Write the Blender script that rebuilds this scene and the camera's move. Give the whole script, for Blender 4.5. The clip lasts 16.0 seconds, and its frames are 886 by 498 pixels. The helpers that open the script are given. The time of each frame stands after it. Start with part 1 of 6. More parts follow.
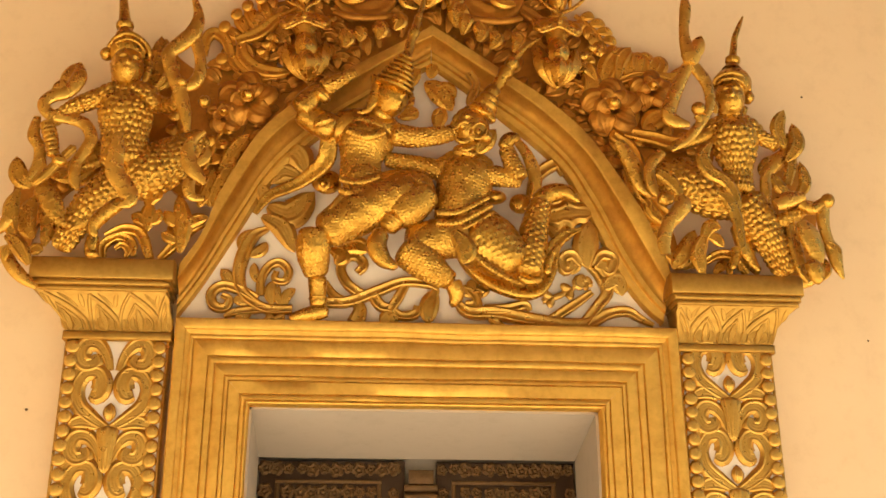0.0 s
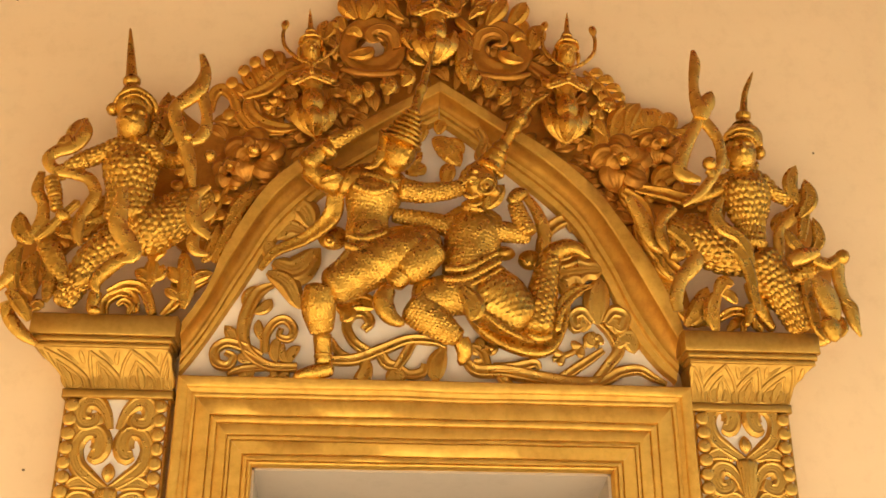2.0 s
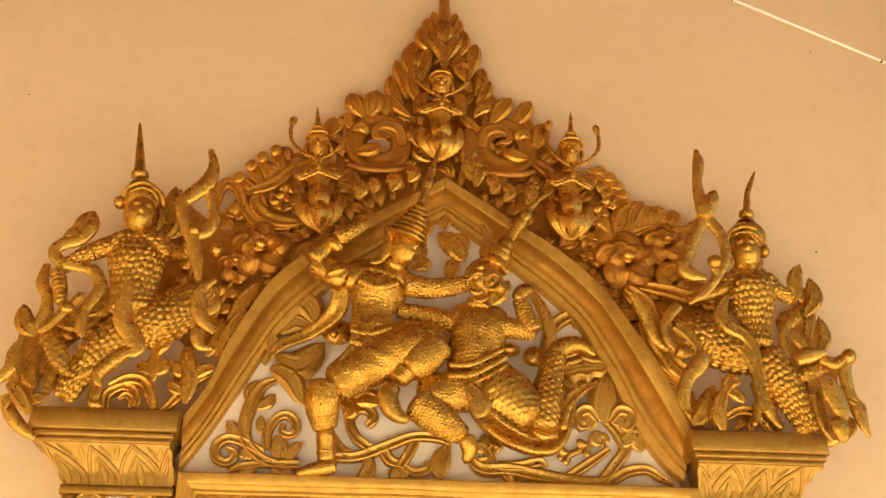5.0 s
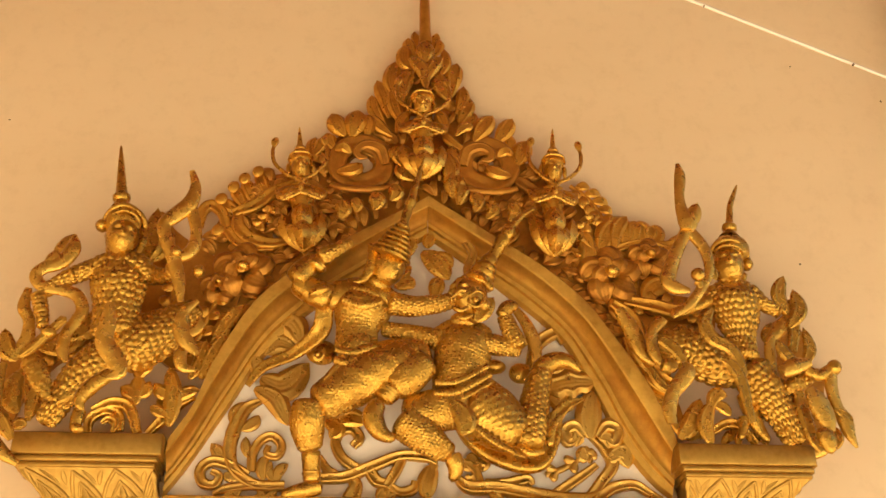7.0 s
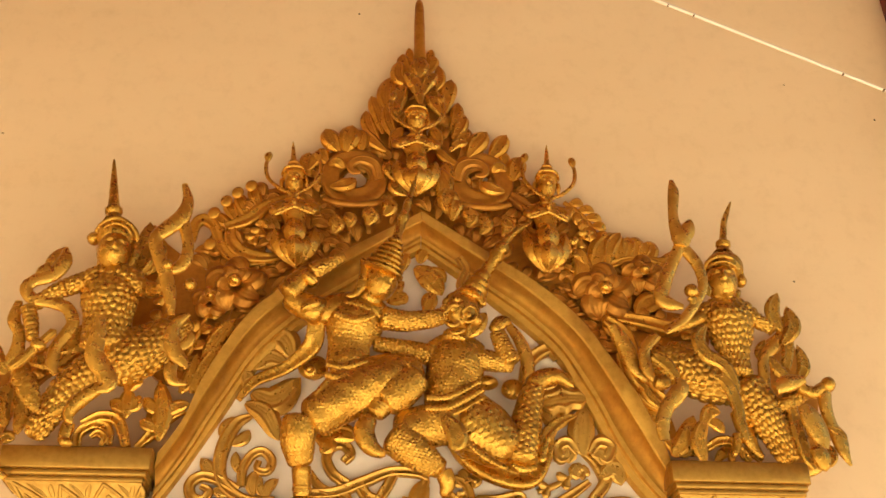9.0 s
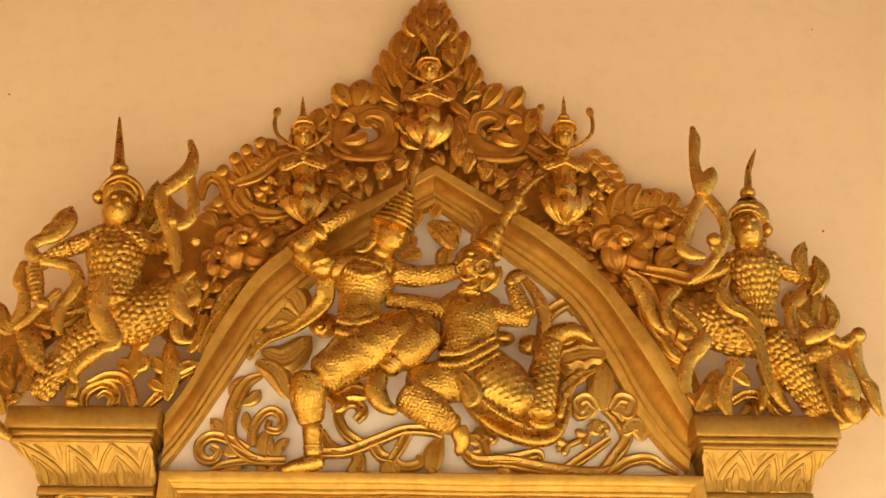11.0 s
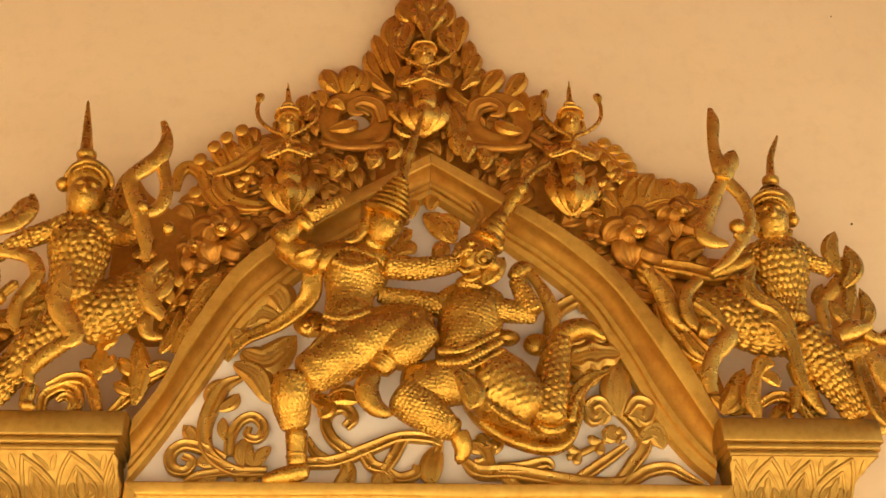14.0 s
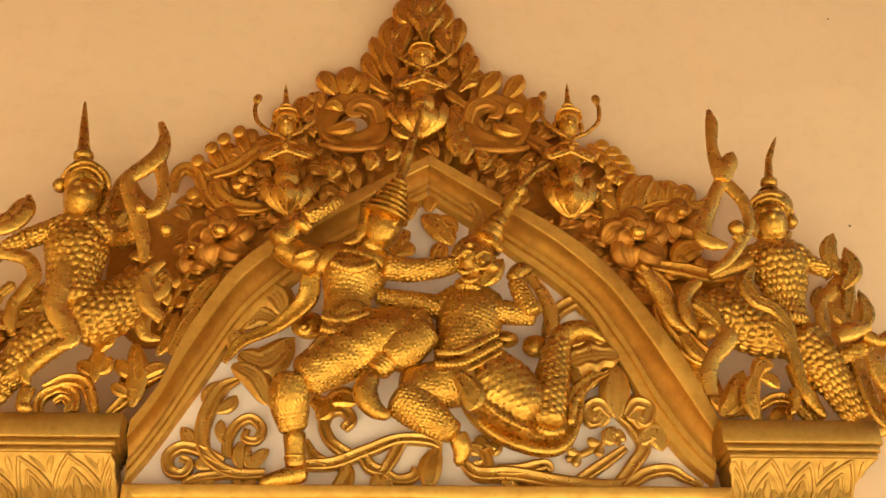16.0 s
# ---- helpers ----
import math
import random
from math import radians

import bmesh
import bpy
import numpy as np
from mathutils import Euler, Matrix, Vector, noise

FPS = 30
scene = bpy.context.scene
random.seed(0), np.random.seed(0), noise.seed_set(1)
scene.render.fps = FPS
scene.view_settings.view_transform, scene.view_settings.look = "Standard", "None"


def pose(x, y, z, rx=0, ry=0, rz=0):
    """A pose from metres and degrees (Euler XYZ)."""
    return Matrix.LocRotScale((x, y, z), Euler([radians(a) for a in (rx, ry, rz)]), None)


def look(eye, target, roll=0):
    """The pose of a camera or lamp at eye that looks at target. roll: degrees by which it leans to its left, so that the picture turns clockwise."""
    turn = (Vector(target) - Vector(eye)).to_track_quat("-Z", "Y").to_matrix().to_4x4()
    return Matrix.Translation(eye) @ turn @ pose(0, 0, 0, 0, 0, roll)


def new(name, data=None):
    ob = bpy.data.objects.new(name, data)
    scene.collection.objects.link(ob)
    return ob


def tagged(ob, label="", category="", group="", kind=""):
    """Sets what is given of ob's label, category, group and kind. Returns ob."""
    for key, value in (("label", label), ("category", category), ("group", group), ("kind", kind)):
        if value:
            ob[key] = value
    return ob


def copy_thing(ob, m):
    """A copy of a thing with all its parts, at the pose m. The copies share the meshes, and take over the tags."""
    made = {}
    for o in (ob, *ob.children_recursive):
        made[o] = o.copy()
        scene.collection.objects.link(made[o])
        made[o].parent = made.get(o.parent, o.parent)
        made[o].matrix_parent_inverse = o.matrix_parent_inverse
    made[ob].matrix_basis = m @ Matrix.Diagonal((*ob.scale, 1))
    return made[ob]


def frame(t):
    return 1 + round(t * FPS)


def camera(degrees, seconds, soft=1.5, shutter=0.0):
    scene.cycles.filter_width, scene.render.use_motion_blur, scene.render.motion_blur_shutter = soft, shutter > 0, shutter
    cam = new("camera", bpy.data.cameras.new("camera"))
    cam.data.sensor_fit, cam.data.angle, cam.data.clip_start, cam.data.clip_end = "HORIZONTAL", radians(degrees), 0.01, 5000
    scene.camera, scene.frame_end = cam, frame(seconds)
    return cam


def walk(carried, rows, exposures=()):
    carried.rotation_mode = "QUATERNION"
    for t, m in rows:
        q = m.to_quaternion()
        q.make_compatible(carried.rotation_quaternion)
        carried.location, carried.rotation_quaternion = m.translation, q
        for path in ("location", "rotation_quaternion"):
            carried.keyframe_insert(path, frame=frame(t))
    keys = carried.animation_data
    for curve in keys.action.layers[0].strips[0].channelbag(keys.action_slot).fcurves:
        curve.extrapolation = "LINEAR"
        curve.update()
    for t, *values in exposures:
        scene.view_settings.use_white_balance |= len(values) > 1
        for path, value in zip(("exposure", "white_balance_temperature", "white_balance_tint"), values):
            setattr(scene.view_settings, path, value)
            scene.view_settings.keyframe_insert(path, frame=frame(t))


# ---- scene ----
from mathutils import geometry

cam = camera(44.5, 16.0)
PATH = [
    (0, (-0.339, -4.731, 1.68), (-0.18, -2.861, 2.371), -0.1),
    (0.5, (-0.359, -4.725, 1.679), (-0.186, -2.863, 2.388), -0.4),
    (1, (-0.356, -4.703, 1.683), (-0.185, -2.847, 2.409), -0.4),
    (1.5, (-0.337, -4.66, 1.684), (-0.181, -2.816, 2.443), -0.2),
    (2, (-0.329, -4.641, 1.675), (-0.189, -2.814, 2.477), 0.1),
    (2.5, (-0.351, -4.643, 1.68), (-0.216, -2.83, 2.514), 0.4),
    (3, (-0.364, -4.644, 1.68), (-0.231, -2.845, 2.543), 0.6),
    (3.5, (-0.37, -4.64, 1.684), (-0.241, -2.854, 2.575), 0.7),
    (4, (-0.371, -4.635, 1.688), (-0.24, -2.86, 2.599), 0.6),
    (4.5, (-0.384, -4.637, 1.688), (-0.244, -2.875, 2.624), 0.7),
    (7, (-0.346, -4.612, 1.657), (-0.186, -2.886, 2.656), -0.8),
    (7.5, (-0.342, -4.609, 1.645), (-0.187, -2.891, 2.656), -0.7),
    (8, (-0.323, -4.606, 1.645), (-0.168, -2.902, 2.68), -0.3),
    (8.5, (-0.32, -4.591, 1.642), (-0.158, -2.891, 2.684), -0.3),
    (9, (-0.322, -4.584, 1.635), (-0.159, -2.88, 2.669), -0.6),
    (11.5, (-0.183, -4.291, 1.613), (-0.099, -2.559, 2.61), -0.2),
    (12, (-0.187, -4.151, 1.615), (-0.106, -2.423, 2.618), -0.1),
    (12.5, (-0.191, -4.069, 1.62), (-0.105, -2.348, 2.636), 0.0),
    (13, (-0.21, -3.995, 1.62), (-0.109, -2.291, 2.663), -0.4),
    (13.5, (-0.206, -3.958, 1.623), (-0.104, -2.267, 2.685), -0.7),
    (14, (-0.193, -3.922, 1.618), (-0.086, -2.24, 2.696), -0.9),
    (14.5, (-0.209, -3.915, 1.625), (-0.092, -2.236, 2.705), -1.1),
    (15, (-0.207, -3.905, 1.617), (-0.088, -2.227, 2.698), -1.0),
    (15.5, (-0.21, -3.908, 1.622), (-0.087, -2.229, 2.702), -1.1),
    (16, (-0.213, -3.905, 1.616), (-0.094, -2.228, 2.7), -1.1),
]
walk(cam, [(t, look(eye, target, roll)) for t, eye, target, roll in PATH],
     exposures=[(0.0, 1.82), (5.0, 1.78), (9.0, 1.85), (12.5, 1.80), (16.0, 1.82)])

# ---- world and sun: an open porch, lit by the sunny forecourt in front of it ----
world = bpy.data.worlds.new("sky")
scene.world = world
world.use_nodes = True
wn = world.node_tree.nodes
sky = wn.new("ShaderNodeTexSky")
sky.sky_type = "NISHITA"
sky.sun_disc = False
sky.sun_elevation, sky.sun_rotation = radians(50), radians(175)
world.node_tree.links.new(sky.outputs[0], wn["Background"].inputs[0])
wn["Background"].inputs[1].default_value = 0.045
sun = new("sun", bpy.data.lights.new("sun", "SUN"))
sun.data.energy, sun.data.angle, sun.data.color = 5.0, radians(0.5), (1.0, 0.93, 0.80)
sun.matrix_world = look((0.56, -6.40, 7.66), (0.0, 0.0, 0.0))


# ---- materials ----
def shader(name):
    m = bpy.data.materials.new(name)
    m.use_nodes = True
    n, l = m.node_tree.nodes, m.node_tree.links
    return m, n, l, n["Principled BSDF"]


def noise_of(n, l, scale, detail=4.0, rough=0.55, stretch=(1, 1, 1)):
    co = n.new("ShaderNodeTexCoord")
    mp = n.new("ShaderNodeMapping")
    mp.inputs["Scale"].default_value = stretch
    tx = n.new("ShaderNodeTexNoise")
    tx.inputs["Scale"].default_value, tx.inputs["Detail"].default_value = scale, detail
    tx.inputs["Roughness"].default_value = rough
    l.new(co.outputs["Object"], mp.inputs[0])
    l.new(mp.outputs[0], tx.inputs["Vector"])
    return tx.outputs["Fac"]


def ramp(n, l, fac, stops):
    r = n.new("ShaderNodeValToRGB")
    e = r.color_ramp.elements
    while len(e) < len(stops):
        e.new(0.5)
    for k, (p, c) in enumerate(stops):
        e[k].position, e[k].color = p, (*c, 1)
    l.new(fac, r.inputs[0])
    return r.outputs[0]


def bumped(n, l, bsdf, height, strength, distance):
    b = n.new("ShaderNodeBump")
    b.inputs["Strength"].default_value, b.inputs["Distance"].default_value = strength, distance
    l.new(height, b.inputs["Height"])
    l.new(b.outputs[0], bsdf.inputs["Normal"])


def mixed(n, l, fac, a, b):
    m = n.new("ShaderNodeMix")
    m.data_type = "RGBA"
    l.new(fac, m.inputs[0])
    l.new(a, m.inputs[6])
    l.new(b, m.inputs[7])
    return m.outputs[2]


def plaster(name, light, dark, rough=0.75):
    m, n, l, b = shader(name)
    big = ramp(n, l, noise_of(n, l, 0.9, 6, 0.6, (0.5, 1, 1.6)), [(0.3, dark), (0.7, light)])
    spots = ramp(n, l, noise_of(n, l, 9.0, 8, 0.7), [(0.25, [c * 0.93 for c in dark]), (0.5, light)])
    half = n.new("ShaderNodeValue")
    half.outputs[0].default_value = 0.45
    l.new(mixed(n, l, half.outputs[0], big, spots), b.inputs["Base Color"])
    b.inputs["Roughness"].default_value = rough
    bumped(n, l, b, noise_of(n, l, 60.0, 5), 0.25, 0.002)
    return m


def gold_paint(name, bright, under, wear=0.45, rough=0.38, metal=0.75, bump=0.35, grain=55.0, stretch=(1, 1, 1)):
    """Gold paint over a red-brown ground coat that shows through where it is thin."""
    m, n, l, b = shader(name)
    patch = noise_of(n, l, 7.0, 7, 0.62, stretch)
    fine = noise_of(n, l, grain, 7, 0.64, stretch)
    tone = ramp(n, l, patch, [(wear - 0.16, under), (wear + 0.02, [0.55 * a + 0.45 * c for a, c in zip(bright, under)]), (wear + 0.22, bright)])
    fleck = ramp(n, l, fine, [(0.34, [0.4 * a + 0.45 * c for a, c in zip(under, bright)]), (0.56, bright)])
    k = n.new("ShaderNodeValue")
    k.outputs[0].default_value = 0.36
    l.new(mixed(n, l, k.outputs[0], tone, fleck), b.inputs["Base Color"])
    b.inputs["Metallic"].default_value = metal
    l.new(ramp(n, l, fine, [(0.3, [rough + 0.16] * 3), (0.65, [rough - 0.06] * 3)]), b.inputs["Roughness"])
    bumped(n, l, b, fine, bump, 0.010)
    return m


WALL = plaster("cream_wall_paint", (0.835, 0.642, 0.388), (0.755, 0.558, 0.315))
WHITE = plaster("white_lime_wash", (0.90, 0.84, 0.72), (0.84, 0.76, 0.62))
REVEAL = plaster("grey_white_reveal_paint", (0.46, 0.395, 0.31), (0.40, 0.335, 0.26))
FLOOR = plaster("pale_floor_tile", (0.62, 0.53, 0.40), (0.53, 0.44, 0.32), 0.5)
GOLD = gold_paint("gold_paint", (0.82, 0.48, 0.080), (0.40, 0.165, 0.016), 0.43, 0.27, 0.93, 0.42, 34.0)
GOLD_FRAME = gold_paint("brushed_gold_paint", (0.80, 0.50, 0.10), (0.54, 0.28, 0.04), 0.40, 0.52, 0.82, 0.34, 18.0)
GOLD_STATUE = gold_paint("statue_gold_paint", (0.70, 0.41, 0.066), (0.30, 0.122, 0.012), 0.44, 0.26, 0.94, 0.55, 34.0)
GOLD_RIBBON = gold_paint("bright_ribbon_gold_paint", (0.80, 0.49, 0.092), (0.44, 0.20, 0.026), 0.40, 0.27, 0.93, 0.60, 30.0)
GOLD_CREST = gold_paint("worn_gold_paint", (0.84, 0.46, 0.066), (0.40, 0.150, 0.014), 0.46, 0.31, 0.86, 0.42, 34.0)
GOLD_PALE = gold_paint("pale_gold_paint", (0.66, 0.40, 0.082), (0.44, 0.22, 0.03), 0.42, 0.31, 0.82, 0.26, 36.0)
GOLD_CAP = gold_paint("matt_gold_paint", (0.49, 0.285, 0.053), (0.35, 0.172, 0.023), 0.42, 0.38, 0.76, 0.26, 28.0)
HOLLOW = gold_paint("thin_gold_over_red_brown", (0.62, 0.29, 0.036), (0.34, 0.115, 0.012), 0.48, 0.42, 0.68, 0.32, 30.0)
# browner gold for the arch's recess: its shade is put into the colour
ARCH_HOLLOW = gold_paint("shade_darkened_hollow_gold", (0.60, 0.305, 0.040), (0.36, 0.140, 0.014), 0.48, 0.42, 0.70, 0.22, 24.0)
BROWN = gold_paint("dark_gilded_wood", (0.17, 0.092, 0.028), (0.07, 0.032, 0.010), 0.5, 0.55, 0.35, 0.4, 45.0)
DARK = plaster("black_brown_wood", (0.055, 0.027, 0.011), (0.032, 0.015, 0.006), 0.55)
RED = plaster("dark_red_paint", (0.16, 0.03, 0.015), (0.11, 0.02, 0.01), 0.5)
PIPE = plaster("white_plastic", (0.74, 0.64, 0.50), (0.64, 0.52, 0.38), 0.6)


# ---- carving tools ----
def spline(ctrl, per=14):
    """Smooth rows through control rows (Catmull-Rom)."""
    c = np.array(ctrl, float)
    if len(c) == 2:
        s = np.linspace(0, 1, per + 1)[:, None]
        return c[0] * (1 - s) + c[1] * s
    p = np.vstack([2 * c[0] - c[1], c, 2 * c[-1] - c[-2]])
    out = []
    for k in range(1, len(p) - 2):
        t = np.linspace(0, 1, per, endpoint=False)[:, None]
        a, b, d, e = p[k - 1], p[k], p[k + 1], p[k + 2]
        out.append(0.5 * (2 * b + (d - a) * t + (2 * a - 5 * b + 4 * d - e) * t ** 2 + (3 * b - a - 3 * d + e) * t ** 3))
    return np.vstack(out + [c[-1:]])


def resample(rows, step):
    """Even steps along the first three columns."""
    d = np.concatenate([[0], np.cumsum(np.linalg.norm(np.diff(rows[:, :3], axis=0), axis=1))])
    n = max(5, int(d[-1] / step) + 1)
    s = np.linspace(0, d[-1], n)
    return np.column_stack([np.interp(s, d, rows[:, k]) for k in range(rows.shape[1])]), s


def section(kind, n=16):
    a = np.linspace(0, 2 * np.pi, n, endpoint=False)
    if kind == "strip":  # flat carved band with a hollow along its middle
        return np.array([(-1, -0.8), (-1, 0.25), (-0.86, 0.62), (-0.6, 0.72), (-0.25, 0.40), (0, 0.32), (0.25, 0.40), (0.6, 0.72), (0.86, 0.62), (1, 0.25), (1, -0.8)])
    if kind == "leaf":  # two swelling halves with a sunk midrib and fine ribs
        v = np.linspace(-1, 1, 25)
        h = 0.62 * np.sqrt(np.clip(1 - v ** 2, 0, 1)) + 0.13 * np.cos(v * 3.5 * np.pi) * (1 - v ** 2) ** 0.3 - 0.28 * np.exp(-(v / 0.13) ** 2)
        return np.vstack([[(-1, -0.5)], np.column_stack([v, h]), [(1, -0.5)]])
    if kind == "blade":  # smooth ribbon with a soft ridge
        v = np.linspace(-1, 1, 13)
        return np.vstack([[(-1, -0.6)], np.column_stack([v, 0.75 * (1 - np.abs(v) ** 1.9) ** 0.75]), [(1, -0.6)]])
    if kind == "ridge":  # two flat planes meeting in a sharp ridge
        return np.array([(-1, -0.3), (-1, 0.0), (-0.92, 0.12), (-0.08, 0.86), (0, 0.92), (0.08, 0.86), (0.92, 0.12), (1, 0.0), (1, -0.3)])
    return np.column_stack([np.cos(a), np.sin(a)])


def pebbles(u, v, count):
    """Uneven round scales, about one to a unit square, closing after count columns."""
    near, next_near = np.full(u.shape, 9.0), np.full(u.shape, 9.0)
    for du in (-1, 0, 1):
        row = np.floor(u) + du
        w = v + 0.5 * (row % 2)
        for dv in (-1, 0, 1):
            col = np.floor(w) + dv
            k = row * 12.9898 + (col % count) * 78.233
            a, b = np.sin(k) * 43758.5453 % 1.0, np.sin(k + 3.7) * 24634.6345 % 1.0
            d = np.hypot(u - row - 0.5 - 0.56 * (a - 0.5), w - col - 0.5 - 0.56 * (b - 0.5))
            next_near = np.minimum(next_near, np.maximum(near, d))
            near = np.minimum(near, d)
    return np.clip((next_near - near) * 1.7, 0, 1) ** 0.7


class Carving:
    """Gathers swept and turned pieces into one mesh. The viewer's side is -y."""

    def __init__(self, fat=1.0):
        self.v, self.f, self.n, self.fat = [], [], 0, fat
        self.tint, self.tints = 0, []

    def grid(self, p, closed=True, caps=True):
        a, b = p.shape[:2]
        i = np.arange(a * b).reshape(a, b)
        j = np.roll(i, -1, axis=1)
        q = np.stack([i[:-1], j[:-1], j[1:], i[1:]], axis=-1)
        q = (q if closed else q[:, :-1]).reshape(-1, 4) + self.n
        self.v.append(p.reshape(-1, 3))
        self.f += q.tolist()
        if caps:
            self.f.append((i[0] + self.n).tolist()[::-1])
            self.f.append((i[-1] + self.n).tolist())
        self.n += a * b
        self.tints += [self.tint] * (len(self.f) - len(self.tints))
        return self

    def sweep(self, ctrl, radii, flat=1.0, kind="round", n=14, step=0.012, pattern="", amp=0.0, pitch=0.03, count=10, lobes=0, depth=0.25, round_ends=True):
        """A body along ctrl; radii: its half width at each control point; flat: its half depth over its half width."""
        ctrl = [tuple(c) for c in ctrl]
        if np.isscalar(radii):
            radii = [radii] * len(ctrl)
        if len(radii) != len(ctrl):
            radii = np.interp(np.linspace(0, 1, len(ctrl)), np.linspace(0, 1, len(radii)), radii)
        if pattern == "scale":  # fine enough to carve each scale
            count = max(6, round(2 * np.pi * max(radii) * (1 + flat) / 2 / pitch / 0.95))
            step, n = pitch / 6, min(220, count * 6)
        rows, s = resample(spline([(*c, r) for c, r in zip(ctrl, radii)]), step)
        p, r = rows[:, :3], np.maximum(rows[:, 3] * self.fat, 0.0012)
        t = np.gradient(p, axis=0)
        t /= np.linalg.norm(t, axis=1)[:, None] + 1e-9
        face = np.array([0, -1.0, 0])
        b = face - t * (t @ face)[:, None]
        weak = np.linalg.norm(b, axis=1) < 0.3
        b[weak] += np.array([0, 0, 0.6])
        b -= t * np.sum(b * t, axis=1)[:, None]
        b /= np.linalg.norm(b, axis=1)[:, None]
        a = np.cross(t, b)
        if round_ends and kind == "round":
            e = np.minimum(s, s[-1] - s) / np.maximum(0.5 * r, 1e-4)
            r = r * np.sqrt(np.clip(1 - (1 - np.clip(e, 0, 1)) ** 2, 0.02, 1))
        if kind == "blade":
            r = r * 1.28
        sec = section(kind, n)
        k = len(sec)
        wide = r.copy()
        if lobes:
            u = s / s[-1]
            wide = r * (1 - depth * np.abs(np.cos(np.pi * lobes * u)) ** 1.5 * (u < 0.93))
        ang = np.arctan2(sec[:, 1], sec[:, 0])
        rad = np.ones((len(p), k))
        if pattern:
            uu, vv = np.meshgrid(s / pitch, (ang + np.pi) / (2 * np.pi) * count, indexing="ij")
            if pattern == "scale":
                h = 1.35 * pebbles(uu, vv, count)
            elif pattern == "rings":
                h = np.abs(np.sin(np.pi * uu)) ** 0.6
            elif pattern == "wrap":
                h = np.abs(np.sin(np.pi * (uu + vv * 0.5))) ** 0.6
            elif pattern == "hatch":
                h = np.maximum(np.abs(np.sin(np.pi * (uu + vv * 0.5))), np.abs(np.sin(np.pi * (uu - vv * 0.5)))) ** 1.5
            else:  # flutes along the length
                h = np.abs(np.sin(np.pi * vv)) ** 0.6
            rad = rad + (h - 0.5) * (amp / np.maximum(r, 0.006))[:, None]
        if kind == "round" and r.max() > 0.02:  # slightly uneven, as if beaten by hand
            rad = rad + np.array([[noise.noise((x * 16 + u * 1.7, y * 16 + w * 1.7, z * 16)) for u, w in sec] for x, y, z in p]) * 0.06
        q = p[:, None] + a[:, None] * (sec[None, :, :1] * wide[:, None, None] * rad[..., None]) + b[:, None] * (sec[None, :, 1:] * (r * flat)[:, None, None] * rad[..., None])
        self.tint = int(kind == "blade")
        self.grid(q)
        self.tint = 0
        return self

    def leaf(self, ctrl, width, flat=0.45, lobes=0, step=0.010, depth=0.3, blunt=1.15, kind="leaf"):
        """A carved leaf along ctrl, widest below its middle, pointed at the tip."""
        m = max(len(ctrl), 9)
        rows = spline(ctrl, 8)
        rows = rows[np.linspace(0, len(rows) - 1, m).round().astype(int)]
        u = np.linspace(0, 1, m)
        w = 1.12 * width * (np.sin(np.pi * np.clip(u, 0, 1) ** blunt) ** 0.62 * 0.92 + 0.22 * (1 - u))
        return self.sweep(rows, w, flat, kind, step=step, lobes=lobes, depth=depth)

    def ball(self, c, r, turn=0.0, n=18, pattern="", amp=0.0, count=12, rows=8):
        """An ellipsoid with half sizes r (x, y, z), leaning by turn degrees in the wall's plane."""
        a = np.linspace(0, 2 * np.pi, n, endpoint=False)
        b = np.linspace(0.02, np.pi - 0.02, max(6, n // 2 + 2))
        bb, aa = np.meshgrid(b, a, indexing="ij")
        k = np.ones_like(aa)
        if pattern == "scale":
            u, v = bb / np.pi * rows, aa / (2 * np.pi) * count
            v = v + 0.5 * (np.floor(u) % 2)
            k = k + amp * np.sqrt(np.clip(1 - (2 * (v % 1) - 1) ** 2 - (2 * (u % 1) - 1) ** 2, 0, 1))
        if pattern == "flute":
            k = k + amp * np.abs(np.sin(aa * count / 2))
        q = np.stack([np.sin(bb) * np.cos(aa) * r[0] * k, np.sin(bb) * np.sin(aa) * r[1] * k, np.cos(bb) * r[2]], axis=-1)
        t = radians(turn)
        x, z = q[..., 0] * math.cos(t) + q[..., 2] * math.sin(t), -q[..., 0] * math.sin(t) + q[..., 2] * math.cos(t)
        return self.grid(np.stack([x, q[..., 1], z], axis=-1) + np.array(c), True, True)

    def head(self, at, w, d, h, yaw=0.0, roll=0.0):
        """A plain face on an egg, half sizes w, d, h; yaw turns it towards +x, roll leans it in the wall's plane."""
        a = np.linspace(0, 2 * np.pi, 56, endpoint=False)
        b = np.linspace(0.03, np.pi - 0.03, 40)
        bb, aa = np.meshgrid(b, a, indexing="ij")
        x, y, z = np.sin(bb) ** 0.75 * np.cos(aa), np.sin(bb) ** 0.75 * np.sin(aa), np.cos(bb)
        front = np.clip(-y, 0, 1)

        def g(u, v, su, sv):
            return np.exp(-((x - u) / su) ** 2 - ((z - v) / sv) ** 2)
        out = 0.26 * g(0, -0.06, 0.13, 0.13) + 0.15 * g(0, 0.16, 0.09, 0.20) + 0.13 * g(0, -0.40, 0.26, 0.055) + 0.12 * g(0, -0.53, 0.20, 0.06) - 0.06 * g(0, -0.465, 0.25, 0.025) + 0.12 * g(0, -0.80, 0.26, 0.13)
        for s in (-1, 1):
            out += 0.08 * g(s * 0.38, 0.33, 0.26, 0.06) - 0.10 * g(s * 0.36, 0.18, 0.22, 0.08) + 0.07 * g(s * 0.37, 0.10, 0.15, 0.05) + 0.05 * g(s * 0.5, -0.25, 0.22, 0.2)
        q = np.stack([x * (1 - 0.10 * np.clip(-z, 0, 1)) * w, (y - out * front) * d, z * h], axis=-1)
        k, t = radians(yaw), radians(roll)
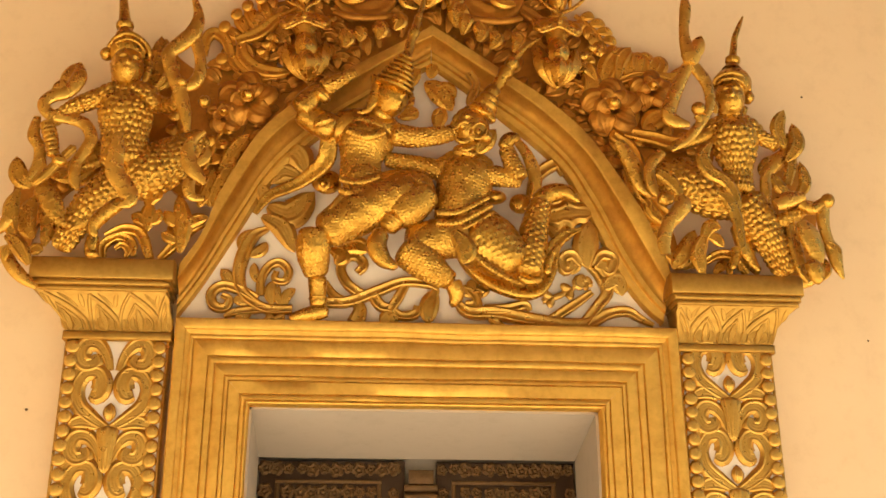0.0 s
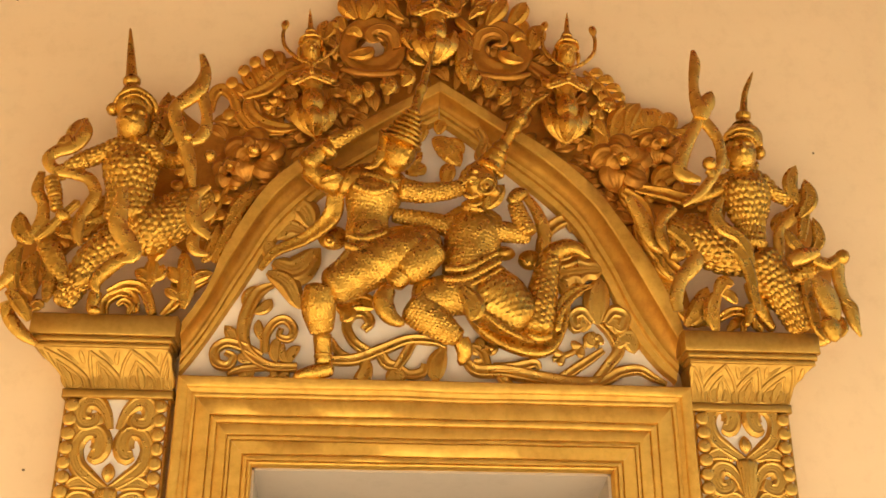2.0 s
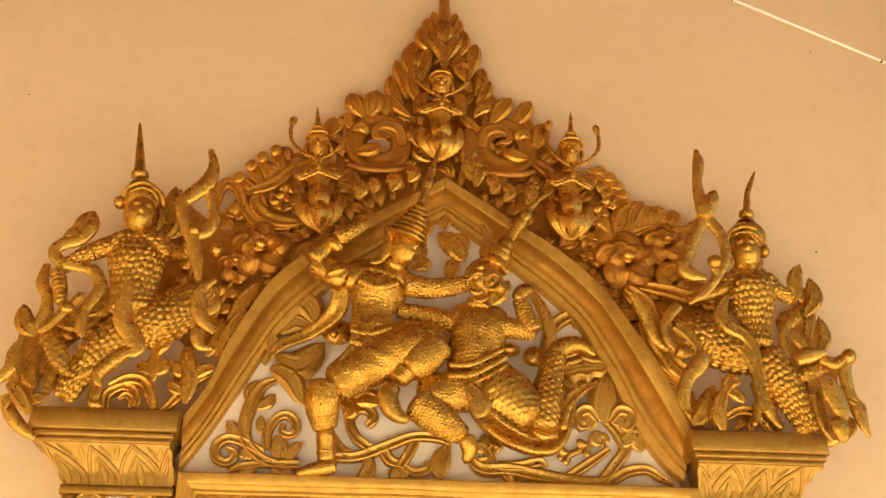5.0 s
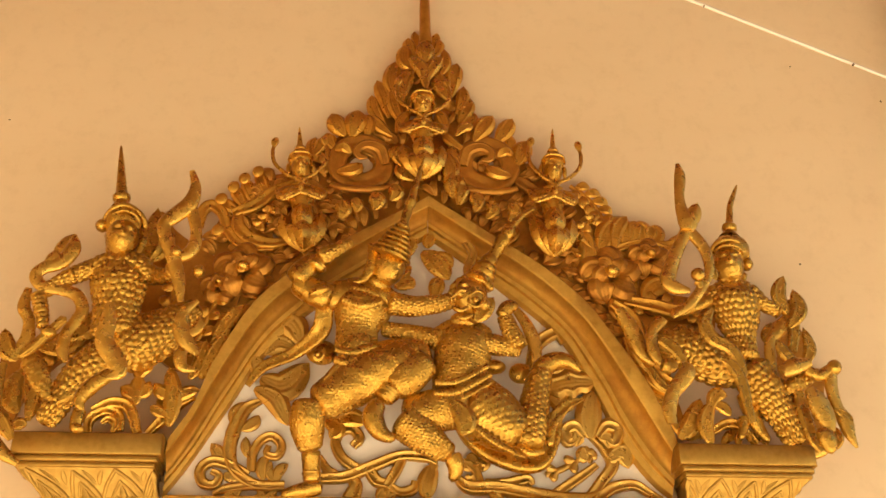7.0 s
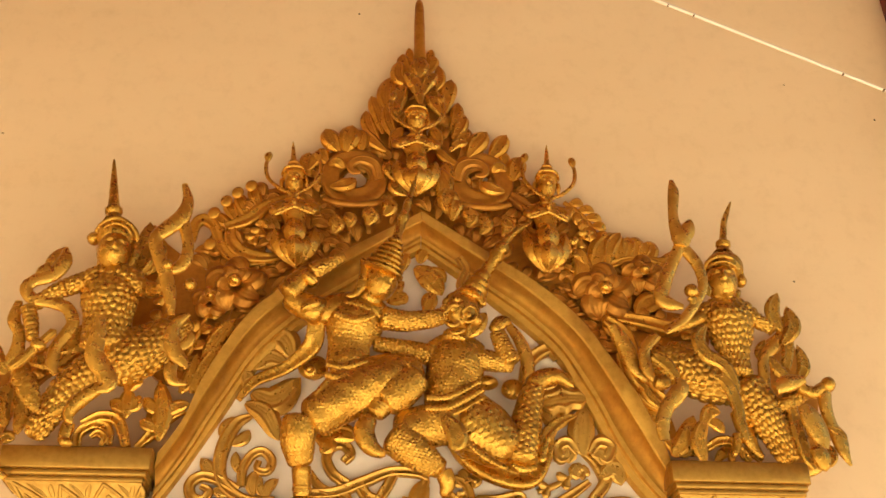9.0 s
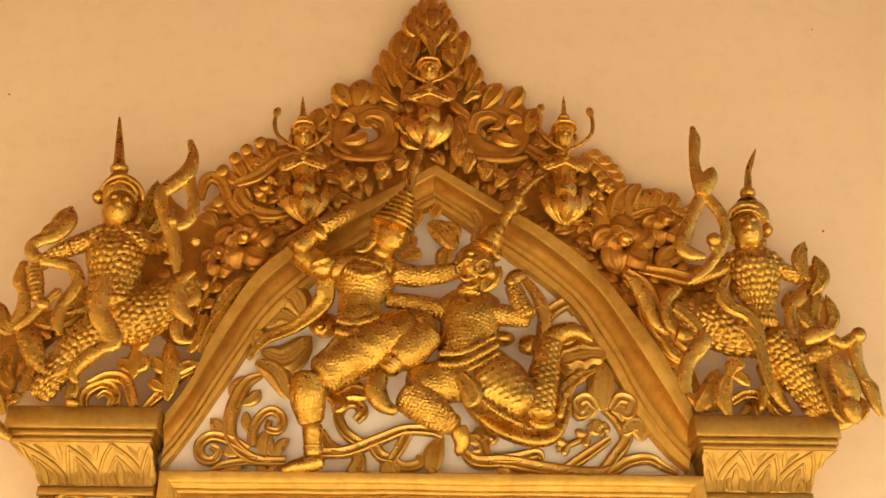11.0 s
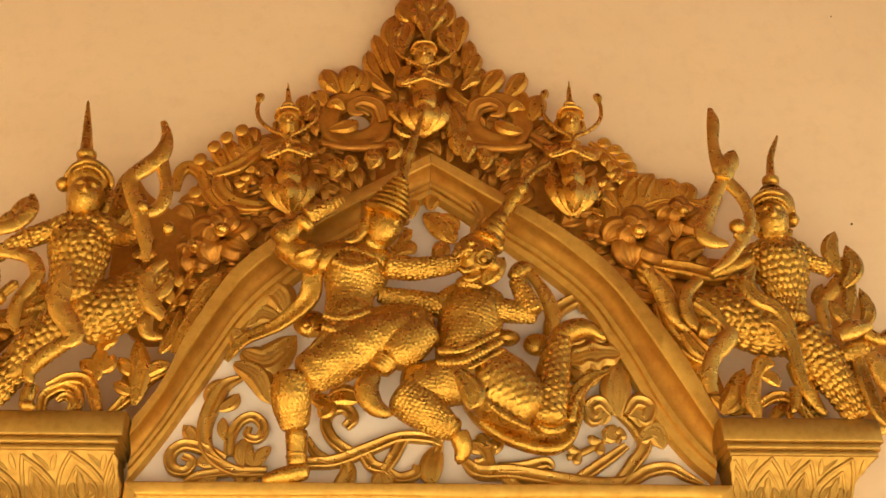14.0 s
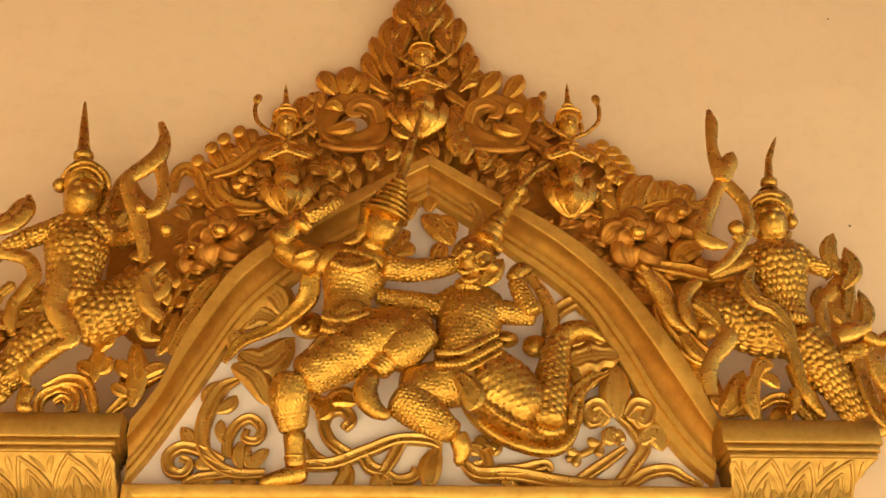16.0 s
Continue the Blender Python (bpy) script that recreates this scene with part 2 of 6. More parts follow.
        q = np.stack([q[..., 0] * math.cos(k) - q[..., 1] * math.sin(k), q[..., 0] * math.sin(k) + q[..., 1] * math.cos(k), q[..., 2]], axis=-1)
        q = np.stack([q[..., 0] * math.cos(t) + q[..., 2] * math.sin(t), q[..., 1], -q[..., 0] * math.sin(t) + q[..., 2] * math.cos(t)], axis=-1)
        return self.grid(q + np.array(at))

    def turned(self, base, top, profile, n=20):
        """A turned piece from base to top; profile: (share of the length, radius)."""
        base, top = np.array(base), np.array(top)
        ax = top - base
        w = ax / np.linalg.norm(ax)
        u = np.cross(w, (0, -1, 0)); u /= np.linalg.norm(u)
        v = np.cross(w, u)
        a = np.linspace(0, 2 * np.pi, n, endpoint=False)
        q = [base + ax * s + (np.outer(np.cos(a), u) + np.outer(np.sin(a), v)) * r for s, r in profile]
        return self.grid(np.array(q))

    def plate(self, outline, y0, y1, edge=0.004):
        """A flat board with eased edges between two depths; outline: (x, z) rows."""
        o = np.array(outline, float)
        c = o.mean(axis=0)
        s = o + (c - o) / (np.linalg.norm(o - c, axis=1)[:, None] + 1e-9) * edge
        rows = [np.insert(o, 1, y0, axis=1), np.insert(o, 1, y1 + edge * (1 if y0 > y1 else -1), axis=1), np.insert(s, 1, y1, axis=1)]
        return self.grid(np.array(rows))

    def box(self, x0, x1, y0, y1, z0, z1, edge=0.004):
        e = edge
        def ring(y, g):
            return [(x0 + g, y, z0 + g), (x1 - g, y, z0 + g), (x1 - g, y, z1 - g), (x0 + g, y, z1 - g)]
        return self.grid(np.array([ring(y1, e), ring(y1 - e, 0), ring(y0 + e, 0), ring(y0, e)], float))

    def mesh(self, name, smooth=True, angle=50, two_paints=False):
        me = bpy.data.meshes.new(name)
        me.from_pydata(np.vstack(self.v).tolist(), [], self.f)
        if two_paints:
            me.polygons.foreach_set("material_index", self.tints)
        bm = bmesh.new()
        bm.from_mesh(me)
        bmesh.ops.recalc_face_normals(bm, faces=bm.faces)
        for f in bm.faces:
            f.smooth = smooth
        for e in bm.edges:
            e.smooth = len(e.link_faces) == 2 and e.calc_face_angle(0) < radians(angle)
        bm.to_mesh(me)
        bm.free()
        return me


def part(name, carving, material, parent, label=""):
    me = carving.mesh(name)
    me.materials.append(material)
    ob = new(name, me)
    ob.parent = parent
    return tagged(ob, label)


def thing(name, label, category, carving=None, material=None, group="", kind=""):
    me = None
    if carving:
        paints = material if isinstance(material, tuple) else (material,)
        me = carving.mesh(name, two_paints=len(paints) > 1)
        for paint in paints:
            me.materials.append(paint)
    return tagged(new(name, me), label, category, group, kind)


def spiral(c, r, turns, start, way=1, y=None, shrink=0.25, n=9):
    """Points of a scroll round c, winding inwards from radius r."""
    out = []
    for k in range(int(n * turns) + 1):
        u = k / (n * turns)
        a = radians(start) + way * 2 * math.pi * turns * u
        q = r * (1 - (1 - shrink) * u)
        out.append((c[0] + q * math.cos(a), c[1] if y is None else y, c[2] + q * math.sin(a)))
    return out


def mirrored(pts):
    return [(-x, y, z) for x, y, z in pts]


# ---- the setting ----
X0, X1, TOP = -0.785, 0.752, 2.662   # the doorway


def wall_with_doorway():
    c = Carving()
    c.box(-6, X0, 0, 0.5, -0.2, 7.4, 0)
    c.box(X1, 6, 0, 0.5, -0.2, 7.4, 0)
    c.box(X0, X1, 0, 0.5, TOP, 7.4, 0)
    return thing("wall_back", "cream painted plaster wall with faint stains", "wall", c, WALL, kind="structure")


wall_with_doorway()
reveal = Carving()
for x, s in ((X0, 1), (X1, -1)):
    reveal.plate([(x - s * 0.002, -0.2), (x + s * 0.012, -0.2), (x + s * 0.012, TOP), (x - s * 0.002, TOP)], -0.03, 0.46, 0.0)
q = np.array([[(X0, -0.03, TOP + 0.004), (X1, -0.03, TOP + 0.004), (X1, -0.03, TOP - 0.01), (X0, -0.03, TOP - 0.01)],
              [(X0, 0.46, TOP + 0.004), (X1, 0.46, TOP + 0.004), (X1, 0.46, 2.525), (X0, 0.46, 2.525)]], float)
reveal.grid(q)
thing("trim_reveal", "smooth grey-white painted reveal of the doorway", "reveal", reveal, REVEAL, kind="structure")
c = Carving().box(-30, 30, -9.0, 1.2, -0.4, -0.002, 0.01)
thing("floor", "pale sunlit porch floor tiles", "floor", c, FLOOR, kind="structure")
c = Carving().box(-3000, 3000, -3000, 3000, -1.4, -0.45, 0)
thing("ground", "pale dry forecourt ground", "ground", c, FLOOR, kind="structure")
# added above the view: keeps sun off the wall, dark for the gold's reflections
c = Carving().box(-6, 6, -7.0, 0.5, 7.4, 7.6, 0)
thing("ceiling", "added unseen dark red ceiling that blocks sun and darkens upward reflections", "ceiling", c, RED, kind="structure")
# added out of view: closes the left so more light enters from the right
c = Carving().box(-6.3, -6, -7.0, 0.5, -0.2, 7.6, 0)
thing("wall_side_added", "added unseen cream side wall that cuts light from the left", "wall", c, WALL, kind="structure")
# added out of view: hides the low sky, gives the gold warm reflections
c = Carving().box(-40, 40, -24.0, -23.0, -0.5, 16.0, 0)
thing("wall_opposite_added", "added unseen cream wall that blocks low sky from the gold's reflections", "wall", c, WALL, kind="structure")
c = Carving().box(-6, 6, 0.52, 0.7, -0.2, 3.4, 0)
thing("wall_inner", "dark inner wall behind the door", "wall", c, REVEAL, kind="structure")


# ---- the gilded door surround ----
OUT, OTOP = 1.112, 3.032
FRAME_PROFILE = [(0, 0), (0, 0.128), (0.008, 0.133), (0.02, 0.135), (0.115, 0.133), (0.125, 0.13), (0.135, 0.119), (0.185, 0.113), (0.195, 0.119), (0.205, 0.121), (0.232, 0.1201), (0.24, 0.1171), (0.244, 0.1071), (0.254, 0.1071), (0.258, 0.1161), (0.268, 0.1191), (0.436, 0.1166), (0.442, 0.1136), (0.445, 0.1036), (0.453, 0.1036), (0.456, 0.1126), (0.464, 0.1156), (0.522, 0.115), (0.53, 0.112), (0.534, 0.1021), (0.544, 0.1021), (0.548, 0.111), (0.558, 0.114), (0.667, 0.1126), (0.673, 0.1096), (0.676, 0.0996), (0.683, 0.0996), (0.686, 0.1086), (0.693, 0.1116), (0.724, 0.1116), (0.729, 0.1086), (0.731, 0.0986), (0.737, 0.0986), (0.74, 0.1076), (0.746, 0.1106), (0.881, 0.1088), (0.887, 0.1058), (0.89, 0.0958), (0.898, 0.0958), (0.901, 0.1048), (0.909, 0.1078), (0.948, 0.1077), (0.954, 0.1047), (0.957, 0.0947), (0.965, 0.0947), (0.968, 0.1037), (0.976, 0.1067), (0.99, 0.106), (1.0, 0.102), (1.0, 0)]


def surround():
    root = thing("door_surround", "stepped gold-painted door surround with uneven brushed mouldings", "door frame", kind="structure")
    for side in (-1, 1):
        inner = X0 if side < 0 else X1
        rows = []
        for k in range(24):
            row = []
            for s, d in FRAME_PROFILE:
                x = side * OUT * (1 - s) + inner * s
                ztop = OTOP * (1 - s) + TOP * s
                z = -0.2 + (ztop + 0.2) * k / 23
                w = noise.noise((x * 3, z * 3.1, s * 9 + side)) * 0.004
                row.append((x + w, 0.002 - d - 0.3 * w, z))
            rows.append(row)
        part("jamb_moulding", Carving().grid(np.array(rows), False, False), GOLD_FRAME, root)
    rows = []
    for k in range(24):
        row = []
        for s, d in FRAME_PROFILE:
            xa, xb = -OUT * (1 - s) + X0 * s, OUT * (1 - s) + X1 * s
            x = xa + (xb - xa) * k / 23
            z = OTOP * (1 - s) + TOP * s
            w = noise.noise((x * 3, z * 3.1, s * 9)) * 0.004 * min(1, k, 23 - k)
            row.append((x, 0.002 - d - 0.3 * w, z + w))
        rows.append(row)
    part("lintel_moulding", Carving().grid(np.array(rows), False, False), GOLD_FRAME, root)


surround()


# ---- the arch of the pediment ----
ARCH = ([(0.001, -0.130, 4.557), (0.326, -0.130, 4.336), (0.550, -0.130, 4.180), (0.730, -0.130, 4.013), (0.835, -0.130, 3.875), (0.972, -0.130, 3.643), (1.079, -0.130, 3.395), (1.108, -0.130, 3.288)],
        [(0.004, -0.050, 4.376), (0.171, -0.050, 4.249), (0.339, -0.050, 4.107), (0.514, -0.050, 3.956), (0.647, -0.050, 3.811), (0.735, -0.050, 3.647), (0.801, -0.050, 3.506), (0.855, -0.050, 3.366), (0.921, -0.050, 3.248), (1.001, -0.050, 3.141), (1.076, -0.050, 3.077)])
ARCH_LEFT = ([(-0.002, -0.130, 4.551), (-0.327, -0.130, 4.340), (-0.551, -0.130, 4.185), (-0.730, -0.130, 4.031), (-0.837, -0.130, 3.889), (-0.958, -0.130, 3.647), (-1.023, -0.130, 3.460), (-1.082, -0.130, 3.345), (-1.119, -0.130, 3.280)],
             [(0.004, -0.050, 4.376), (-0.172, -0.050, 4.258), (-0.321, -0.050, 4.129), (-0.466, -0.050, 4.017), (-0.583, -0.050, 3.919), (-0.696, -0.050, 3.786), (-0.788, -0.050, 3.654), (-0.863, -0.050, 3.510), (-0.936, -0.050, 3.376), (-1.009, -0.050, 3.241), (-1.076, -0.050, 3.130), (-1.127, -0.050, 3.058)])
ARCH_PROFILE = [(0.0, 0.0), (0.0, 0.125), (0.02, 0.13), (0.30, 0.13), (0.33, 0.122), (0.36, 0.105), (0.48, 0.075), (0.60, 0.062), (0.66, 0.060), (0.68, 0.072), (0.78, 0.070), (0.80, 0.052), (0.84, 0.050), (0.86, 0.060), (0.97, 0.056), (1.0, 0.045), (1.0, 0.0)]


def arch():
    root = thing("pediment_arch", "moulded gold pointed arch over red-brown, shade painted into its hollow edge", "arch", kind="structure")
    m = 60
    curves = {}
    for side, pair in ((-1, ARCH_LEFT), (1, ARCH)):
        for k, edge in enumerate(pair):
            e = resample(spline([(side * x, y, z) for x, y, z in edge], 12), 0.001)[0]
            curves[side, k] = e[np.linspace(0, len(e) - 1, m).astype(int)]
    # the hollow takes the darker paint, so its shade is in the colour
    bands = (("outer_band", ARCH_PROFILE[:5], GOLD_FRAME), ("hollow_moulding", ARCH_PROFILE[4:10], ARCH_HOLLOW), ("inner_fillet", ARCH_PROFILE[9:], GOLD_FRAME))
    for side, (name, profile, paint) in ((a, b) for a in (-1, 1) for b in bands):
        rows = []
        po, pi = curves[side, 0], curves[side, 1]
        for k in range(m):
            row = []
            for s, d in profile:
                a = po[k] * (1 - s) + pi[k] * s
                w = noise.noise((a[0] * 4 + side * 7, a[2] * 4, s * 5)) * 0.004 * min(1.0, k / 3)
                row.append((side * max(a[0] + w, 0.0), 0.002 - d - 0.5 * w, a[2] + w))
            rows.append(row)
        part(name, Carving().grid(np.array(rows), False, False), paint, root)


arch()


# ---- statues: each one carved mesh ----
def tiers(r, n, start, end, rest):
    """A turned profile of n pinched tiers, narrowing from r, then the rest."""
    out = []
    for k in range(n):
        u = start + (end - start) * k / n
        w = (end - start) / n
        q = r * (1 - 0.72 * (k / n) ** 1.15)
        out += [(u, q * 0.80), (u + 0.2 * w, q), (u + 0.6 * w, q), (u + 0.8 * w, q * 0.74)]
    return out + rest


def warrior():
    c = Carving(1.07)
    mail = dict(pattern="scale", amp=0.0036, pitch=0.017)
    wrap = dict(pattern="scale", amp=0.0023, pitch=0.0165)
    ring = dict(pattern="rings", amp=0.0034, pitch=0.015, n=30, step=0.003)
    # breast, shoulders and arms
    c.sweep([(-0.280, -0.190, 3.983), (-0.308, -0.190, 3.894), (-0.330, -0.190, 3.779), (-0.330, -0.190, 3.650)], [0.0760, 0.1241, 0.0886, 0.0911], 0.72, **mail)
    c.sweep([(-0.490, -0.200, 3.921), (-0.383, -0.200, 3.955), (-0.269, -0.200, 3.955), (-0.164, -0.200, 3.919)], [0.0545, 0.0701, 0.0701, 0.0493], 0.85)
    c.sweep([(-0.196, -0.230, 3.903), (-0.083, -0.230, 3.888), (0.031, -0.230, 3.903), (0.125, -0.230, 3.933)], [0.0519, 0.0441, 0.0389, 0.0311], 0.9, pattern="scale", amp=0.0040, pitch=0.019)
    c.sweep([(-0.439, -0.220, 3.913), (-0.533, -0.220, 3.952), (-0.624, -0.220, 4.005)], [0.0648, 0.0596, 0.0492], 0.9)
    c.sweep([(-0.627, -0.250, 3.984), (-0.574, -0.250, 4.054), (-0.510, -0.250, 4.116)], [0.0521, 0.0495, 0.0391], 0.9)
    c.sweep([(-0.519, -0.240, 3.974), (-0.490, -0.240, 3.906)], [0.0436, 0.0641], 0.9, **ring)
    c.sweep([(-0.537, -0.270, 4.039), (-0.504, -0.270, 4.088)], [0.0440, 0.0414], 0.9, **ring)
    c.sweep([(-0.519, -0.280, 4.093), (-0.454, -0.280, 4.132), (-0.363, -0.280, 4.191)], [0.0392, 0.0340, 0.0157], 0.85, pattern="scale", amp=0.0040, pitch=0.019)
    # jewelled collar, breast chains and belts
    c.sweep([(-0.402, -0.280, 3.890), (-0.310, -0.280, 3.861), (-0.219, -0.280, 3.888)], [0.0153, 0.0204, 0.0153], 0.7, **ring)
    c.sweep([(-0.427, -0.280, 3.644), (-0.342, -0.280, 3.631), (-0.243, -0.280, 3.663)], [0.0125, 0.0175, 0.0125], 0.7, **ring)
    c.sweep([(-0.429, -0.290, 3.590), (-0.340, -0.290, 3.573), (-0.232, -0.290, 3.610)], [0.0149, 0.0198, 0.0149], 0.7, **ring)
    c.leaf([(-0.351, -0.300, 3.611), (-0.329, -0.300, 3.547), (-0.283, -0.300, 3.475)], 0.0293, 0.4)
    c.leaf([(-0.385, -0.290, 3.598), (-0.417, -0.290, 3.532), (-0.473, -0.290, 3.476)], 0.0220, 0.4)
    # hips and folded waist cloth
    c.sweep([(-0.371, -0.200, 3.649), (-0.283, -0.200, 3.603), (-0.142, -0.200, 3.615), (0.009, -0.200, 3.650)], [0.0812, 0.1015, 0.1066, 0.0762], 0.8, **mail)
    c.sweep([(-0.413, -0.190, 3.696), (-0.332, -0.190, 3.689), (-0.246, -0.190, 3.715)], [0.0612, 0.0867, 0.0612], 0.8, **mail)
    for pts in ([(-0.198, -0.300, 3.623), (-0.152, -0.300, 3.550), (-0.165, -0.300, 3.464)], [(-0.074, -0.300, 3.651), (-0.039, -0.300, 3.587), (-0.053, -0.300, 3.522)], [(-0.285, -0.300, 3.544), (-0.317, -0.300, 3.474), (-0.369, -0.300, 3.430)]):
        c.sweep(pts, [0.008, 0.012, 0.006], 0.7, **ring)
    # lunging leg with folds, bound shin and foot
    c.sweep([(-0.069, -0.230, 3.633), (-0.209, -0.230, 3.577), (-0.355, -0.230, 3.490), (-0.503, -0.230, 3.394)], [0.0832, 0.1004, 0.0955, 0.0734], 0.85, pattern="scale", amp=0.0023, pitch=0.0165)
    c.sweep([(-0.262, -0.270, 3.634), (-0.377, -0.270, 3.531), (-0.490, -0.270, 3.437)], [0.0098, 0.0146, 0.0098], 0.6, **ring)
    c.sweep([(-0.514, -0.220, 3.424), (-0.529, -0.220, 3.334), (-0.521, -0.180, 3.267), (-0.509, -0.150, 3.216)], [0.0758, 0.0709, 0.0586, 0.0440], 0.9, **wrap)
    c.sweep([(-0.510, -0.150, 3.236), (-0.506, -0.130, 3.172), (-0.502, -0.110, 3.092)], [0.0414, 0.0365, 0.0365], 0.9)
    c.sweep([(-0.558, -0.190, 3.241), (-0.482, -0.190, 3.265)], [0.0122, 0.0122], 2.0, **ring)
    c.sweep([(-0.505, -0.120, 3.149), (-0.504, -0.120, 3.119)], [0.0438, 0.0438], 0.95, **ring)
    c.sweep([(-0.453, -0.120, 3.081), (-0.515, -0.120, 3.066), (-0.586, -0.120, 3.051), (-0.629, -0.120, 3.035)], [0.0289, 0.0338, 0.0241, 0.0145], 1.0)
    # bent leg across the foe's thigh
    c.sweep([(-0.010, -0.250, 3.627), (-0.099, -0.250, 3.541), (-0.182, -0.250, 3.463)], [0.0616, 0.0789, 0.0567], 0.85, pattern="scale", amp=0.0023, pitch=0.0165)
    c.sweep([(-0.168, -0.260, 3.481), (-0.216, -0.260, 3.410)], [0.0538, 0.0367], 0.9, **ring)
    c.sweep([(-0.221, -0.270, 3.411), (-0.253, -0.270, 3.342), (-0.222, -0.270, 3.272), (-0.158, -0.270, 3.233)], [0.0288, 0.0433, 0.0361, 0.0144], 0.85)
    # head, ear piece and tiered crown
    c.sweep([(-0.270, -0.220, 3.968), (-0.220, -0.220, 4.041)], [0.0601, 0.0523], 0.9)
    c.sweep([(-0.364, -0.260, 3.960), (-0.297, -0.260, 3.946), (-0.229, -0.260, 3.921)], [0.0128, 0.0180, 0.0128], 0.8, pattern="rings", amp=0.003, pitch=0.014)
    c.head([(-0.199, -0.250, 4.074)][0], 0.0782, 0.088, 0.0938, 38, 14)
    c.sweep([(-0.284, -0.280, 4.184), (-0.267, -0.280, 4.125), (-0.275, -0.280, 4.059), (-0.309, -0.280, 3.993), (-0.355, -0.280, 3.979)], [0.0128, 0.0231, 0.0257, 0.0154, 0.0077], 0.7, pattern="rings", amp=0.004, pitch=0.02)
    c.turned([(-0.191, -0.280, 4.105)][0], [(-0.129, -0.330, 4.266)][0], tiers(0.098, 7, 0.0, 0.97, [(1.0, 0.020)]), 28)
    c.turned([(-0.134, -0.325, 4.251)][0], [(-0.033, -0.360, 4.625)][0], [(0, 0.030), (0.08, 0.020), (0.2, 0.024), (0.24, 0.018), (0.30, 0.026), (0.36, 0.026), (0.40, 0.017), (0.55, 0.020), (0.60, 0.013), (0.8, 0.010), (1.0, 0.003)])
    # long scarf blown back
    c.sweep([(-0.478, -0.200, 3.889), (-0.497, -0.160, 3.785), (-0.611, -0.100, 3.700), (-0.744, -0.070, 3.644), (-0.812, -0.050, 3.558)], [0.0376, 0.0400, 0.0282, 0.0235, 0.0118], 0.35, "strip")
    return thing("statue", "gold-painted relief statue of a lunging crowned warrior in scaled armour", "statue", c, (GOLD_STATUE, GOLD_RIBBON))


def ogre():
    c = Carving(1.07)
    mail = dict(pattern="scale", amp=0.0036, pitch=0.017)
    c.sweep([(0.173, -0.170, 3.818), (0.151, -0.170, 3.708), (0.130, -0.170, 3.585), (0.149, -0.170, 3.460)], [0.0905, 0.1181, 0.1106, 0.1206], 0.8, **mail)
    c.sweep([(0.017, -0.170, 3.747), (0.152, -0.170, 3.794), (0.276, -0.170, 3.742)], [0.0439, 0.0672, 0.0491], 0.85, **mail)
    c.sweep([(0.144, -0.190, 3.790), (0.155, -0.190, 3.871)], [0.0624, 0.0520], 0.9, pattern="scale", amp=0.0040, pitch=0.019)
    # mask with heavy brows, wide mouth and a big ear
    c.head([(0.180, -0.210, 3.949)][0], 0.0835, 0.09, 0.0965, -38, -6)
    c.sweep([(0.093, -0.290, 3.904), (0.129, -0.290, 3.947), (0.170, -0.290, 3.937)], [0.0077, 0.0128, 0.0077], 0.9)
    c.sweep([(0.169, -0.300, 3.909), (0.200, -0.300, 3.939), (0.236, -0.300, 3.924), (0.230, -0.300, 3.878), (0.194, -0.300, 3.859), (0.168, -0.300, 3.880), (0.169, -0.300, 3.909)], [0.0077, 0.0077, 0.0077, 0.0077, 0.0077, 0.0077, 0.0077], 0.9)
    c.ball([(0.201, -0.290, 3.901)][0], (0.0179, 0.012, 0.0179), 0, 12)
    c.sweep([(0.091, -0.300, 3.859), (0.127, -0.300, 3.838), (0.168, -0.300, 3.857)], [0.0102, 0.0127, 0.0076], 0.9)
    c.sweep([(0.108, -0.290, 3.820), (0.143, -0.290, 3.804), (0.189, -0.290, 3.829)], [0.0076, 0.0127, 0.0076], 0.9)
    c.leaf([(0.197, -0.270, 3.800), (0.234, -0.270, 3.858), (0.286, -0.270, 3.924)], 0.0361, 0.5)
    c.ball([(0.239, -0.270, 3.881)][0], (0.0257, 0.03, 0.0308), 20, 16, "flute", 0.2, 7)
    # diadem and tall topknot
    c.sweep([(0.086, -0.250, 3.930), (0.113, -0.250, 3.990), (0.176, -0.250, 4.031), (0.244, -0.250, 4.020), (0.285, -0.250, 3.969)], [0.0130, 0.0182, 0.0208, 0.0182, 0.0130], 0.9, pattern="rings", amp=0.005, pitch=0.018)
    c.sweep([(0.119, -0.240, 4.007), (0.182, -0.240, 4.052), (0.246, -0.240, 4.043)], [0.0105, 0.0157, 0.0131], 0.9)
    c.turned([(0.221, -0.220, 4.023)][0], [(0.293, -0.220, 4.170)][0], [(0, 0.075), (0.14, 0.070), (0.18, 0.055), (0.28, 0.064), (0.38, 0.060), (0.42, 0.044), (0.52, 0.052), (0.62, 0.048), (0.66, 0.036), (0.78, 0.042), (0.88, 0.036), (1.0, 0.028)], 24)
    c.turned([(0.290, -0.220, 4.158)][0], (0.413, -0.220, 4.361), [(0, 0.030), (0.35, 0.030), (0.42, 0.038), (0.52, 0.038), (0.56, 0.026), (0.66, 0.034), (0.76, 0.034), (0.82, 0.020), (1.0, 0.014)])
    c.sweep([(0.376, -0.220, 4.309), (0.441, -0.220, 4.392), (0.519, -0.220, 4.449)], [0.0212, 0.0141, 0.0047], 1.0)
    ring = dict(pattern="rings", amp=0.0034, pitch=0.015, n=30, step=0.003)
    c.sweep([(0.227, -0.190, 3.731), (0.330, -0.190, 3.719), (0.418, -0.190, 3.712)], [0.0489, 0.0437, 0.0386], 0.9, **mail)
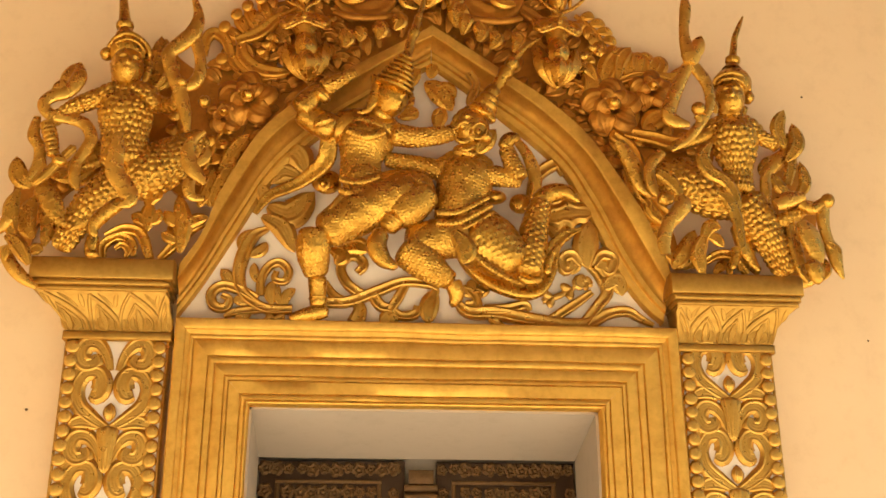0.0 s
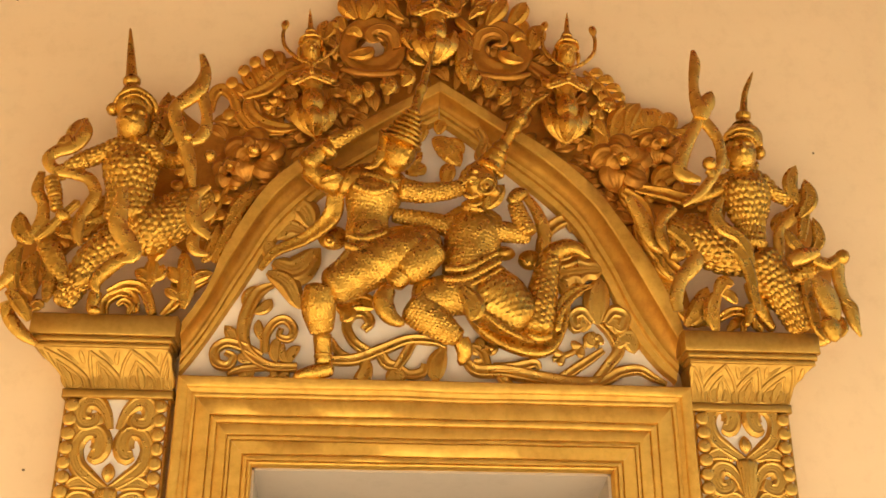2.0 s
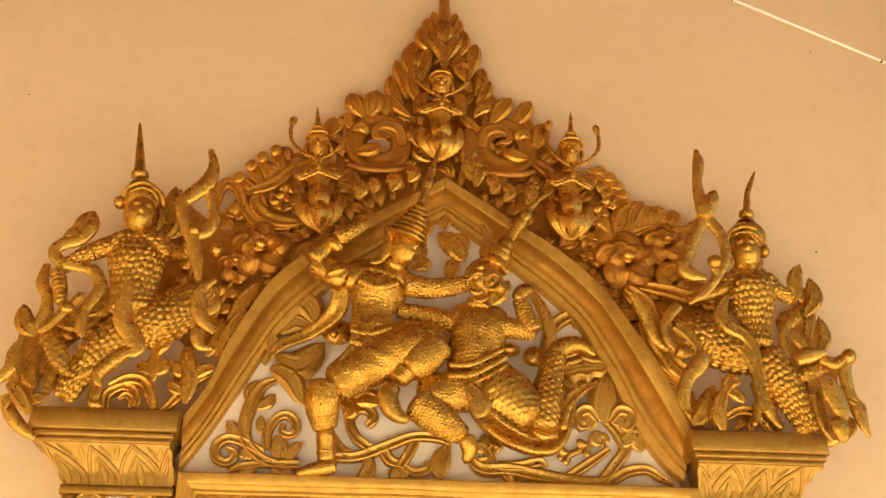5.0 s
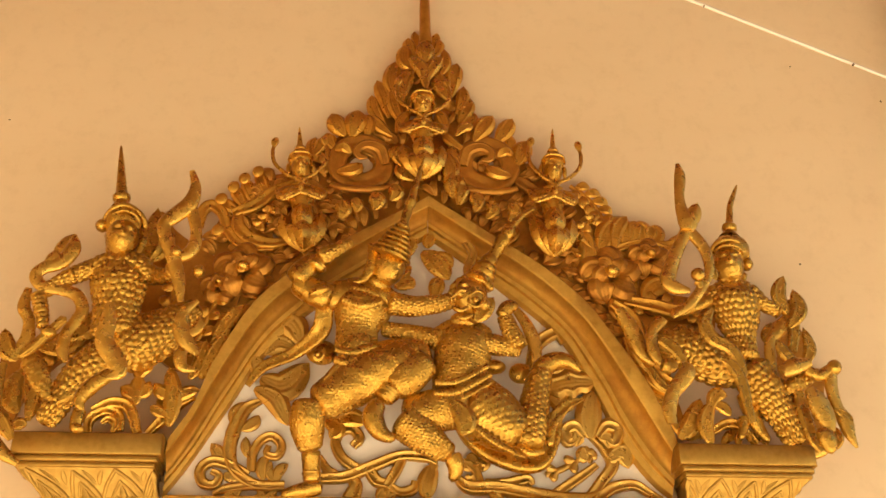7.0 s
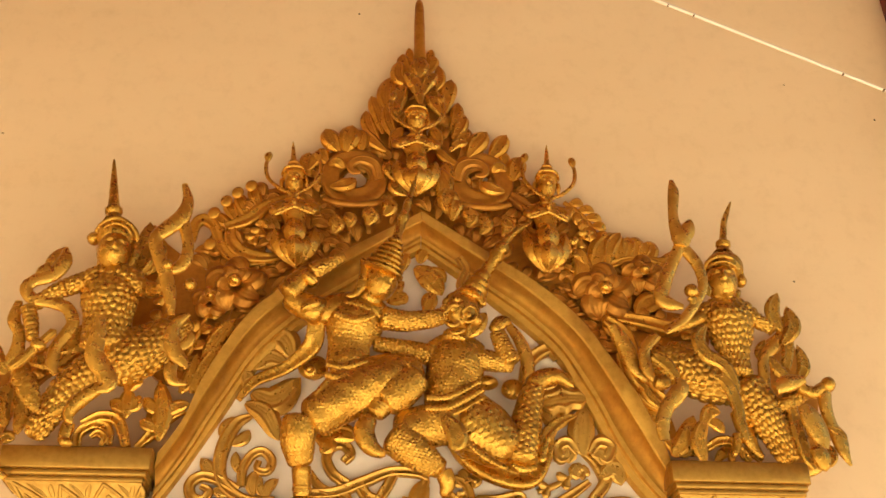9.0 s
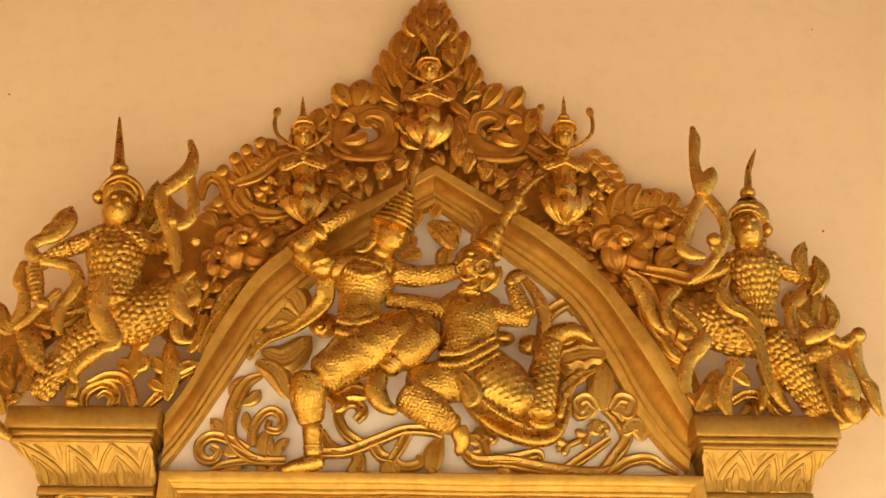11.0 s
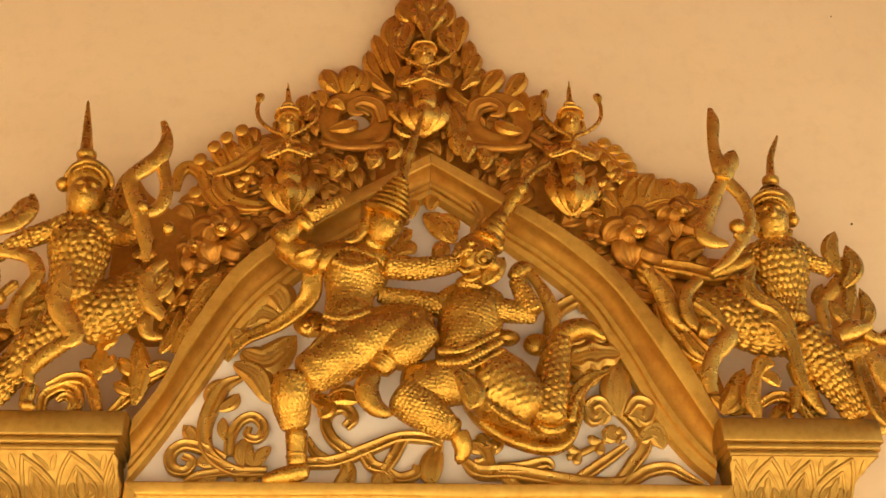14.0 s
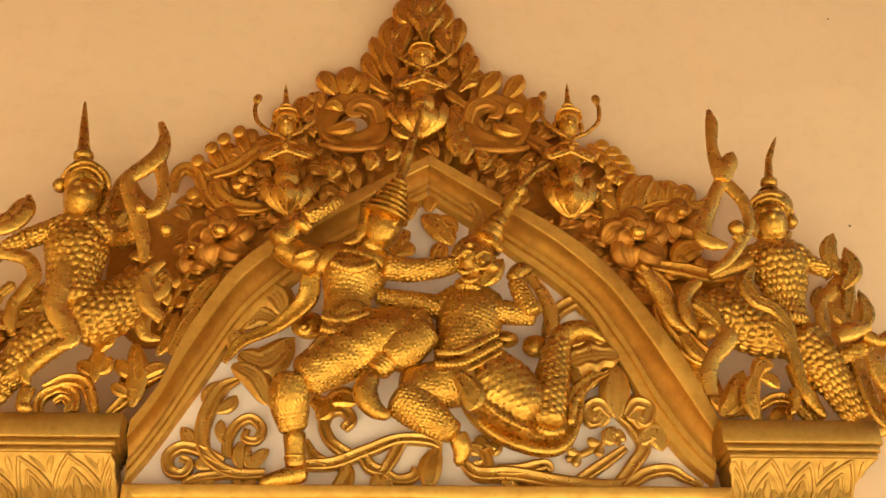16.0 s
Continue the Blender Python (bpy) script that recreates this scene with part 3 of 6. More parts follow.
    c.sweep([(0.409, -0.210, 3.697), (0.370, -0.210, 3.774), (0.336, -0.210, 3.870)], [0.0415, 0.0389, 0.0312], 0.9, pattern="scale", amp=0.0040, pitch=0.019)
    c.sweep([(0.318, -0.220, 3.847), (0.356, -0.220, 3.900), (0.409, -0.220, 3.909)], [0.0260, 0.0338, 0.0156], 0.85)
    c.sweep([(0.058, -0.170, 3.749), (-0.056, -0.170, 3.772), (-0.222, -0.170, 3.802)], [0.0464, 0.0413, 0.0310], 0.9, pattern="scale", amp=0.0040, pitch=0.019)
    c.sweep([(0.397, -0.100, 3.974), (0.464, -0.100, 3.870), (0.494, -0.100, 3.744), (0.470, -0.100, 3.590)], [0.0129, 0.0207, 0.0233, 0.0078], 0.5, "blade")
    c.sweep([(0.095, -0.160, 3.588), (0.171, -0.160, 3.509), (0.252, -0.160, 3.458)], [0.0908, 0.1109, 0.1008], 0.85, **mail)
    # belts and apron
    c.sweep([(0.009, -0.270, 3.500), (0.114, -0.270, 3.510), (0.250, -0.270, 3.586)], [0.0125, 0.0150, 0.0125], 0.7, **ring)
    c.sweep([(0.004, -0.280, 3.448), (0.112, -0.280, 3.458), (0.262, -0.280, 3.544)], [0.0124, 0.0149, 0.0124], 0.7, **ring)
    c.sweep([(0.019, -0.280, 3.412), (0.117, -0.280, 3.421), (0.267, -0.280, 3.507)], [0.0074, 0.0099, 0.0074], 0.7)
    c.leaf([(0.080, -0.300, 3.412), (0.139, -0.300, 3.321), (0.124, -0.300, 3.249)], 0.0384, 0.4)
    # front leg over the ground, then the kneeling leg with its raised foot
    c.sweep([(0.176, -0.200, 3.434), (0.026, -0.200, 3.401), (-0.123, -0.200, 3.363)], [0.0987, 0.0913, 0.0740], 0.85, pattern="scale", amp=0.0023, pitch=0.0165)
    c.sweep([(-0.139, -0.220, 3.360), (-0.029, -0.220, 3.271), (0.074, -0.220, 3.193)], [0.0776, 0.0703, 0.0388], 0.9, **mail)
    c.sweep([(0.035, -0.210, 3.231), (0.089, -0.210, 3.192)], [0.0486, 0.0413], 0.9, **ring)
    c.sweep([(0.086, -0.190, 3.214), (0.108, -0.170, 3.155), (0.091, -0.140, 3.099)], [0.0366, 0.0342, 0.0146], 0.85)
    c.sweep([(0.148, -0.180, 3.467), (0.268, -0.180, 3.387), (0.391, -0.180, 3.271)], [0.1187, 0.1286, 0.0791], 0.8, pattern="hatch", amp=0.0065, pitch=0.030, count=26, n=110, step=0.005)
    c.sweep([(0.153, -0.260, 3.336), (0.255, -0.260, 3.248), (0.356, -0.260, 3.190)], [0.0097, 0.0145, 0.0097], 0.7, **ring)
    c.sweep([(0.423, -0.160, 3.242), (0.448, -0.160, 3.380), (0.478, -0.160, 3.516), (0.508, -0.160, 3.628)], [0.0694, 0.0694, 0.0565, 0.0437], 0.9, pattern="hatch", amp=0.0065, pitch=0.030, count=18, n=84, step=0.005)
    c.sweep([(0.397, -0.180, 3.323), (0.453, -0.180, 3.341), (0.509, -0.180, 3.354)], [0.0100, 0.0125, 0.0100], 1.6, **ring)
    c.sweep([(0.387, -0.170, 3.248), (0.436, -0.170, 3.224), (0.496, -0.170, 3.236)], [0.0148, 0.0198, 0.0148], 0.9, **ring)
    c.sweep([(0.489, -0.150, 3.609), (0.548, -0.150, 3.662), (0.622, -0.150, 3.671), (0.692, -0.150, 3.623)], [0.0438, 0.0413, 0.0335, 0.0077], 0.85)
    # trailing robe hem
    c.sweep([(0.100, -0.110, 3.455), (0.201, -0.110, 3.319), (0.330, -0.110, 3.235), (0.466, -0.110, 3.214), (0.535, -0.110, 3.301), (0.565, -0.110, 3.409), (0.620, -0.110, 3.471), (0.699, -0.110, 3.507)], [0.0257, 0.0514, 0.0514, 0.0488, 0.0386, 0.0308, 0.0231, 0.0077], 0.5, "strip")
    c.sweep([(0.517, -0.170, 3.253), (0.541, -0.170, 3.343), (0.579, -0.170, 3.408)], [0.0151, 0.0151, 0.0101], 0.8, pattern="rings", amp=0.004, pitch=0.016)
    return thing("statue", "gold-painted relief statue of a kneeling masked demon fighter", "statue", c, (GOLD_STATUE, GOLD_RIBBON))


def kinnara_left():
    c = Carving()
    sc = dict(pattern="scale", amp=0.0075, pitch=0.031)
    arm = dict(pattern="rings", amp=0.005, pitch=0.022, n=26, step=0.004)
    # breast, bird body and lunging leg
    c.sweep([(-1.386, -0.260, 4.063), (-1.392, -0.260, 3.959), (-1.385, -0.260, 3.812), (-1.373, -0.260, 3.663)], [0.0839, 0.1209, 0.0987, 0.1036], 0.75, **sc)
    c.sweep([(-1.531, -0.270, 3.998), (-1.459, -0.270, 4.019), (-1.385, -0.270, 4.029), (-1.319, -0.270, 4.026), (-1.261, -0.270, 4.006)], [0.0407, 0.0611, 0.0713, 0.0611, 0.0433], 0.9, **sc)
    c.sweep([(-1.386, -0.220, 3.637), (-1.260, -0.220, 3.687), (-1.145, -0.220, 3.765), (-1.036, -0.220, 3.866)], [0.1120, 0.1196, 0.0916, 0.0407], 0.8, **sc)
    c.sweep([(-1.382, -0.220, 3.646), (-1.496, -0.220, 3.519), (-1.571, -0.220, 3.401), (-1.618, -0.220, 3.291)], [0.0861, 0.0789, 0.0598, 0.0406], 0.85, **sc)
    c.sweep([(-1.578, -0.240, 3.455), (-1.511, -0.240, 3.390)], [0.0674, 0.0650], 0.5, **arm)
    c.sweep([(-1.305, -0.360, 3.494), (-1.382, -0.360, 3.439), (-1.439, -0.360, 3.380), (-1.451, -0.360, 3.335), (-1.428, -0.360, 3.305)], [0.0210, 0.0327, 0.0327, 0.0234, 0.0093], 0.8)
    c.sweep([(-1.479, -0.220, 3.373), (-1.486, -0.220, 3.322), (-1.492, -0.220, 3.270)], [0.0263, 0.0287, 0.0215], 0.9)
    c.sweep([(-1.508, -0.240, 3.277), (-1.479, -0.240, 3.274), (-1.441, -0.240, 3.265)], [0.0143, 0.0214, 0.0119], 0.9)
    # arm on the hip, fist and club
    c.sweep([(-1.496, -0.280, 4.012), (-1.603, -0.280, 3.960), (-1.673, -0.280, 3.905), (-1.721, -0.280, 3.869)], [0.0449, 0.0374, 0.0324, 0.0299], 0.9, pattern="scale", amp=0.005, pitch=0.024)
    c.sweep([(-1.576, -0.280, 3.978), (-1.603, -0.280, 3.960)], [0.0453, 0.0453], 0.95, **arm)
    c.sweep([(-1.725, -0.290, 3.875), (-1.698, -0.290, 3.798), (-1.672, -0.290, 3.700)], [0.0319, 0.0319, 0.0245], 0.9, **arm)
    c.sweep([(-1.666, -0.340, 3.671), (-1.631, -0.340, 3.662), (-1.597, -0.340, 3.653)], [0.0218, 0.0315, 0.0169], 0.9)
    c.sweep([(-1.571, -0.340, 3.735), (-1.639, -0.340, 3.651), (-1.694, -0.340, 3.582), (-1.734, -0.340, 3.541)], [0.0191, 0.0191, 0.0215, 0.0096], 0.7, pattern="flute", amp=0.004, count=6, n=36)
    c.sweep([(-1.311, -0.280, 4.016), (-1.232, -0.280, 3.979), (-1.158, -0.360, 3.946), (-1.129, -0.420, 3.971), (-1.125, -0.440, 4.006)], [0.0470, 0.0395, 0.0346, 0.0272, 0.0198], 0.9, pattern="scale", amp=0.004, pitch=0.024)
    # head, band, ear pieces, knob and needle
    c.sweep([(-1.388, -0.270, 4.052), (-1.396, -0.270, 4.116)], [0.0616, 0.0513], 0.9, pattern="rings", amp=0.004, pitch=0.02)
    c.ball([(-1.408, -0.260, 4.256)][0], (0.0937, 0.092, 0.0885), 2, 30)
    c.head([(-1.400, -0.290, 4.152)][0], 0.0744, 0.085, 0.0924, 14, 2)
    c.sweep([(-1.497, -0.270, 4.224), (-1.486, -0.300, 4.260), (-1.450, -0.330, 4.292), (-1.399, -0.340, 4.307), (-1.347, -0.330, 4.286), (-1.315, -0.300, 4.258), (-1.307, -0.270, 4.216)], [0.0104, 0.0130, 0.0130, 0.0130, 0.0130, 0.0130, 0.0104], 1.0)
    c.sweep([(-1.471, -0.300, 4.219), (-1.454, -0.330, 4.250), (-1.423, -0.350, 4.264), (-1.386, -0.360, 4.266), (-1.345, -0.350, 4.250), (-1.321, -0.320, 4.222)], 0.008, 1.0)
    c.ball([(-1.501, -0.280, 4.229)][0], (0.0259, 0.03, 0.0310), 0, 18, "flute", 0.2, 8)
    c.sweep([(-1.468, -0.290, 4.189), (-1.455, -0.290, 4.131), (-1.456, -0.290, 4.078)], [0.0178, 0.0153, 0.0076], 0.8)
    c.sweep([(-1.313, -0.270, 4.222), (-1.312, -0.270, 4.150), (-1.327, -0.270, 4.090)], [0.0154, 0.0179, 0.0103], 0.8)
    c.turned([(-1.430, -0.270, 4.337)][0], [(-1.478, -0.270, 4.682)][0], [(0, 0.046), (0.06, 0.036), (0.09, 0.030), (0.12, 0.040), (0.17, 0.041), (0.20, 0.030), (0.24, 0.027), (0.38, 0.023), (0.55, 0.019), (0.8, 0.012), (0.97, 0.006), (1.0, 0.002)])
    # ribbons
    c.sweep([(-1.101, -0.440, 4.441), (-1.077, -0.440, 4.354), (-1.094, -0.440, 4.269), (-1.147, -0.440, 4.207), (-1.193, -0.440, 4.151), (-1.173, -0.440, 4.066), (-1.138, -0.440, 3.991), (-1.102, -0.440, 3.881), (-1.081, -0.440, 3.772)], [0.0097, 0.0193, 0.0290, 0.0290, 0.0242, 0.0218, 0.0242, 0.0218, 0.0097], 0.55, "blade")
    c.sweep([(-1.088, -0.430, 4.252), (-1.054, -0.430, 4.136), (-1.055, -0.430, 4.055), (-1.087, -0.430, 4.008), (-1.140, -0.430, 3.994)], [0.0223, 0.0198, 0.0223, 0.0223, 0.0124], 0.6, "blade")
    c.sweep([(-1.140, -0.450, 4.016), (-1.125, -0.450, 4.011), (-1.103, -0.450, 3.996)], [0.0197, 0.0247, 0.0173], 0.9)
    c.ball([(-1.022, -0.420, 3.932)][0], (0.0271, 0.03, 0.0296), 0, 14)
    c.sweep([(-1.377, -0.420, 3.770), (-1.376, -0.420, 3.679), (-1.375, -0.420, 3.584), (-1.324, -0.420, 3.514), (-1.299, -0.420, 3.453), (-1.342, -0.420, 3.426)], [0.0140, 0.0257, 0.0304, 0.0304, 0.0257, 0.0070], 0.45, "blade")
    c.sweep([(-1.010, -0.420, 3.789), (-1.061, -0.420, 3.743), (-1.072, -0.420, 3.667), (-1.046, -0.420, 3.605), (-0.988, -0.420, 3.544)], [0.0071, 0.0190, 0.0262, 0.0262, 0.0119], 0.5, "blade")
    c.leaf([(-1.043, -0.420, 3.615), (-1.000, -0.420, 3.665), (-0.995, -0.420, 3.714)], 0.0169, 0.5, kind="blade")
    c.sweep([(-1.054, -0.360, 3.611), (-1.071, -0.360, 3.552), (-1.052, -0.360, 3.505), (-0.999, -0.360, 3.495)], [0.0144, 0.0215, 0.0168, 0.0072], 0.6, "blade")
    c.sweep([(-1.610, -0.300, 4.167), (-1.605, -0.300, 4.099), (-1.643, -0.300, 4.027), (-1.713, -0.300, 3.995), (-1.745, -0.300, 3.953), (-1.708, -0.300, 3.904), (-1.617, -0.300, 3.886), (-1.554, -0.300, 3.861), (-1.520, -0.300, 3.796), (-1.540, -0.300, 3.735), (-1.571, -0.300, 3.679), (-1.573, -0.300, 3.601), (-1.550, -0.300, 3.541)], [0.0072, 0.0266, 0.0266, 0.0241, 0.0217, 0.0217, 0.0217, 0.0217, 0.0217, 0.0217, 0.0193, 0.0193, 0.0072], 0.5, "blade")
    c.leaf([(-1.714, -0.300, 4.006), (-1.685, -0.300, 4.042), (-1.670, -0.300, 4.084)], 0.0203, 0.5, kind="blade")
    c.leaf([(-1.665, -0.240, 4.054), (-1.660, -0.240, 4.119), (-1.627, -0.240, 4.204)], 0.0311, 0.4, kind="blade")
    c.sweep([(-1.783, -0.240, 3.920), (-1.788, -0.240, 3.830), (-1.755, -0.240, 3.764), (-1.752, -0.240, 3.676), (-1.807, -0.240, 3.571)], [0.0122, 0.0220, 0.0195, 0.0220, 0.0098], 0.5, "blade")
    c.leaf([(-1.769, -0.240, 3.573), (-1.826, -0.240, 3.630), (-1.847, -0.240, 3.721)], 0.0371, 0.4)
    c.leaf([(-1.781, -0.240, 3.589), (-1.757, -0.240, 3.644), (-1.720, -0.240, 3.716)], 0.0272, 0.4)
    c.sweep([(-1.710, -0.320, 3.567), (-1.667, -0.320, 3.506), (-1.628, -0.320, 3.440), (-1.592, -0.320, 3.370)], [0.0236, 0.0402, 0.0378, 0.0095], 0.35, pattern="scale", amp=0.006, pitch=0.024)
    c.leaf([(-1.650, -0.140, 3.723), (-1.544, -0.140, 3.778), (-1.477, -0.140, 3.872)], 0.0514, 0.35)
    c.leaf([(-1.723, -0.140, 3.680), (-1.620, -0.140, 3.685), (-1.517, -0.140, 3.746)], 0.0355, 0.35)
    # tail feathers beside the capital
    c.sweep([(-1.812, -0.260, 3.552), (-1.833, -0.260, 3.482), (-1.827, -0.260, 3.394), (-1.801, -0.260, 3.329)], [0.0119, 0.0333, 0.0309, 0.0190], 0.5, "leaf")
    c.sweep([(-1.833, -0.270, 3.416), (-1.866, -0.270, 3.368), (-1.916, -0.270, 3.315)], [0.0213, 0.0189, 0.0071], 0.7, "blade")
    c.sweep([(-1.823, -0.300, 3.328), (-1.775, -0.300, 3.289), (-1.739, -0.300, 3.241), (-1.713, -0.300, 3.197)], [0.0140, 0.0349, 0.0303, 0.0116], 0.6, "leaf")
    c.sweep([(-1.858, -0.220, 3.301), (-1.811, -0.220, 3.223), (-1.755, -0.220, 3.165), (-1.692, -0.220, 3.123)], [0.0188, 0.0235, 0.0211, 0.0094], 0.6, "blade")
    c.leaf([(-1.803, -0.260, 3.314), (-1.827, -0.260, 3.267), (-1.833, -0.260, 3.222)], 0.0164, 0.6)
    c.leaf([(-1.746, -0.180, 3.357), (-1.790, -0.180, 3.444), (-1.762, -0.180, 3.562)], 0.0395, 0.4)
    c.leaf([(-1.704, -0.160, 3.330), (-1.696, -0.160, 3.456), (-1.749, -0.160, 3.539)], 0.0346, 0.4)
    c.leaf([(-1.747, -0.200, 3.278), (-1.723, -0.200, 3.304), (-1.691, -0.200, 3.295)], 0.0264, 0.6)
    c.leaf([(-1.325, -0.140, 4.127), (-1.296, -0.140, 4.232), (-1.292, -0.140, 4.420)], 0.0486, 0.4)
    c.leaf([(-1.330, -0.120, 4.138), (-1.259, -0.120, 4.209), (-1.213, -0.120, 4.317)], 0.0403, 0.4)
    return thing("statue", "gold-painted scaled bird-figure statue with needle crown and ribbons", "statue", c, (GOLD_STATUE, GOLD_RIBBON), group="bird figures on the capitals")


def kinnara_right():
    c = Carving()
    sc = dict(pattern="scale", amp=0.0075, pitch=0.031)
    arm = dict(pattern="rings", amp=0.005, pitch=0.022, n=26, step=0.004)
    c.sweep([(1.426, -0.220, 4.049), (1.427, -0.220, 3.965), (1.433, -0.220, 3.860), (1.436, -0.220, 3.756), (1.431, -0.220, 3.654)], [0.0773, 0.1186, 0.0954, 0.0619, 0.0722], 0.8, **sc)
    c.sweep([(1.296, -0.220, 3.959), (1.359, -0.220, 3.991), (1.432, -0.220, 4.007), (1.501, -0.220, 3.993), (1.561, -0.220, 3.954)], [0.0424, 0.0583, 0.0716, 0.0610, 0.0398], 0.9, **sc)
    c.sweep([(1.450, -0.180, 3.650), (1.325, -0.180, 3.672), (1.204, -0.180, 3.729), (1.086, -0.180, 3.770), (1.061, -0.180, 3.849)], [0.0947, 0.1157, 0.1131, 0.0789, 0.0210], 0.8, **sc)
    c.sweep([(1.438, -0.200, 3.652), (1.516, -0.200, 3.522), (1.577, -0.200, 3.394), (1.620, -0.200, 3.268)], [0.0952, 0.0902, 0.0676, 0.0451], 0.85, **sc)
    c.sweep([(1.419, -0.180, 3.526), (1.442, -0.180, 3.418), (1.465, -0.180, 3.354), (1.502, -0.180, 3.286)], [0.0402, 0.0377, 0.0302, 0.0151], 0.9)
    c.sweep([(1.405, -0.180, 3.416), (1.398, -0.180, 3.362), (1.372, -0.180, 3.297)], [0.0251, 0.0226, 0.0126], 0.9)
    # arm stretched back, with a cuff and two feathers
    c.sweep([(1.508, -0.240, 3.983), (1.573, -0.240, 3.939), (1.643, -0.240, 3.901)], [0.0421, 0.0342, 0.0290], 0.9, pattern="scale", amp=0.005, pitch=0.024)
    c.sweep([(1.612, -0.240, 3.911), (1.638, -0.240, 3.901)], [0.0342, 0.0342], 0.9, **arm)
    c.sweep([(1.643, -0.240, 3.895), (1.686, -0.240, 3.933), (1.703, -0.240, 3.975)], [0.0292, 0.0292, 0.0212], 0.8)
    c.leaf([(1.661, -0.260, 3.887), (1.635, -0.260, 3.991), (1.676, -0.260, 4.089)], 0.0320, 0.5)
    c.leaf([(1.651, -0.270, 3.812), (1.716, -0.270, 3.908), (1.702, -0.270, 4.013)], 0.0344, 0.5)
    c.sweep([(1.678, -0.240, 3.879), (1.615, -0.240, 3.813), (1.565, -0.240, 3.759), (1.551, -0.240, 3.659), (1.548, -0.240, 3.562)], [0.0255, 0.0255, 0.0204, 0.0204, 0.0102], 0.6, "blade")
    c.leaf([(1.582, -0.180, 3.758), (1.573, -0.180, 3.815), (1.609, -0.180, 3.881)], 0.0212, 0.5)
    c.sweep([(1.701, -0.250, 3.876), (1.677, -0.250, 3.788), (1.654, -0.250, 3.702)], [0.0207, 0.0284, 0.0207], 0.6, "leaf")
    c.leaf([(1.705, -0.220, 3.644), (1.755, -0.220, 3.731), (1.740, -0.220, 3.839)], 0.0263, 0.5)
    c.leaf([(1.657, -0.280, 3.627), (1.606, -0.280, 3.675), (1.574, -0.280, 3.747)], 0.0258, 0.5)
    c.sweep([(1.564, -0.300, 3.576), (1.631, -0.300, 3.607), (1.707, -0.300, 3.627)], [0.0204, 0.0305, 0.0153], 0.6, "blade")
    c.sweep([(1.583, -0.240, 3.514), (1.645, -0.240, 3.544), (1.727, -0.240, 3.597)], [0.0257, 0.0385, 0.0308], 0.8, pattern="scale", amp=0.005, pitch=0.026)
    c.sweep([(1.680, -0.280, 3.606), (1.737, -0.280, 3.570), (1.783, -0.280, 3.594), (1.812, -0.280, 3.612)], [0.0255, 0.0281, 0.0255, 0.0255], 0.8)
    c.ball([(1.820, -0.280, 3.612)][0], (0.0332, 0.035, 0.0383), 20, 16)
    c.sweep([(1.806, -0.280, 3.606), (1.791, -0.280, 3.512), (1.802, -0.280, 3.421), (1.823, -0.280, 3.364), (1.832, -0.280, 3.296), (1.850, -0.280, 3.234)], [0.0222, 0.0222, 0.0197, 0.0271, 0.0197, 0.0049], 0.7, "blade")
    c.leaf([(1.775, -0.290, 3.411), (1.826, -0.290, 3.376), (1.844, -0.290, 3.335)], 0.0199, 0.6)
    c.sweep([(1.667, -0.320, 3.491), (1.694, -0.320, 3.434), (1.722, -0.320, 3.350), (1.728, -0.320, 3.293)], [0.0172, 0.0369, 0.0320, 0.0147], 0.5, "blade")
    c.sweep([(1.674, -0.320, 3.307), (1.702, -0.320, 3.256), (1.711, -0.320, 3.190)], [0.0243, 0.0414, 0.0195], 0.7)
    c.sweep([(1.651, -0.240, 3.512), (1.661, -0.240, 3.404), (1.679, -0.240, 3.288), (1.706, -0.240, 3.232)], [0.0248, 0.0322, 0.0273, 0.0124], 0.6, "leaf")
    c.leaf([(1.790, -0.220, 3.352), (1.803, -0.220, 3.305), (1.772, -0.220, 3.241)], 0.0249, 0.5)
    c.sweep([(1.643, -0.200, 3.527), (1.666, -0.200, 3.473), (1.680, -0.200, 3.387)], [0.0152, 0.0304, 0.0152], 0.6, "leaf")
    c.sweep([(1.678, -0.140, 3.248), (1.761, -0.140, 3.283), (1.829, -0.140, 3.350)], [0.0205, 0.0256, 0.0102], 0.6, "blade")
    # head
    c.sweep([(1.417, -0.230, 4.031), (1.421, -0.230, 4.085)], [0.0615, 0.0535], 0.9, pattern="rings", amp=0.004, pitch=0.02)
    c.ball([(1.455, -0.210, 4.242)][0], (0.0925, 0.09, 0.0843), 2, 30)
    c.head([(1.419, -0.240, 4.137)][0], 0.0751, 0.085, 0.0938, -10, 0)
    c.sweep([(1.354, -0.220, 4.209), (1.358, -0.260, 4.237), (1.388, -0.290, 4.252), (1.434, -0.300, 4.255), (1.484, -0.280, 4.245), (1.519, -0.250, 4.220), (1.531, -0.220, 4.188)], [0.0108, 0.0135, 0.0135, 0.0135, 0.0135, 0.0135, 0.0108], 1.0)
    c.sweep([(1.354, -0.260, 4.206), (1.375, -0.300, 4.215), (1.417, -0.320, 4.215), (1.467, -0.300, 4.208), (1.500, -0.260, 4.189)], 0.008, 1.0)
    c.ball([(1.523, -0.220, 4.169)][0], (0.0243, 0.03, 0.0351), 0, 18, "flute", 0.2, 8)
    c.sweep([(1.502, -0.230, 4.120), (1.486, -0.230, 4.077), (1.476, -0.230, 4.040)], [0.0160, 0.0160, 0.0053], 0.8)
    c.sweep([(1.355, -0.230, 4.173), (1.353, -0.230, 4.106), (1.359, -0.230, 4.070)], [0.0107, 0.0133, 0.0080], 0.8)
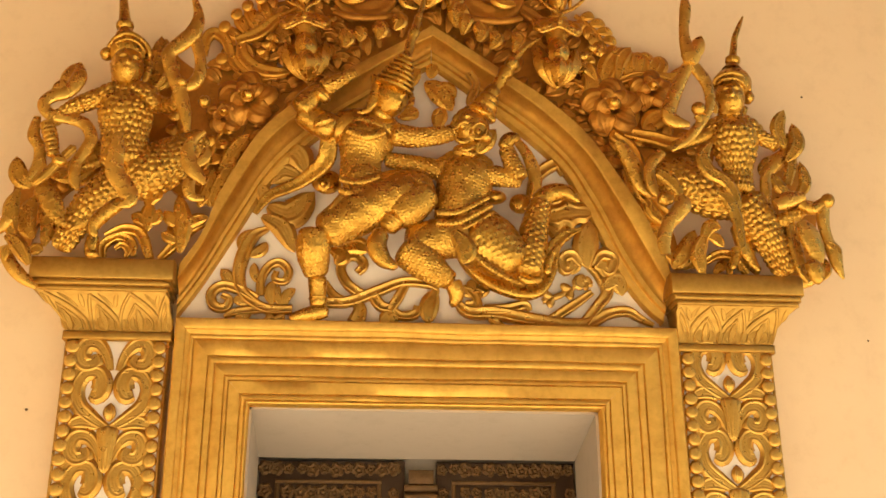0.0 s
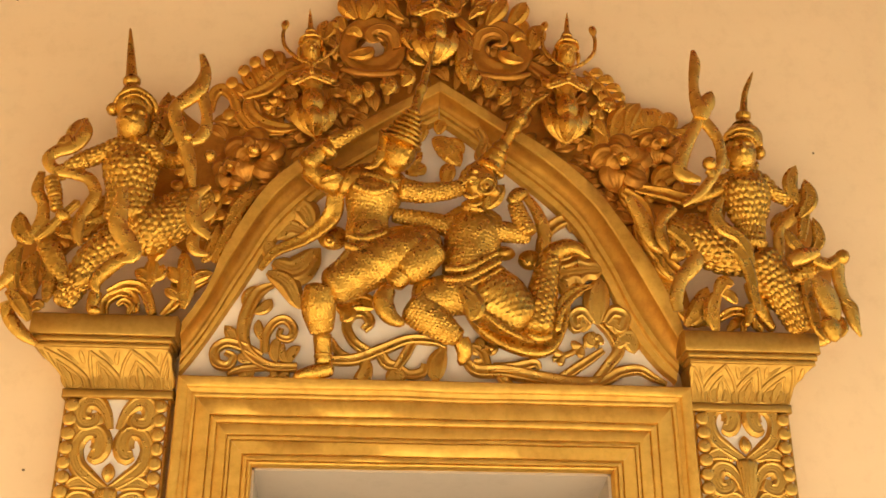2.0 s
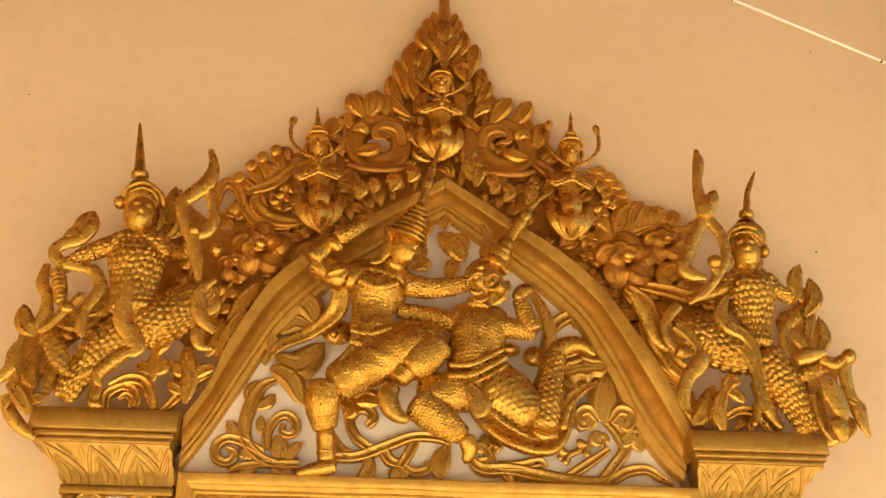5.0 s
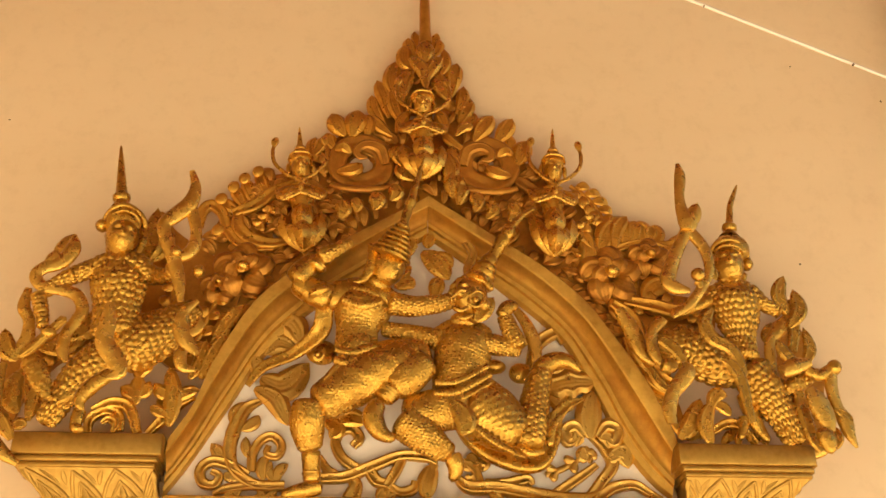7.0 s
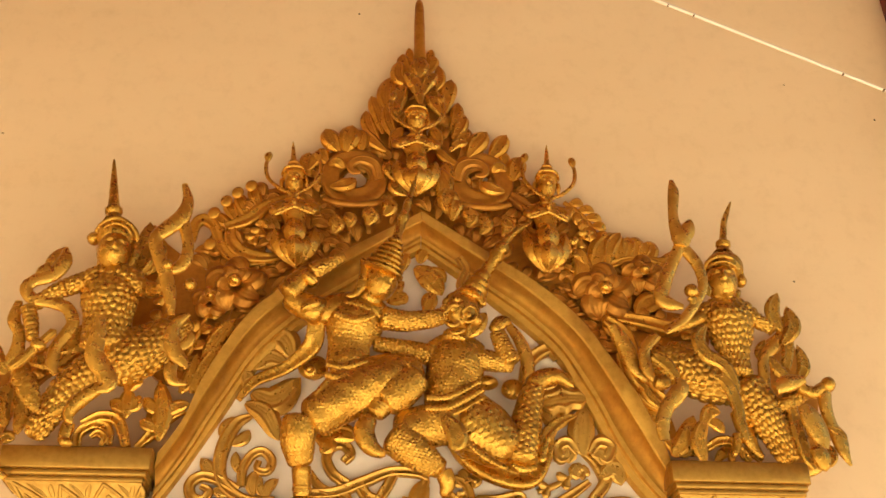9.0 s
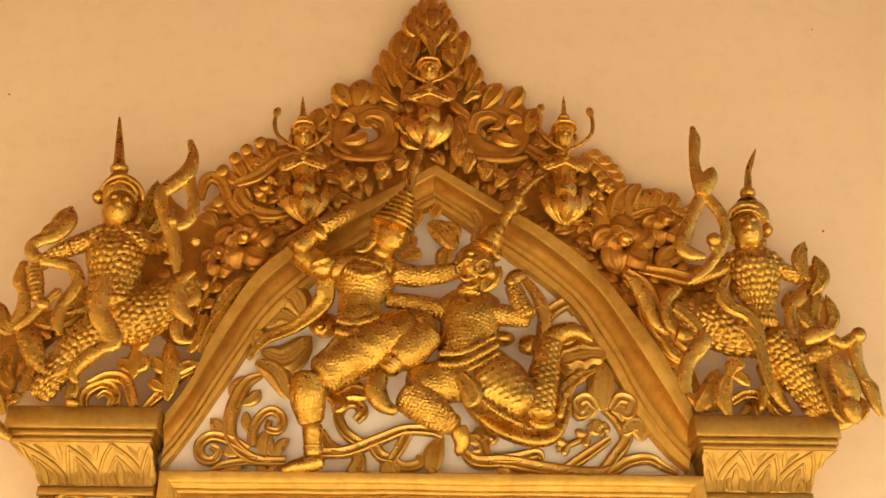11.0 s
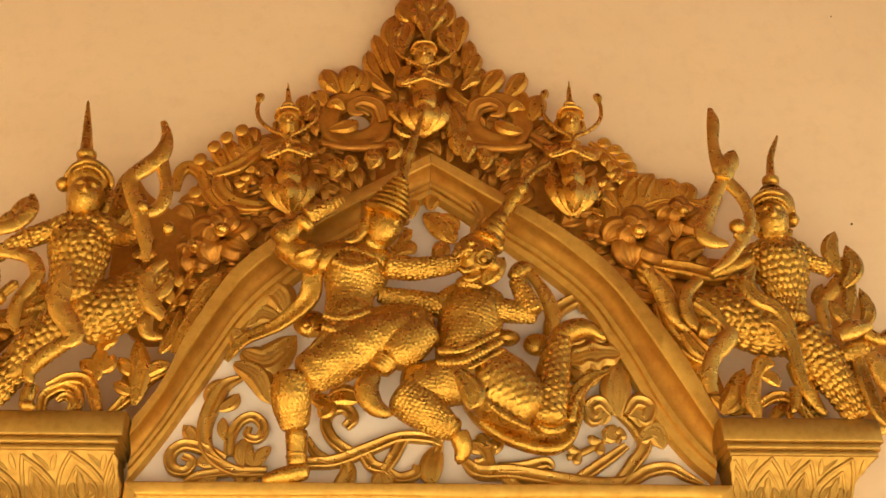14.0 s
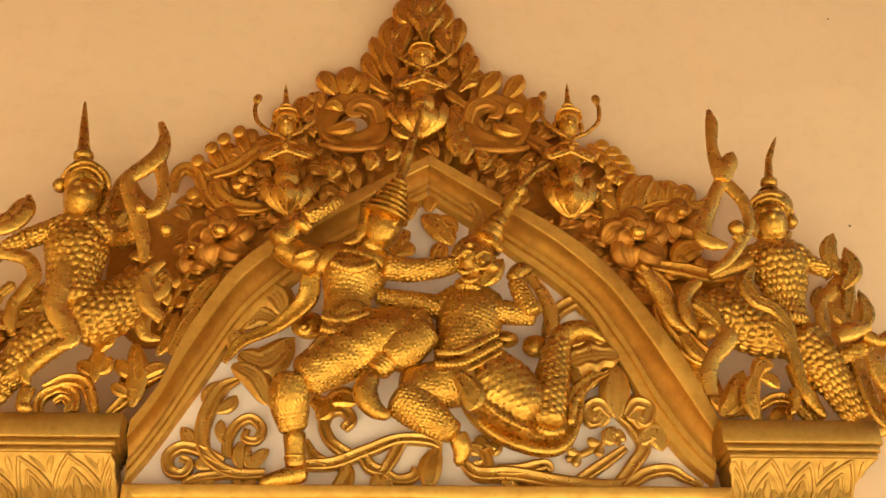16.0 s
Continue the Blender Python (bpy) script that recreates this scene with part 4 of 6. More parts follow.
    c.turned([(1.458, -0.220, 4.315)][0], [(1.483, -0.220, 4.476)][0], [(0, 0.05), (0.14, 0.034), (0.22, 0.026), (0.28, 0.036), (0.40, 0.036), (0.46, 0.024), (0.55, 0.019), (1.0, 0.015)])
    c.sweep([(1.477, -0.220, 4.430), (1.488, -0.220, 4.495), (1.512, -0.220, 4.555), (1.544, -0.220, 4.627)], [0.0168, 0.0154, 0.0126, 0.0042], 1.0)
    # ribbons
    c.sweep([(1.173, -0.440, 4.584), (1.177, -0.440, 4.514), (1.161, -0.440, 4.403), (1.164, -0.440, 4.323), (1.184, -0.440, 4.264), (1.174, -0.440, 4.215)], [0.0078, 0.0208, 0.0182, 0.0234, 0.0364, 0.0234], 0.55, "blade")
    c.leaf([(1.166, -0.440, 4.245), (1.208, -0.440, 4.289), (1.243, -0.440, 4.365)], 0.0263, 0.5, kind="blade")
    c.sweep([(1.185, -0.430, 4.239), (1.129, -0.430, 4.135), (1.080, -0.430, 4.026), (1.057, -0.430, 3.950), (1.090, -0.430, 3.918), (1.150, -0.430, 3.904)], [0.0228, 0.0228, 0.0253, 0.0278, 0.0253, 0.0101], 0.6, "blade")
    c.sweep([(1.179, -0.430, 4.233), (1.234, -0.430, 4.152), (1.254, -0.430, 4.094), (1.255, -0.430, 4.012), (1.209, -0.430, 3.924), (1.138, -0.430, 3.835), (1.055, -0.430, 3.770)], [0.0225, 0.0225, 0.0200, 0.0175, 0.0175, 0.0175, 0.0075], 0.6, "blade")
    c.leaf([(1.244, -0.400, 4.057), (1.278, -0.400, 4.030), (1.287, -0.400, 3.978)], 0.0205, 0.5)
    c.ball([(1.194, -0.440, 3.981)][0], (0.0331, 0.03, 0.0331), 20, 16)
    c.sweep([(1.182, -0.430, 3.963), (1.200, -0.430, 3.935), (1.187, -0.430, 3.906)], [0.0228, 0.0202, 0.0101], 0.8)
    c.sweep([(1.317, -0.240, 3.967), (1.221, -0.240, 3.922), (1.115, -0.240, 3.876)], [0.0365, 0.0339, 0.0235], 0.8)
    c.sweep([(1.266, -0.360, 3.853), (1.224, -0.360, 3.778), (1.249, -0.360, 3.707), (1.321, -0.360, 3.660), (1.358, -0.360, 3.586), (1.366, -0.360, 3.527)], [0.0099, 0.0323, 0.0347, 0.0298, 0.0223, 0.0099], 0.45, "leaf")
    c.sweep([(1.273, -0.360, 3.604), (1.321, -0.360, 3.573), (1.351, -0.360, 3.489), (1.359, -0.360, 3.394), (1.369, -0.360, 3.311)], [0.0073, 0.0292, 0.0267, 0.0219, 0.0146], 0.5, "leaf")
    c.sweep([(1.065, -0.260, 3.846), (1.005, -0.260, 3.769), (1.005, -0.260, 3.674), (1.048, -0.260, 3.609)], [0.0203, 0.0203, 0.0203, 0.0127], 0.6, "blade")
    c.sweep([(1.027, -0.300, 3.724), (1.085, -0.300, 3.682), (1.125, -0.300, 3.615)], [0.0227, 0.0303, 0.0151], 0.4, "leaf")
    c.sweep([(1.104, -0.360, 3.585), (1.115, -0.360, 3.543), (1.079, -0.360, 3.493), (1.040, -0.360, 3.444), (1.013, -0.360, 3.370), (1.016, -0.360, 3.298)], [0.0097, 0.0290, 0.0290, 0.0242, 0.0242, 0.0169], 0.5, "blade")
    c.sweep([(1.022, -0.280, 3.610), (1.057, -0.280, 3.601), (1.094, -0.280, 3.614)], [0.0304, 0.0354, 0.0253], 0.8, **arm)
    c.sweep([(0.981, -0.240, 3.609), (1.017, -0.240, 3.539), (1.074, -0.240, 3.493)], [0.0202, 0.0277, 0.0151], 0.6, "leaf")
    c.sweep([(0.874, -0.220, 3.908), (0.929, -0.220, 3.801), (0.958, -0.220, 3.700), (1.015, -0.220, 3.636)], [0.0205, 0.0307, 0.0256, 0.0154], 0.7, "blade")
    return thing("statue", "gold-painted scaled bird-figure statue with face turned aside", "statue", c, (GOLD_STATUE, GOLD_RIBBON), group="bird figures on the capitals")


def praying_statue(spire=True):
    """A small crowned figure with crossed wrists on a lotus bud, 0.74 tall; the lotus's tip is the origin."""
    c = Carving()
    c.ball((0, -0.08, 0.13), (0.048, 0.045, 0.12), 0, 20)
    for s in (-1, 1):
        c.leaf([(s * 0.01, -0.09, 0.02), (s * 0.066, -0.125, 0.10), (s * 0.098, -0.10, 0.225)], 0.038, 0.75, 0, blunt=1.3, kind="ridge")
        c.leaf([(0.0, -0.13, -0.01), (s * 0.036, -0.165, 0.065), (s * 0.062, -0.14, 0.145)], 0.028, 0.75, 0, blunt=1.3, kind="ridge")
        # bent arms, wrists crossed before the breast
        c.sweep([(s * 0.035, -0.09, 0.365), (s * 0.085, -0.10, 0.345), (s * 0.105, -0.12, 0.305), (s * 0.075, -0.15, 0.285)], [0.022, 0.022, 0.020, 0.015], 0.9)
        c.sweep([(s * 0.085, -0.155, 0.285), (s * 0.01, -0.17, 0.300), (-s * 0.05, -0.17, 0.275), (-s * 0.098, -0.165, 0.255)], [0.014, 0.012, 0.010, 0.009], 0.8)
        # two stems rising past the face
        c.sweep([(-s * 0.006, -0.178, 0.30), (s * 0.008, -0.178, 0.36), (s * 0.070, -0.17, 0.405), (s * 0.124, -0.16, 0.475), (s * 0.134, -0.15, 0.555), (s * 0.122, -0.14, 0.605)], [0.009, 0.010, 0.010, 0.010, 0.010, 0.008], 0.9)
        c.leaf([(s * 0.128, -0.15, 0.58), (s * 0.122, -0.15, 0.615), (s * 0.112, -0.14, 0.645)], 0.017, 0.7)
        c.ball((s * 0.062, -0.09, 0.485), (0.012, 0.018, 0.035), 0, 10)
        c.sweep([(s * 0.03, -0.10, 0.30), (s * 0.10, -0.10, 0.335), (s * 0.125, -0.09, 0.375)], [0.012, 0.022, 0.006], 0.5, "leaf")
    c.leaf([(0, -0.14, 0.08), (0, -0.165, 0.16), (0, -0.13, 0.26)], 0.046, 0.75, 0, blunt=1.15, kind="ridge")
    c.leaf([(0, -0.15, -0.01), (0, -0.19, 0.06), (0, -0.17, 0.15)], 0.036, 0.75, 0, blunt=1.15, kind="ridge")
    c.sweep([(0, -0.09, 0.20), (0, -0.09, 0.26), (0, -0.09, 0.34), (0, -0.09, 0.39)], [0.058, 0.050, 0.075, 0.030], 0.75)
    c.sweep([(0, -0.09, 0.38), (0, -0.09, 0.44)], 0.032, 0.9)
    c.sweep([(-0.05, -0.10, 0.385), (0, -0.14, 0.37), (0.05, -0.10, 0.385)], 0.008, 1.0)
    c.head((0, -0.095, 0.480), 0.048, 0.058, 0.066)
    c.ball((0, -0.085, 0.528), (0.062, 0.064, 0.050), 0, 22)
    c.sweep([(-0.062, -0.10, 0.525), (-0.035, -0.155, 0.54), (0.035, -0.155, 0.54), (0.062, -0.10, 0.525)], 0.007, 1.0)
    tall = 0.745 if spire else 0.62
    c.turned((0, -0.095, 0.565), (0, -0.085, tall), [(0, 0.042), (0.08, 0.038), (0.12, 0.018), (0.18, 0.030), (0.25, 0.028), (0.29, 0.016), (0.5, 0.013), (0.8, 0.008), (1.0, 0.002)], 14)
    return thing("small_statue", "small gold praying statue holding two stems on a lotus bud", "statue", c, GOLD, group="small praying statues on the crest")


warrior()
ogre()
kinnara_left()
kinnara_right()
tips = [(-0.595, -0.120, 4.219), (0.606, -0.120, 4.235), (-0.027, -0.120, 4.668)]
st = praying_statue()
st.matrix_basis = pose(tips[0][0], -0.01, tips[0][2], 0, -4.5, 0)
copy_thing(st, pose(tips[1][0], -0.01, tips[1][2], 0, 3.6, 0) @ Matrix.Diagonal((1, 1, 1.05, 1)))
top_statue = praying_statue(False)
top_statue.location, top_statue.scale = (tips[2][0], -0.03, tips[2][2] - 0.025), (1.02, 1.0, 0.95)


# ---- capitals ----
def capital(x0, x1, s0, s1, petals):
    """A capital over a shaft from s0 to s1, flaring to a slab from x0 to x1."""
    root = thing("capital", "gold-painted flared capital with a lotus petal band under a plain slab", "capital", group="capitals of the pilasters")
    part("slab", Carving().box(x0, x1, -0.21, 0.0, 3.175, 3.270, 0.006), GOLD_CAP, root)
    part("fillet", Carving().box(x0 + 0.012, x1 - 0.012, -0.200, 0.0, 3.148, 3.176, 0.008), GOLD_CAP, root)
    part("fillet", Carving().box(x0 + 0.022, x1 - 0.022, -0.190, 0.0, 3.126, 3.149, 0.006), GOLD_CAP, root)
    bell = Carving()
    rows = []
    for k in range(10):
        u = k / 9
        f = u ** 1.7
        a, b = s0 + (x0 + 0.03 - s0) * f, s1 + (x1 - 0.03 - s1) * f
        y = -0.105 - 0.075 * f
        z = 2.965 + 0.162 * u
        rows.append([(a, 0.0, z), (a, y, z), (b, y, z), (b, 0.0, z)])
    bell = part("bell", bell.grid(np.array(rows)), GOLD_CAP, root, "flared bell carved with lotus petals")
    part("necking", Carving().box(s0 - 0.012, s1 + 0.012, -0.118, 0.0, 2.928, 2.966, 0.007), GOLD_CAP, root)

    def on(v, u):
        """A place on the bell's face: v across from 0 to 1, u up from 0 to 1."""
        f = min(max(u, 0), 1) ** 1.7
        a, b = s0 + (x0 + 0.03 - s0) * f, s1 + (x1 - 0.03 - s1) * f
        return (a + (b - a) * min(max(v, 0.004), 0.996), -0.106 - 0.075 * f, 2.967 + 0.158 * u)
    for mid, half, tall in petals:
        c = Carving()
        for s in (-1, 1):
            c.sweep([on(mid + s * half * k, u * tall) for k, u in ((1.0, 0.02), (0.95, 0.35), (0.55, 0.70), (0.0, 1.0))], 0.0062, 0.8, "blade", step=0.008)
            c.sweep([on(mid + s * half * k, u * tall) for k, u in ((0.62, 0.05), (0.60, 0.30), (0.34, 0.52), (0.0, 0.74))], 0.0042, 0.8, "blade", step=0.008)
            c.leaf([on(mid + s * half * k, u * tall) for k, u in ((0.16, 0.03), (0.44, 0.16), (0.30, 0.40))], 0.014, 0.5)
            c.leaf([on(mid + s * half * k, u * tall) for k, u in ((0.78, 0.03), (0.86, 0.14), (0.76, 0.34))], 0.009, 0.5)
        c.leaf([on(mid, u * tall) for u in (0.03, 0.3, 0.62)], 0.018, 0.5, 3)
        for s in (-1, 1):  # small leaves filling the gaps between the tips
            c.leaf([on(mid + s * half * k, u) for k, u in ((0.95, 0.62), (0.80, 0.78), (0.55, 0.95))], 0.010, 0.5)
        part("petal", c, GOLD_CAP, bell)
    return root


CAPS = ((-1.738, -1.127, -1.578, -1.138), (1.078, 1.690, 1.120, 1.552))
PETALS = (((0.05, 0.17, 0.97), (0.39, 0.13, 0.92), (0.72, 0.19, 0.97), (0.995, 0.10, 0.92)),
          ((0.02, 0.10, 0.92), (0.28, 0.17, 0.97), (0.56, 0.13, 0.92), (0.84, 0.17, 0.97)))
for caps, petals in zip(CAPS, PETALS):
    capital(*caps, petals)


# ---- pilasters with scrolls between rows of beads ----
def bead_mesh():
    c = Carving()
    rows = []
    for y, r in ((0.0, 0.0305), (-0.016, 0.0315), (-0.023, 0.028), (-0.026, 0.018), (-0.027, 0.005)):
        rows.append([(r * math.cos(a), y, r * math.sin(a)) for a in np.linspace(0, 2 * np.pi, 12, endpoint=False)])
    c.grid(np.array(rows))
    me = c.mesh("bead")
    me.materials.append(GOLD_PALE)
    return me


BEAD = bead_mesh()


def scroll_motif(shaft, x, z, crown=False):
    """A heart of two curling leaves over a calyx with two volutes, in flat relief; a crown has the volutes alone."""
    k, wide = 0.00128, 1.32
    for s in (-1, 1):
        def p(*rows):
            return [(x + s * a * k, -0.096, z - b * k * 1.12) for a, b in rows]
        if not crown:
            part("scroll", Carving().sweep(p((4, 0), (62, -34), (104, -70), (116, -120), (92, -162), (50, -166), (34, -132), (48, -100), (70, -104)), [wide * r for r in (0.014, 0.026, 0.028, 0.026, 0.026, 0.030, 0.034, 0.032, 0.018)], 0.62, "leaf", step=0.008), GOLD_PALE, shaft)
            part("leaf", Carving().leaf(p((30, -6), (84, -22), (136, -8)), 0.036, 0.5), GOLD_PALE, shaft)
            part("leaf", Carving().leaf(p((92, -70), (126, -96), (134, -130)), 0.022, 0.6), GOLD_PALE, shaft)
        part("volute", Carving().sweep(p((14, 104), (30, 60), (60, 26), (98, 24), (116, 56), (98, 86), (66, 80), (70, 56)), [wide * r for r in (0.012, 0.018, 0.026, 0.032, 0.034, 0.034, 0.030, 0.016)], 0.62, "leaf", step=0.008), GOLD_PALE, shaft)
        part("leaf", Carving().leaf(p((84, 98), (124, 112), (128, 150)), 0.024, 0.6), GOLD_PALE, shaft)
    if crown:
        return
    part("bud", Carving().leaf([(x, -0.10, z + 0.03), (x, -0.112, z + 0.065), (x, -0.10, z + 0.11)], 0.024, 0.7), GOLD_PALE, shaft)
    c = Carving()
    c.sweep([(x, -0.098, z + 0.01), (x, -0.104, z - 0.02), (x, -0.104, z - 0.09), (x, -0.10, z - 0.15), (x, -0.10, z - 0.185)], [0.050, 0.044, 0.030, 0.024, 0.014], 0.5, pattern="flute", amp=0.006, count=10, n=40)
    part("calyx", c, GOLD_PALE, shaft)


def pilaster(s0, s1, tone, first):
    root = thing("pilaster", tone, "pilaster", group="pilasters beside the door")
    shaft = part("shaft", Carving().box(s0 + 0.01, s1 - 0.01, -0.092, 0.0, -0.2, 2.928, 0.004), WHITE, root, "white lime-washed shaft")
    part("edge_strip", Carving().box(s0, s0 + 0.012, -0.096, 0.0, -0.2, 2.928, 0.002), GOLD_PALE, root)
    part("edge_strip", Carving().box(s1 - 0.012, s1, -0.096, 0.0, -0.2, 2.928, 0.002), GOLD_PALE, root)
    rnd = random.Random(round(s0 * 100))
    for x in (s0 + 0.036, s1 - 0.036):
        for k in range(24):
            b = new("bead", BEAD)
            b.parent = shaft
            b.matrix_basis = Matrix.Translation((x + rnd.uniform(-0.002, 0.002), -0.091, 2.896 - 0.0605 * k)) @ Matrix.Diagonal((rnd.uniform(0.92, 1.02), 1, rnd.uniform(0.92, 1.0), 1))
    for k in range(4):
        scroll_motif(shaft, (s0 + s1) / 2, first - 0.40 * k, k == 0 and first > 2.9)


pilaster(-1.578, -1.138, "white pilaster with gold scrolls and close-set flat beads", 2.945)
pilaster(1.120, 1.552, "white pilaster with gold heart scrolls and round beads", 2.715)


# ---- the tympanum's white ground and flat vines ----
pts = [tuple(p) for p in spline(ARCH[1], 6)]
right = [(p[0], p[2]) for p in pts]
left = [(p[0], p[2]) for p in spline(ARCH_LEFT[1], 6)][::-1]
right[-1], left[0] = (right[-1][0], 3.0), (left[0][0], 3.0)
c = Carving()
c.grid(np.array([[(a, 0.0, b) for a, b in right + left[:-1]], [(a, -0.006, b) for a, b in right + left[:-1]]]))
thing("trim_tympanum", "white lime-washed ground of the tympanum with hairline cracks", "panel", c, WHITE, kind="structure")


def stem(root, pts, radii, flat=0.8, mat=None, name="stem"):
    return part(name, Carving().sweep(pts, radii, flat, "strip", step=0.010), mat or GOLD_PALE, root)


def frond(root, pts, width, lobes=0, mat=None, flat=0.45, name="leaf"):
    return part(name, Carving().leaf(pts, width, flat, lobes), mat or GOLD_PALE, root)


vine = thing("vine_carving", "flat gold-painted vine with scrolls and leaves at the warriors' feet", "carving")
stem(vine, [(-0.620, -0.030, 3.108), (-0.743, -0.030, 3.111), (-0.839, -0.030, 3.177), (-0.867, -0.030, 3.275), (-0.847, -0.030, 3.383), (-0.808, -0.030, 3.460), (-0.747, -0.030, 3.495)], [0.0212, 0.0239, 0.0265, 0.0292, 0.0318, 0.0265, 0.0133])
stem(vine, [(-0.765, -0.030, 3.170), (-0.766, -0.030, 3.248), (-0.733, -0.030, 3.312), (-0.685, -0.030, 3.330), (-0.644, -0.030, 3.289), (-0.661, -0.030, 3.239), (-0.706, -0.030, 3.250), (-0.699, -0.030, 3.287)], [0.0212, 0.0212, 0.0212, 0.0212, 0.0212, 0.0186, 0.0159, 0.0133])
stem(vine, [(-0.778, -0.030, 3.154), (-0.861, -0.030, 3.197), (-0.936, -0.030, 3.213), (-0.982, -0.030, 3.177), (-0.971, -0.030, 3.121), (-0.921, -0.030, 3.108), (-0.901, -0.030, 3.149), (-0.937, -0.030, 3.169)], [0.0212, 0.0239, 0.0239, 0.0239, 0.0239, 0.0212, 0.0186, 0.0133])
stem(vine, [(-0.682, -0.030, 3.114), (-0.803, -0.030, 3.102), (-0.876, -0.030, 3.089), (-0.922, -0.030, 3.067)], [0.0186, 0.0186, 0.0186, 0.0080])
for p, w in (([(-0.909, -0.030, 3.190), (-0.909, -0.030, 3.242), (-0.949, -0.030, 3.293)], 0.028), ([(-0.806, -0.030, 3.135), (-0.856, -0.030, 3.146), (-0.882, -0.030, 3.160)], 0.022), ([(-0.712, -0.030, 3.130), (-0.722, -0.030, 3.187), (-0.706, -0.030, 3.245)], 0.026), ([(-0.658, -0.030, 3.122), (-0.647, -0.030, 3.174), (-0.609, -0.030, 3.206)], 0.022), ([(-0.662, -0.030, 3.114), (-0.691, -0.030, 3.172), (-0.684, -0.030, 3.219)], 0.018), ([(-0.803, -0.030, 3.102), (-0.835, -0.030, 3.070), (-0.873, -0.030, 3.064)], 0.022), ([(-0.730, -0.030, 3.099), (-0.715, -0.030, 3.061), (-0.755, -0.030, 3.047)], 0.02), ([(-0.656, -0.030, 3.102), (-0.678, -0.030, 3.063), (-0.714, -0.030, 3.049)], 0.02), ([(-0.825, -0.030, 3.357), (-0.777, -0.030, 3.385), (-0.750, -0.030, 3.427)], 0.026), ([(-0.864, -0.030, 3.382), (-0.851, -0.030, 3.436), (-0.805, -0.030, 3.487)], 0.03), ([(-0.777, -0.030, 3.226), (-0.798, -0.030, 3.278), (-0.802, -0.030, 3.326)], 0.02)):
    frond(vine, p, w)
frond(vine, [(-0.778, -0.050, 3.546), (-0.683, -0.050, 3.495), (-0.619, -0.050, 3.371)], 0.045)
frond(vine, [(-0.585, -0.040, 3.779), (-0.625, -0.040, 3.865), (-0.698, -0.040, 3.905)], 0.06)
frond(vine, [(-0.610, -0.040, 3.750), (-0.690, -0.040, 3.775), (-0.750, -0.040, 3.715)], 0.045)
frond(vine, [(-0.755, -0.040, 3.602), (-0.650, -0.040, 3.564), (-0.541, -0.040, 3.681)], 0.065)
frond(vine, [(-0.767, -0.050, 3.597), (-0.786, -0.050, 3.680), (-0.739, -0.050, 3.640)], 0.03)
part("flower", Carving().ball([(-0.486, -0.050, 3.728)][0], (0.06, 0.035, 0.06), 0, 20, "flute", 0.2, 7).ball([(-0.500, -0.080, 3.708)][0], (0.022, 0.02, 0.022)), GOLD, vine)
stem(vine, [(-0.471, -0.030, 3.144), (-0.363, -0.030, 3.153), (-0.240, -0.030, 3.204), (-0.127, -0.030, 3.250), (-0.014, -0.030, 3.249), (0.042, -0.030, 3.225)], [0.0239, 0.0265, 0.0265, 0.0239, 0.0239, 0.0159])
stem(vine, [(-0.309, -0.030, 3.186), (-0.376, -0.030, 3.236), (-0.409, -0.030, 3.306), (-0.386, -0.030, 3.360), (-0.336, -0.030, 3.370), (-0.304, -0.030, 3.329), (-0.333, -0.030, 3.290)], [0.0239, 0.0239, 0.0239, 0.0239, 0.0239, 0.0239, 0.0186])
stem(vine, [(-0.387, -0.030, 3.150), (-0.439, -0.030, 3.181), (-0.477, -0.030, 3.243)], [0.0212, 0.0212, 0.0133])
stem(vine, [(-0.328, -0.030, 3.149), (-0.316, -0.030, 3.108), (-0.334, -0.030, 3.052)], [0.0239, 0.0318, 0.0398])
stem(vine, [(-0.110, -0.030, 3.243), (-0.144, -0.030, 3.176), (-0.182, -0.030, 3.113)], [0.0212, 0.0239, 0.0212])
stem(vine, [(-0.177, -0.030, 3.123), (-0.225, -0.030, 3.137), (-0.259, -0.030, 3.188)], [0.0212, 0.0265, 0.0265])
stem(vine, [(-0.172, -0.030, 3.118), (-0.124, -0.030, 3.089), (-0.067, -0.030, 3.101), (-0.058, -0.030, 3.138)], [0.0186, 0.0212, 0.0239, 0.0159])
frond(vine, [(-0.182, -0.030, 3.123), (-0.196, -0.030, 3.079), (-0.225, -0.030, 3.050)], 0.03)
frond(vine, [(-0.182, -0.030, 3.123), (-0.167, -0.030, 3.088), (-0.156, -0.030, 3.052)], 0.03)
stem(vine, [(0.012, -0.030, 3.245), (0.027, -0.030, 3.209), (0.012, -0.030, 3.177)], [0.0159, 0.0186, 0.0133])
frond(vine, [(0.027, -0.030, 3.216), (-0.003, -0.030, 3.137), (-0.007, -0.030, 3.052)], 0.04)
stem(vine, [(0.118, -0.030, 3.165), (0.178, -0.030, 3.115), (0.302, -0.030, 3.114), (0.453, -0.030, 3.088), (0.616, -0.030, 3.068), (0.739, -0.030, 3.077), (0.823, -0.030, 3.122), (0.914, -0.030, 3.135), (0.975, -0.030, 3.101), (1.034, -0.030, 3.072)], [0.0159, 0.0292, 0.0318, 0.0318, 0.0292, 0.0265, 0.0265, 0.0239, 0.0186, 0.0106])
stem(vine, [(0.251, -0.030, 3.128), (0.340, -0.030, 3.131), (0.437, -0.030, 3.153), (0.461, -0.030, 3.127)], [0.0239, 0.0265, 0.0239, 0.0106])
stem(vine, [(0.226, -0.030, 3.127), (0.209, -0.030, 3.189), (0.179, -0.030, 3.219)], [0.0212, 0.0212, 0.0186])
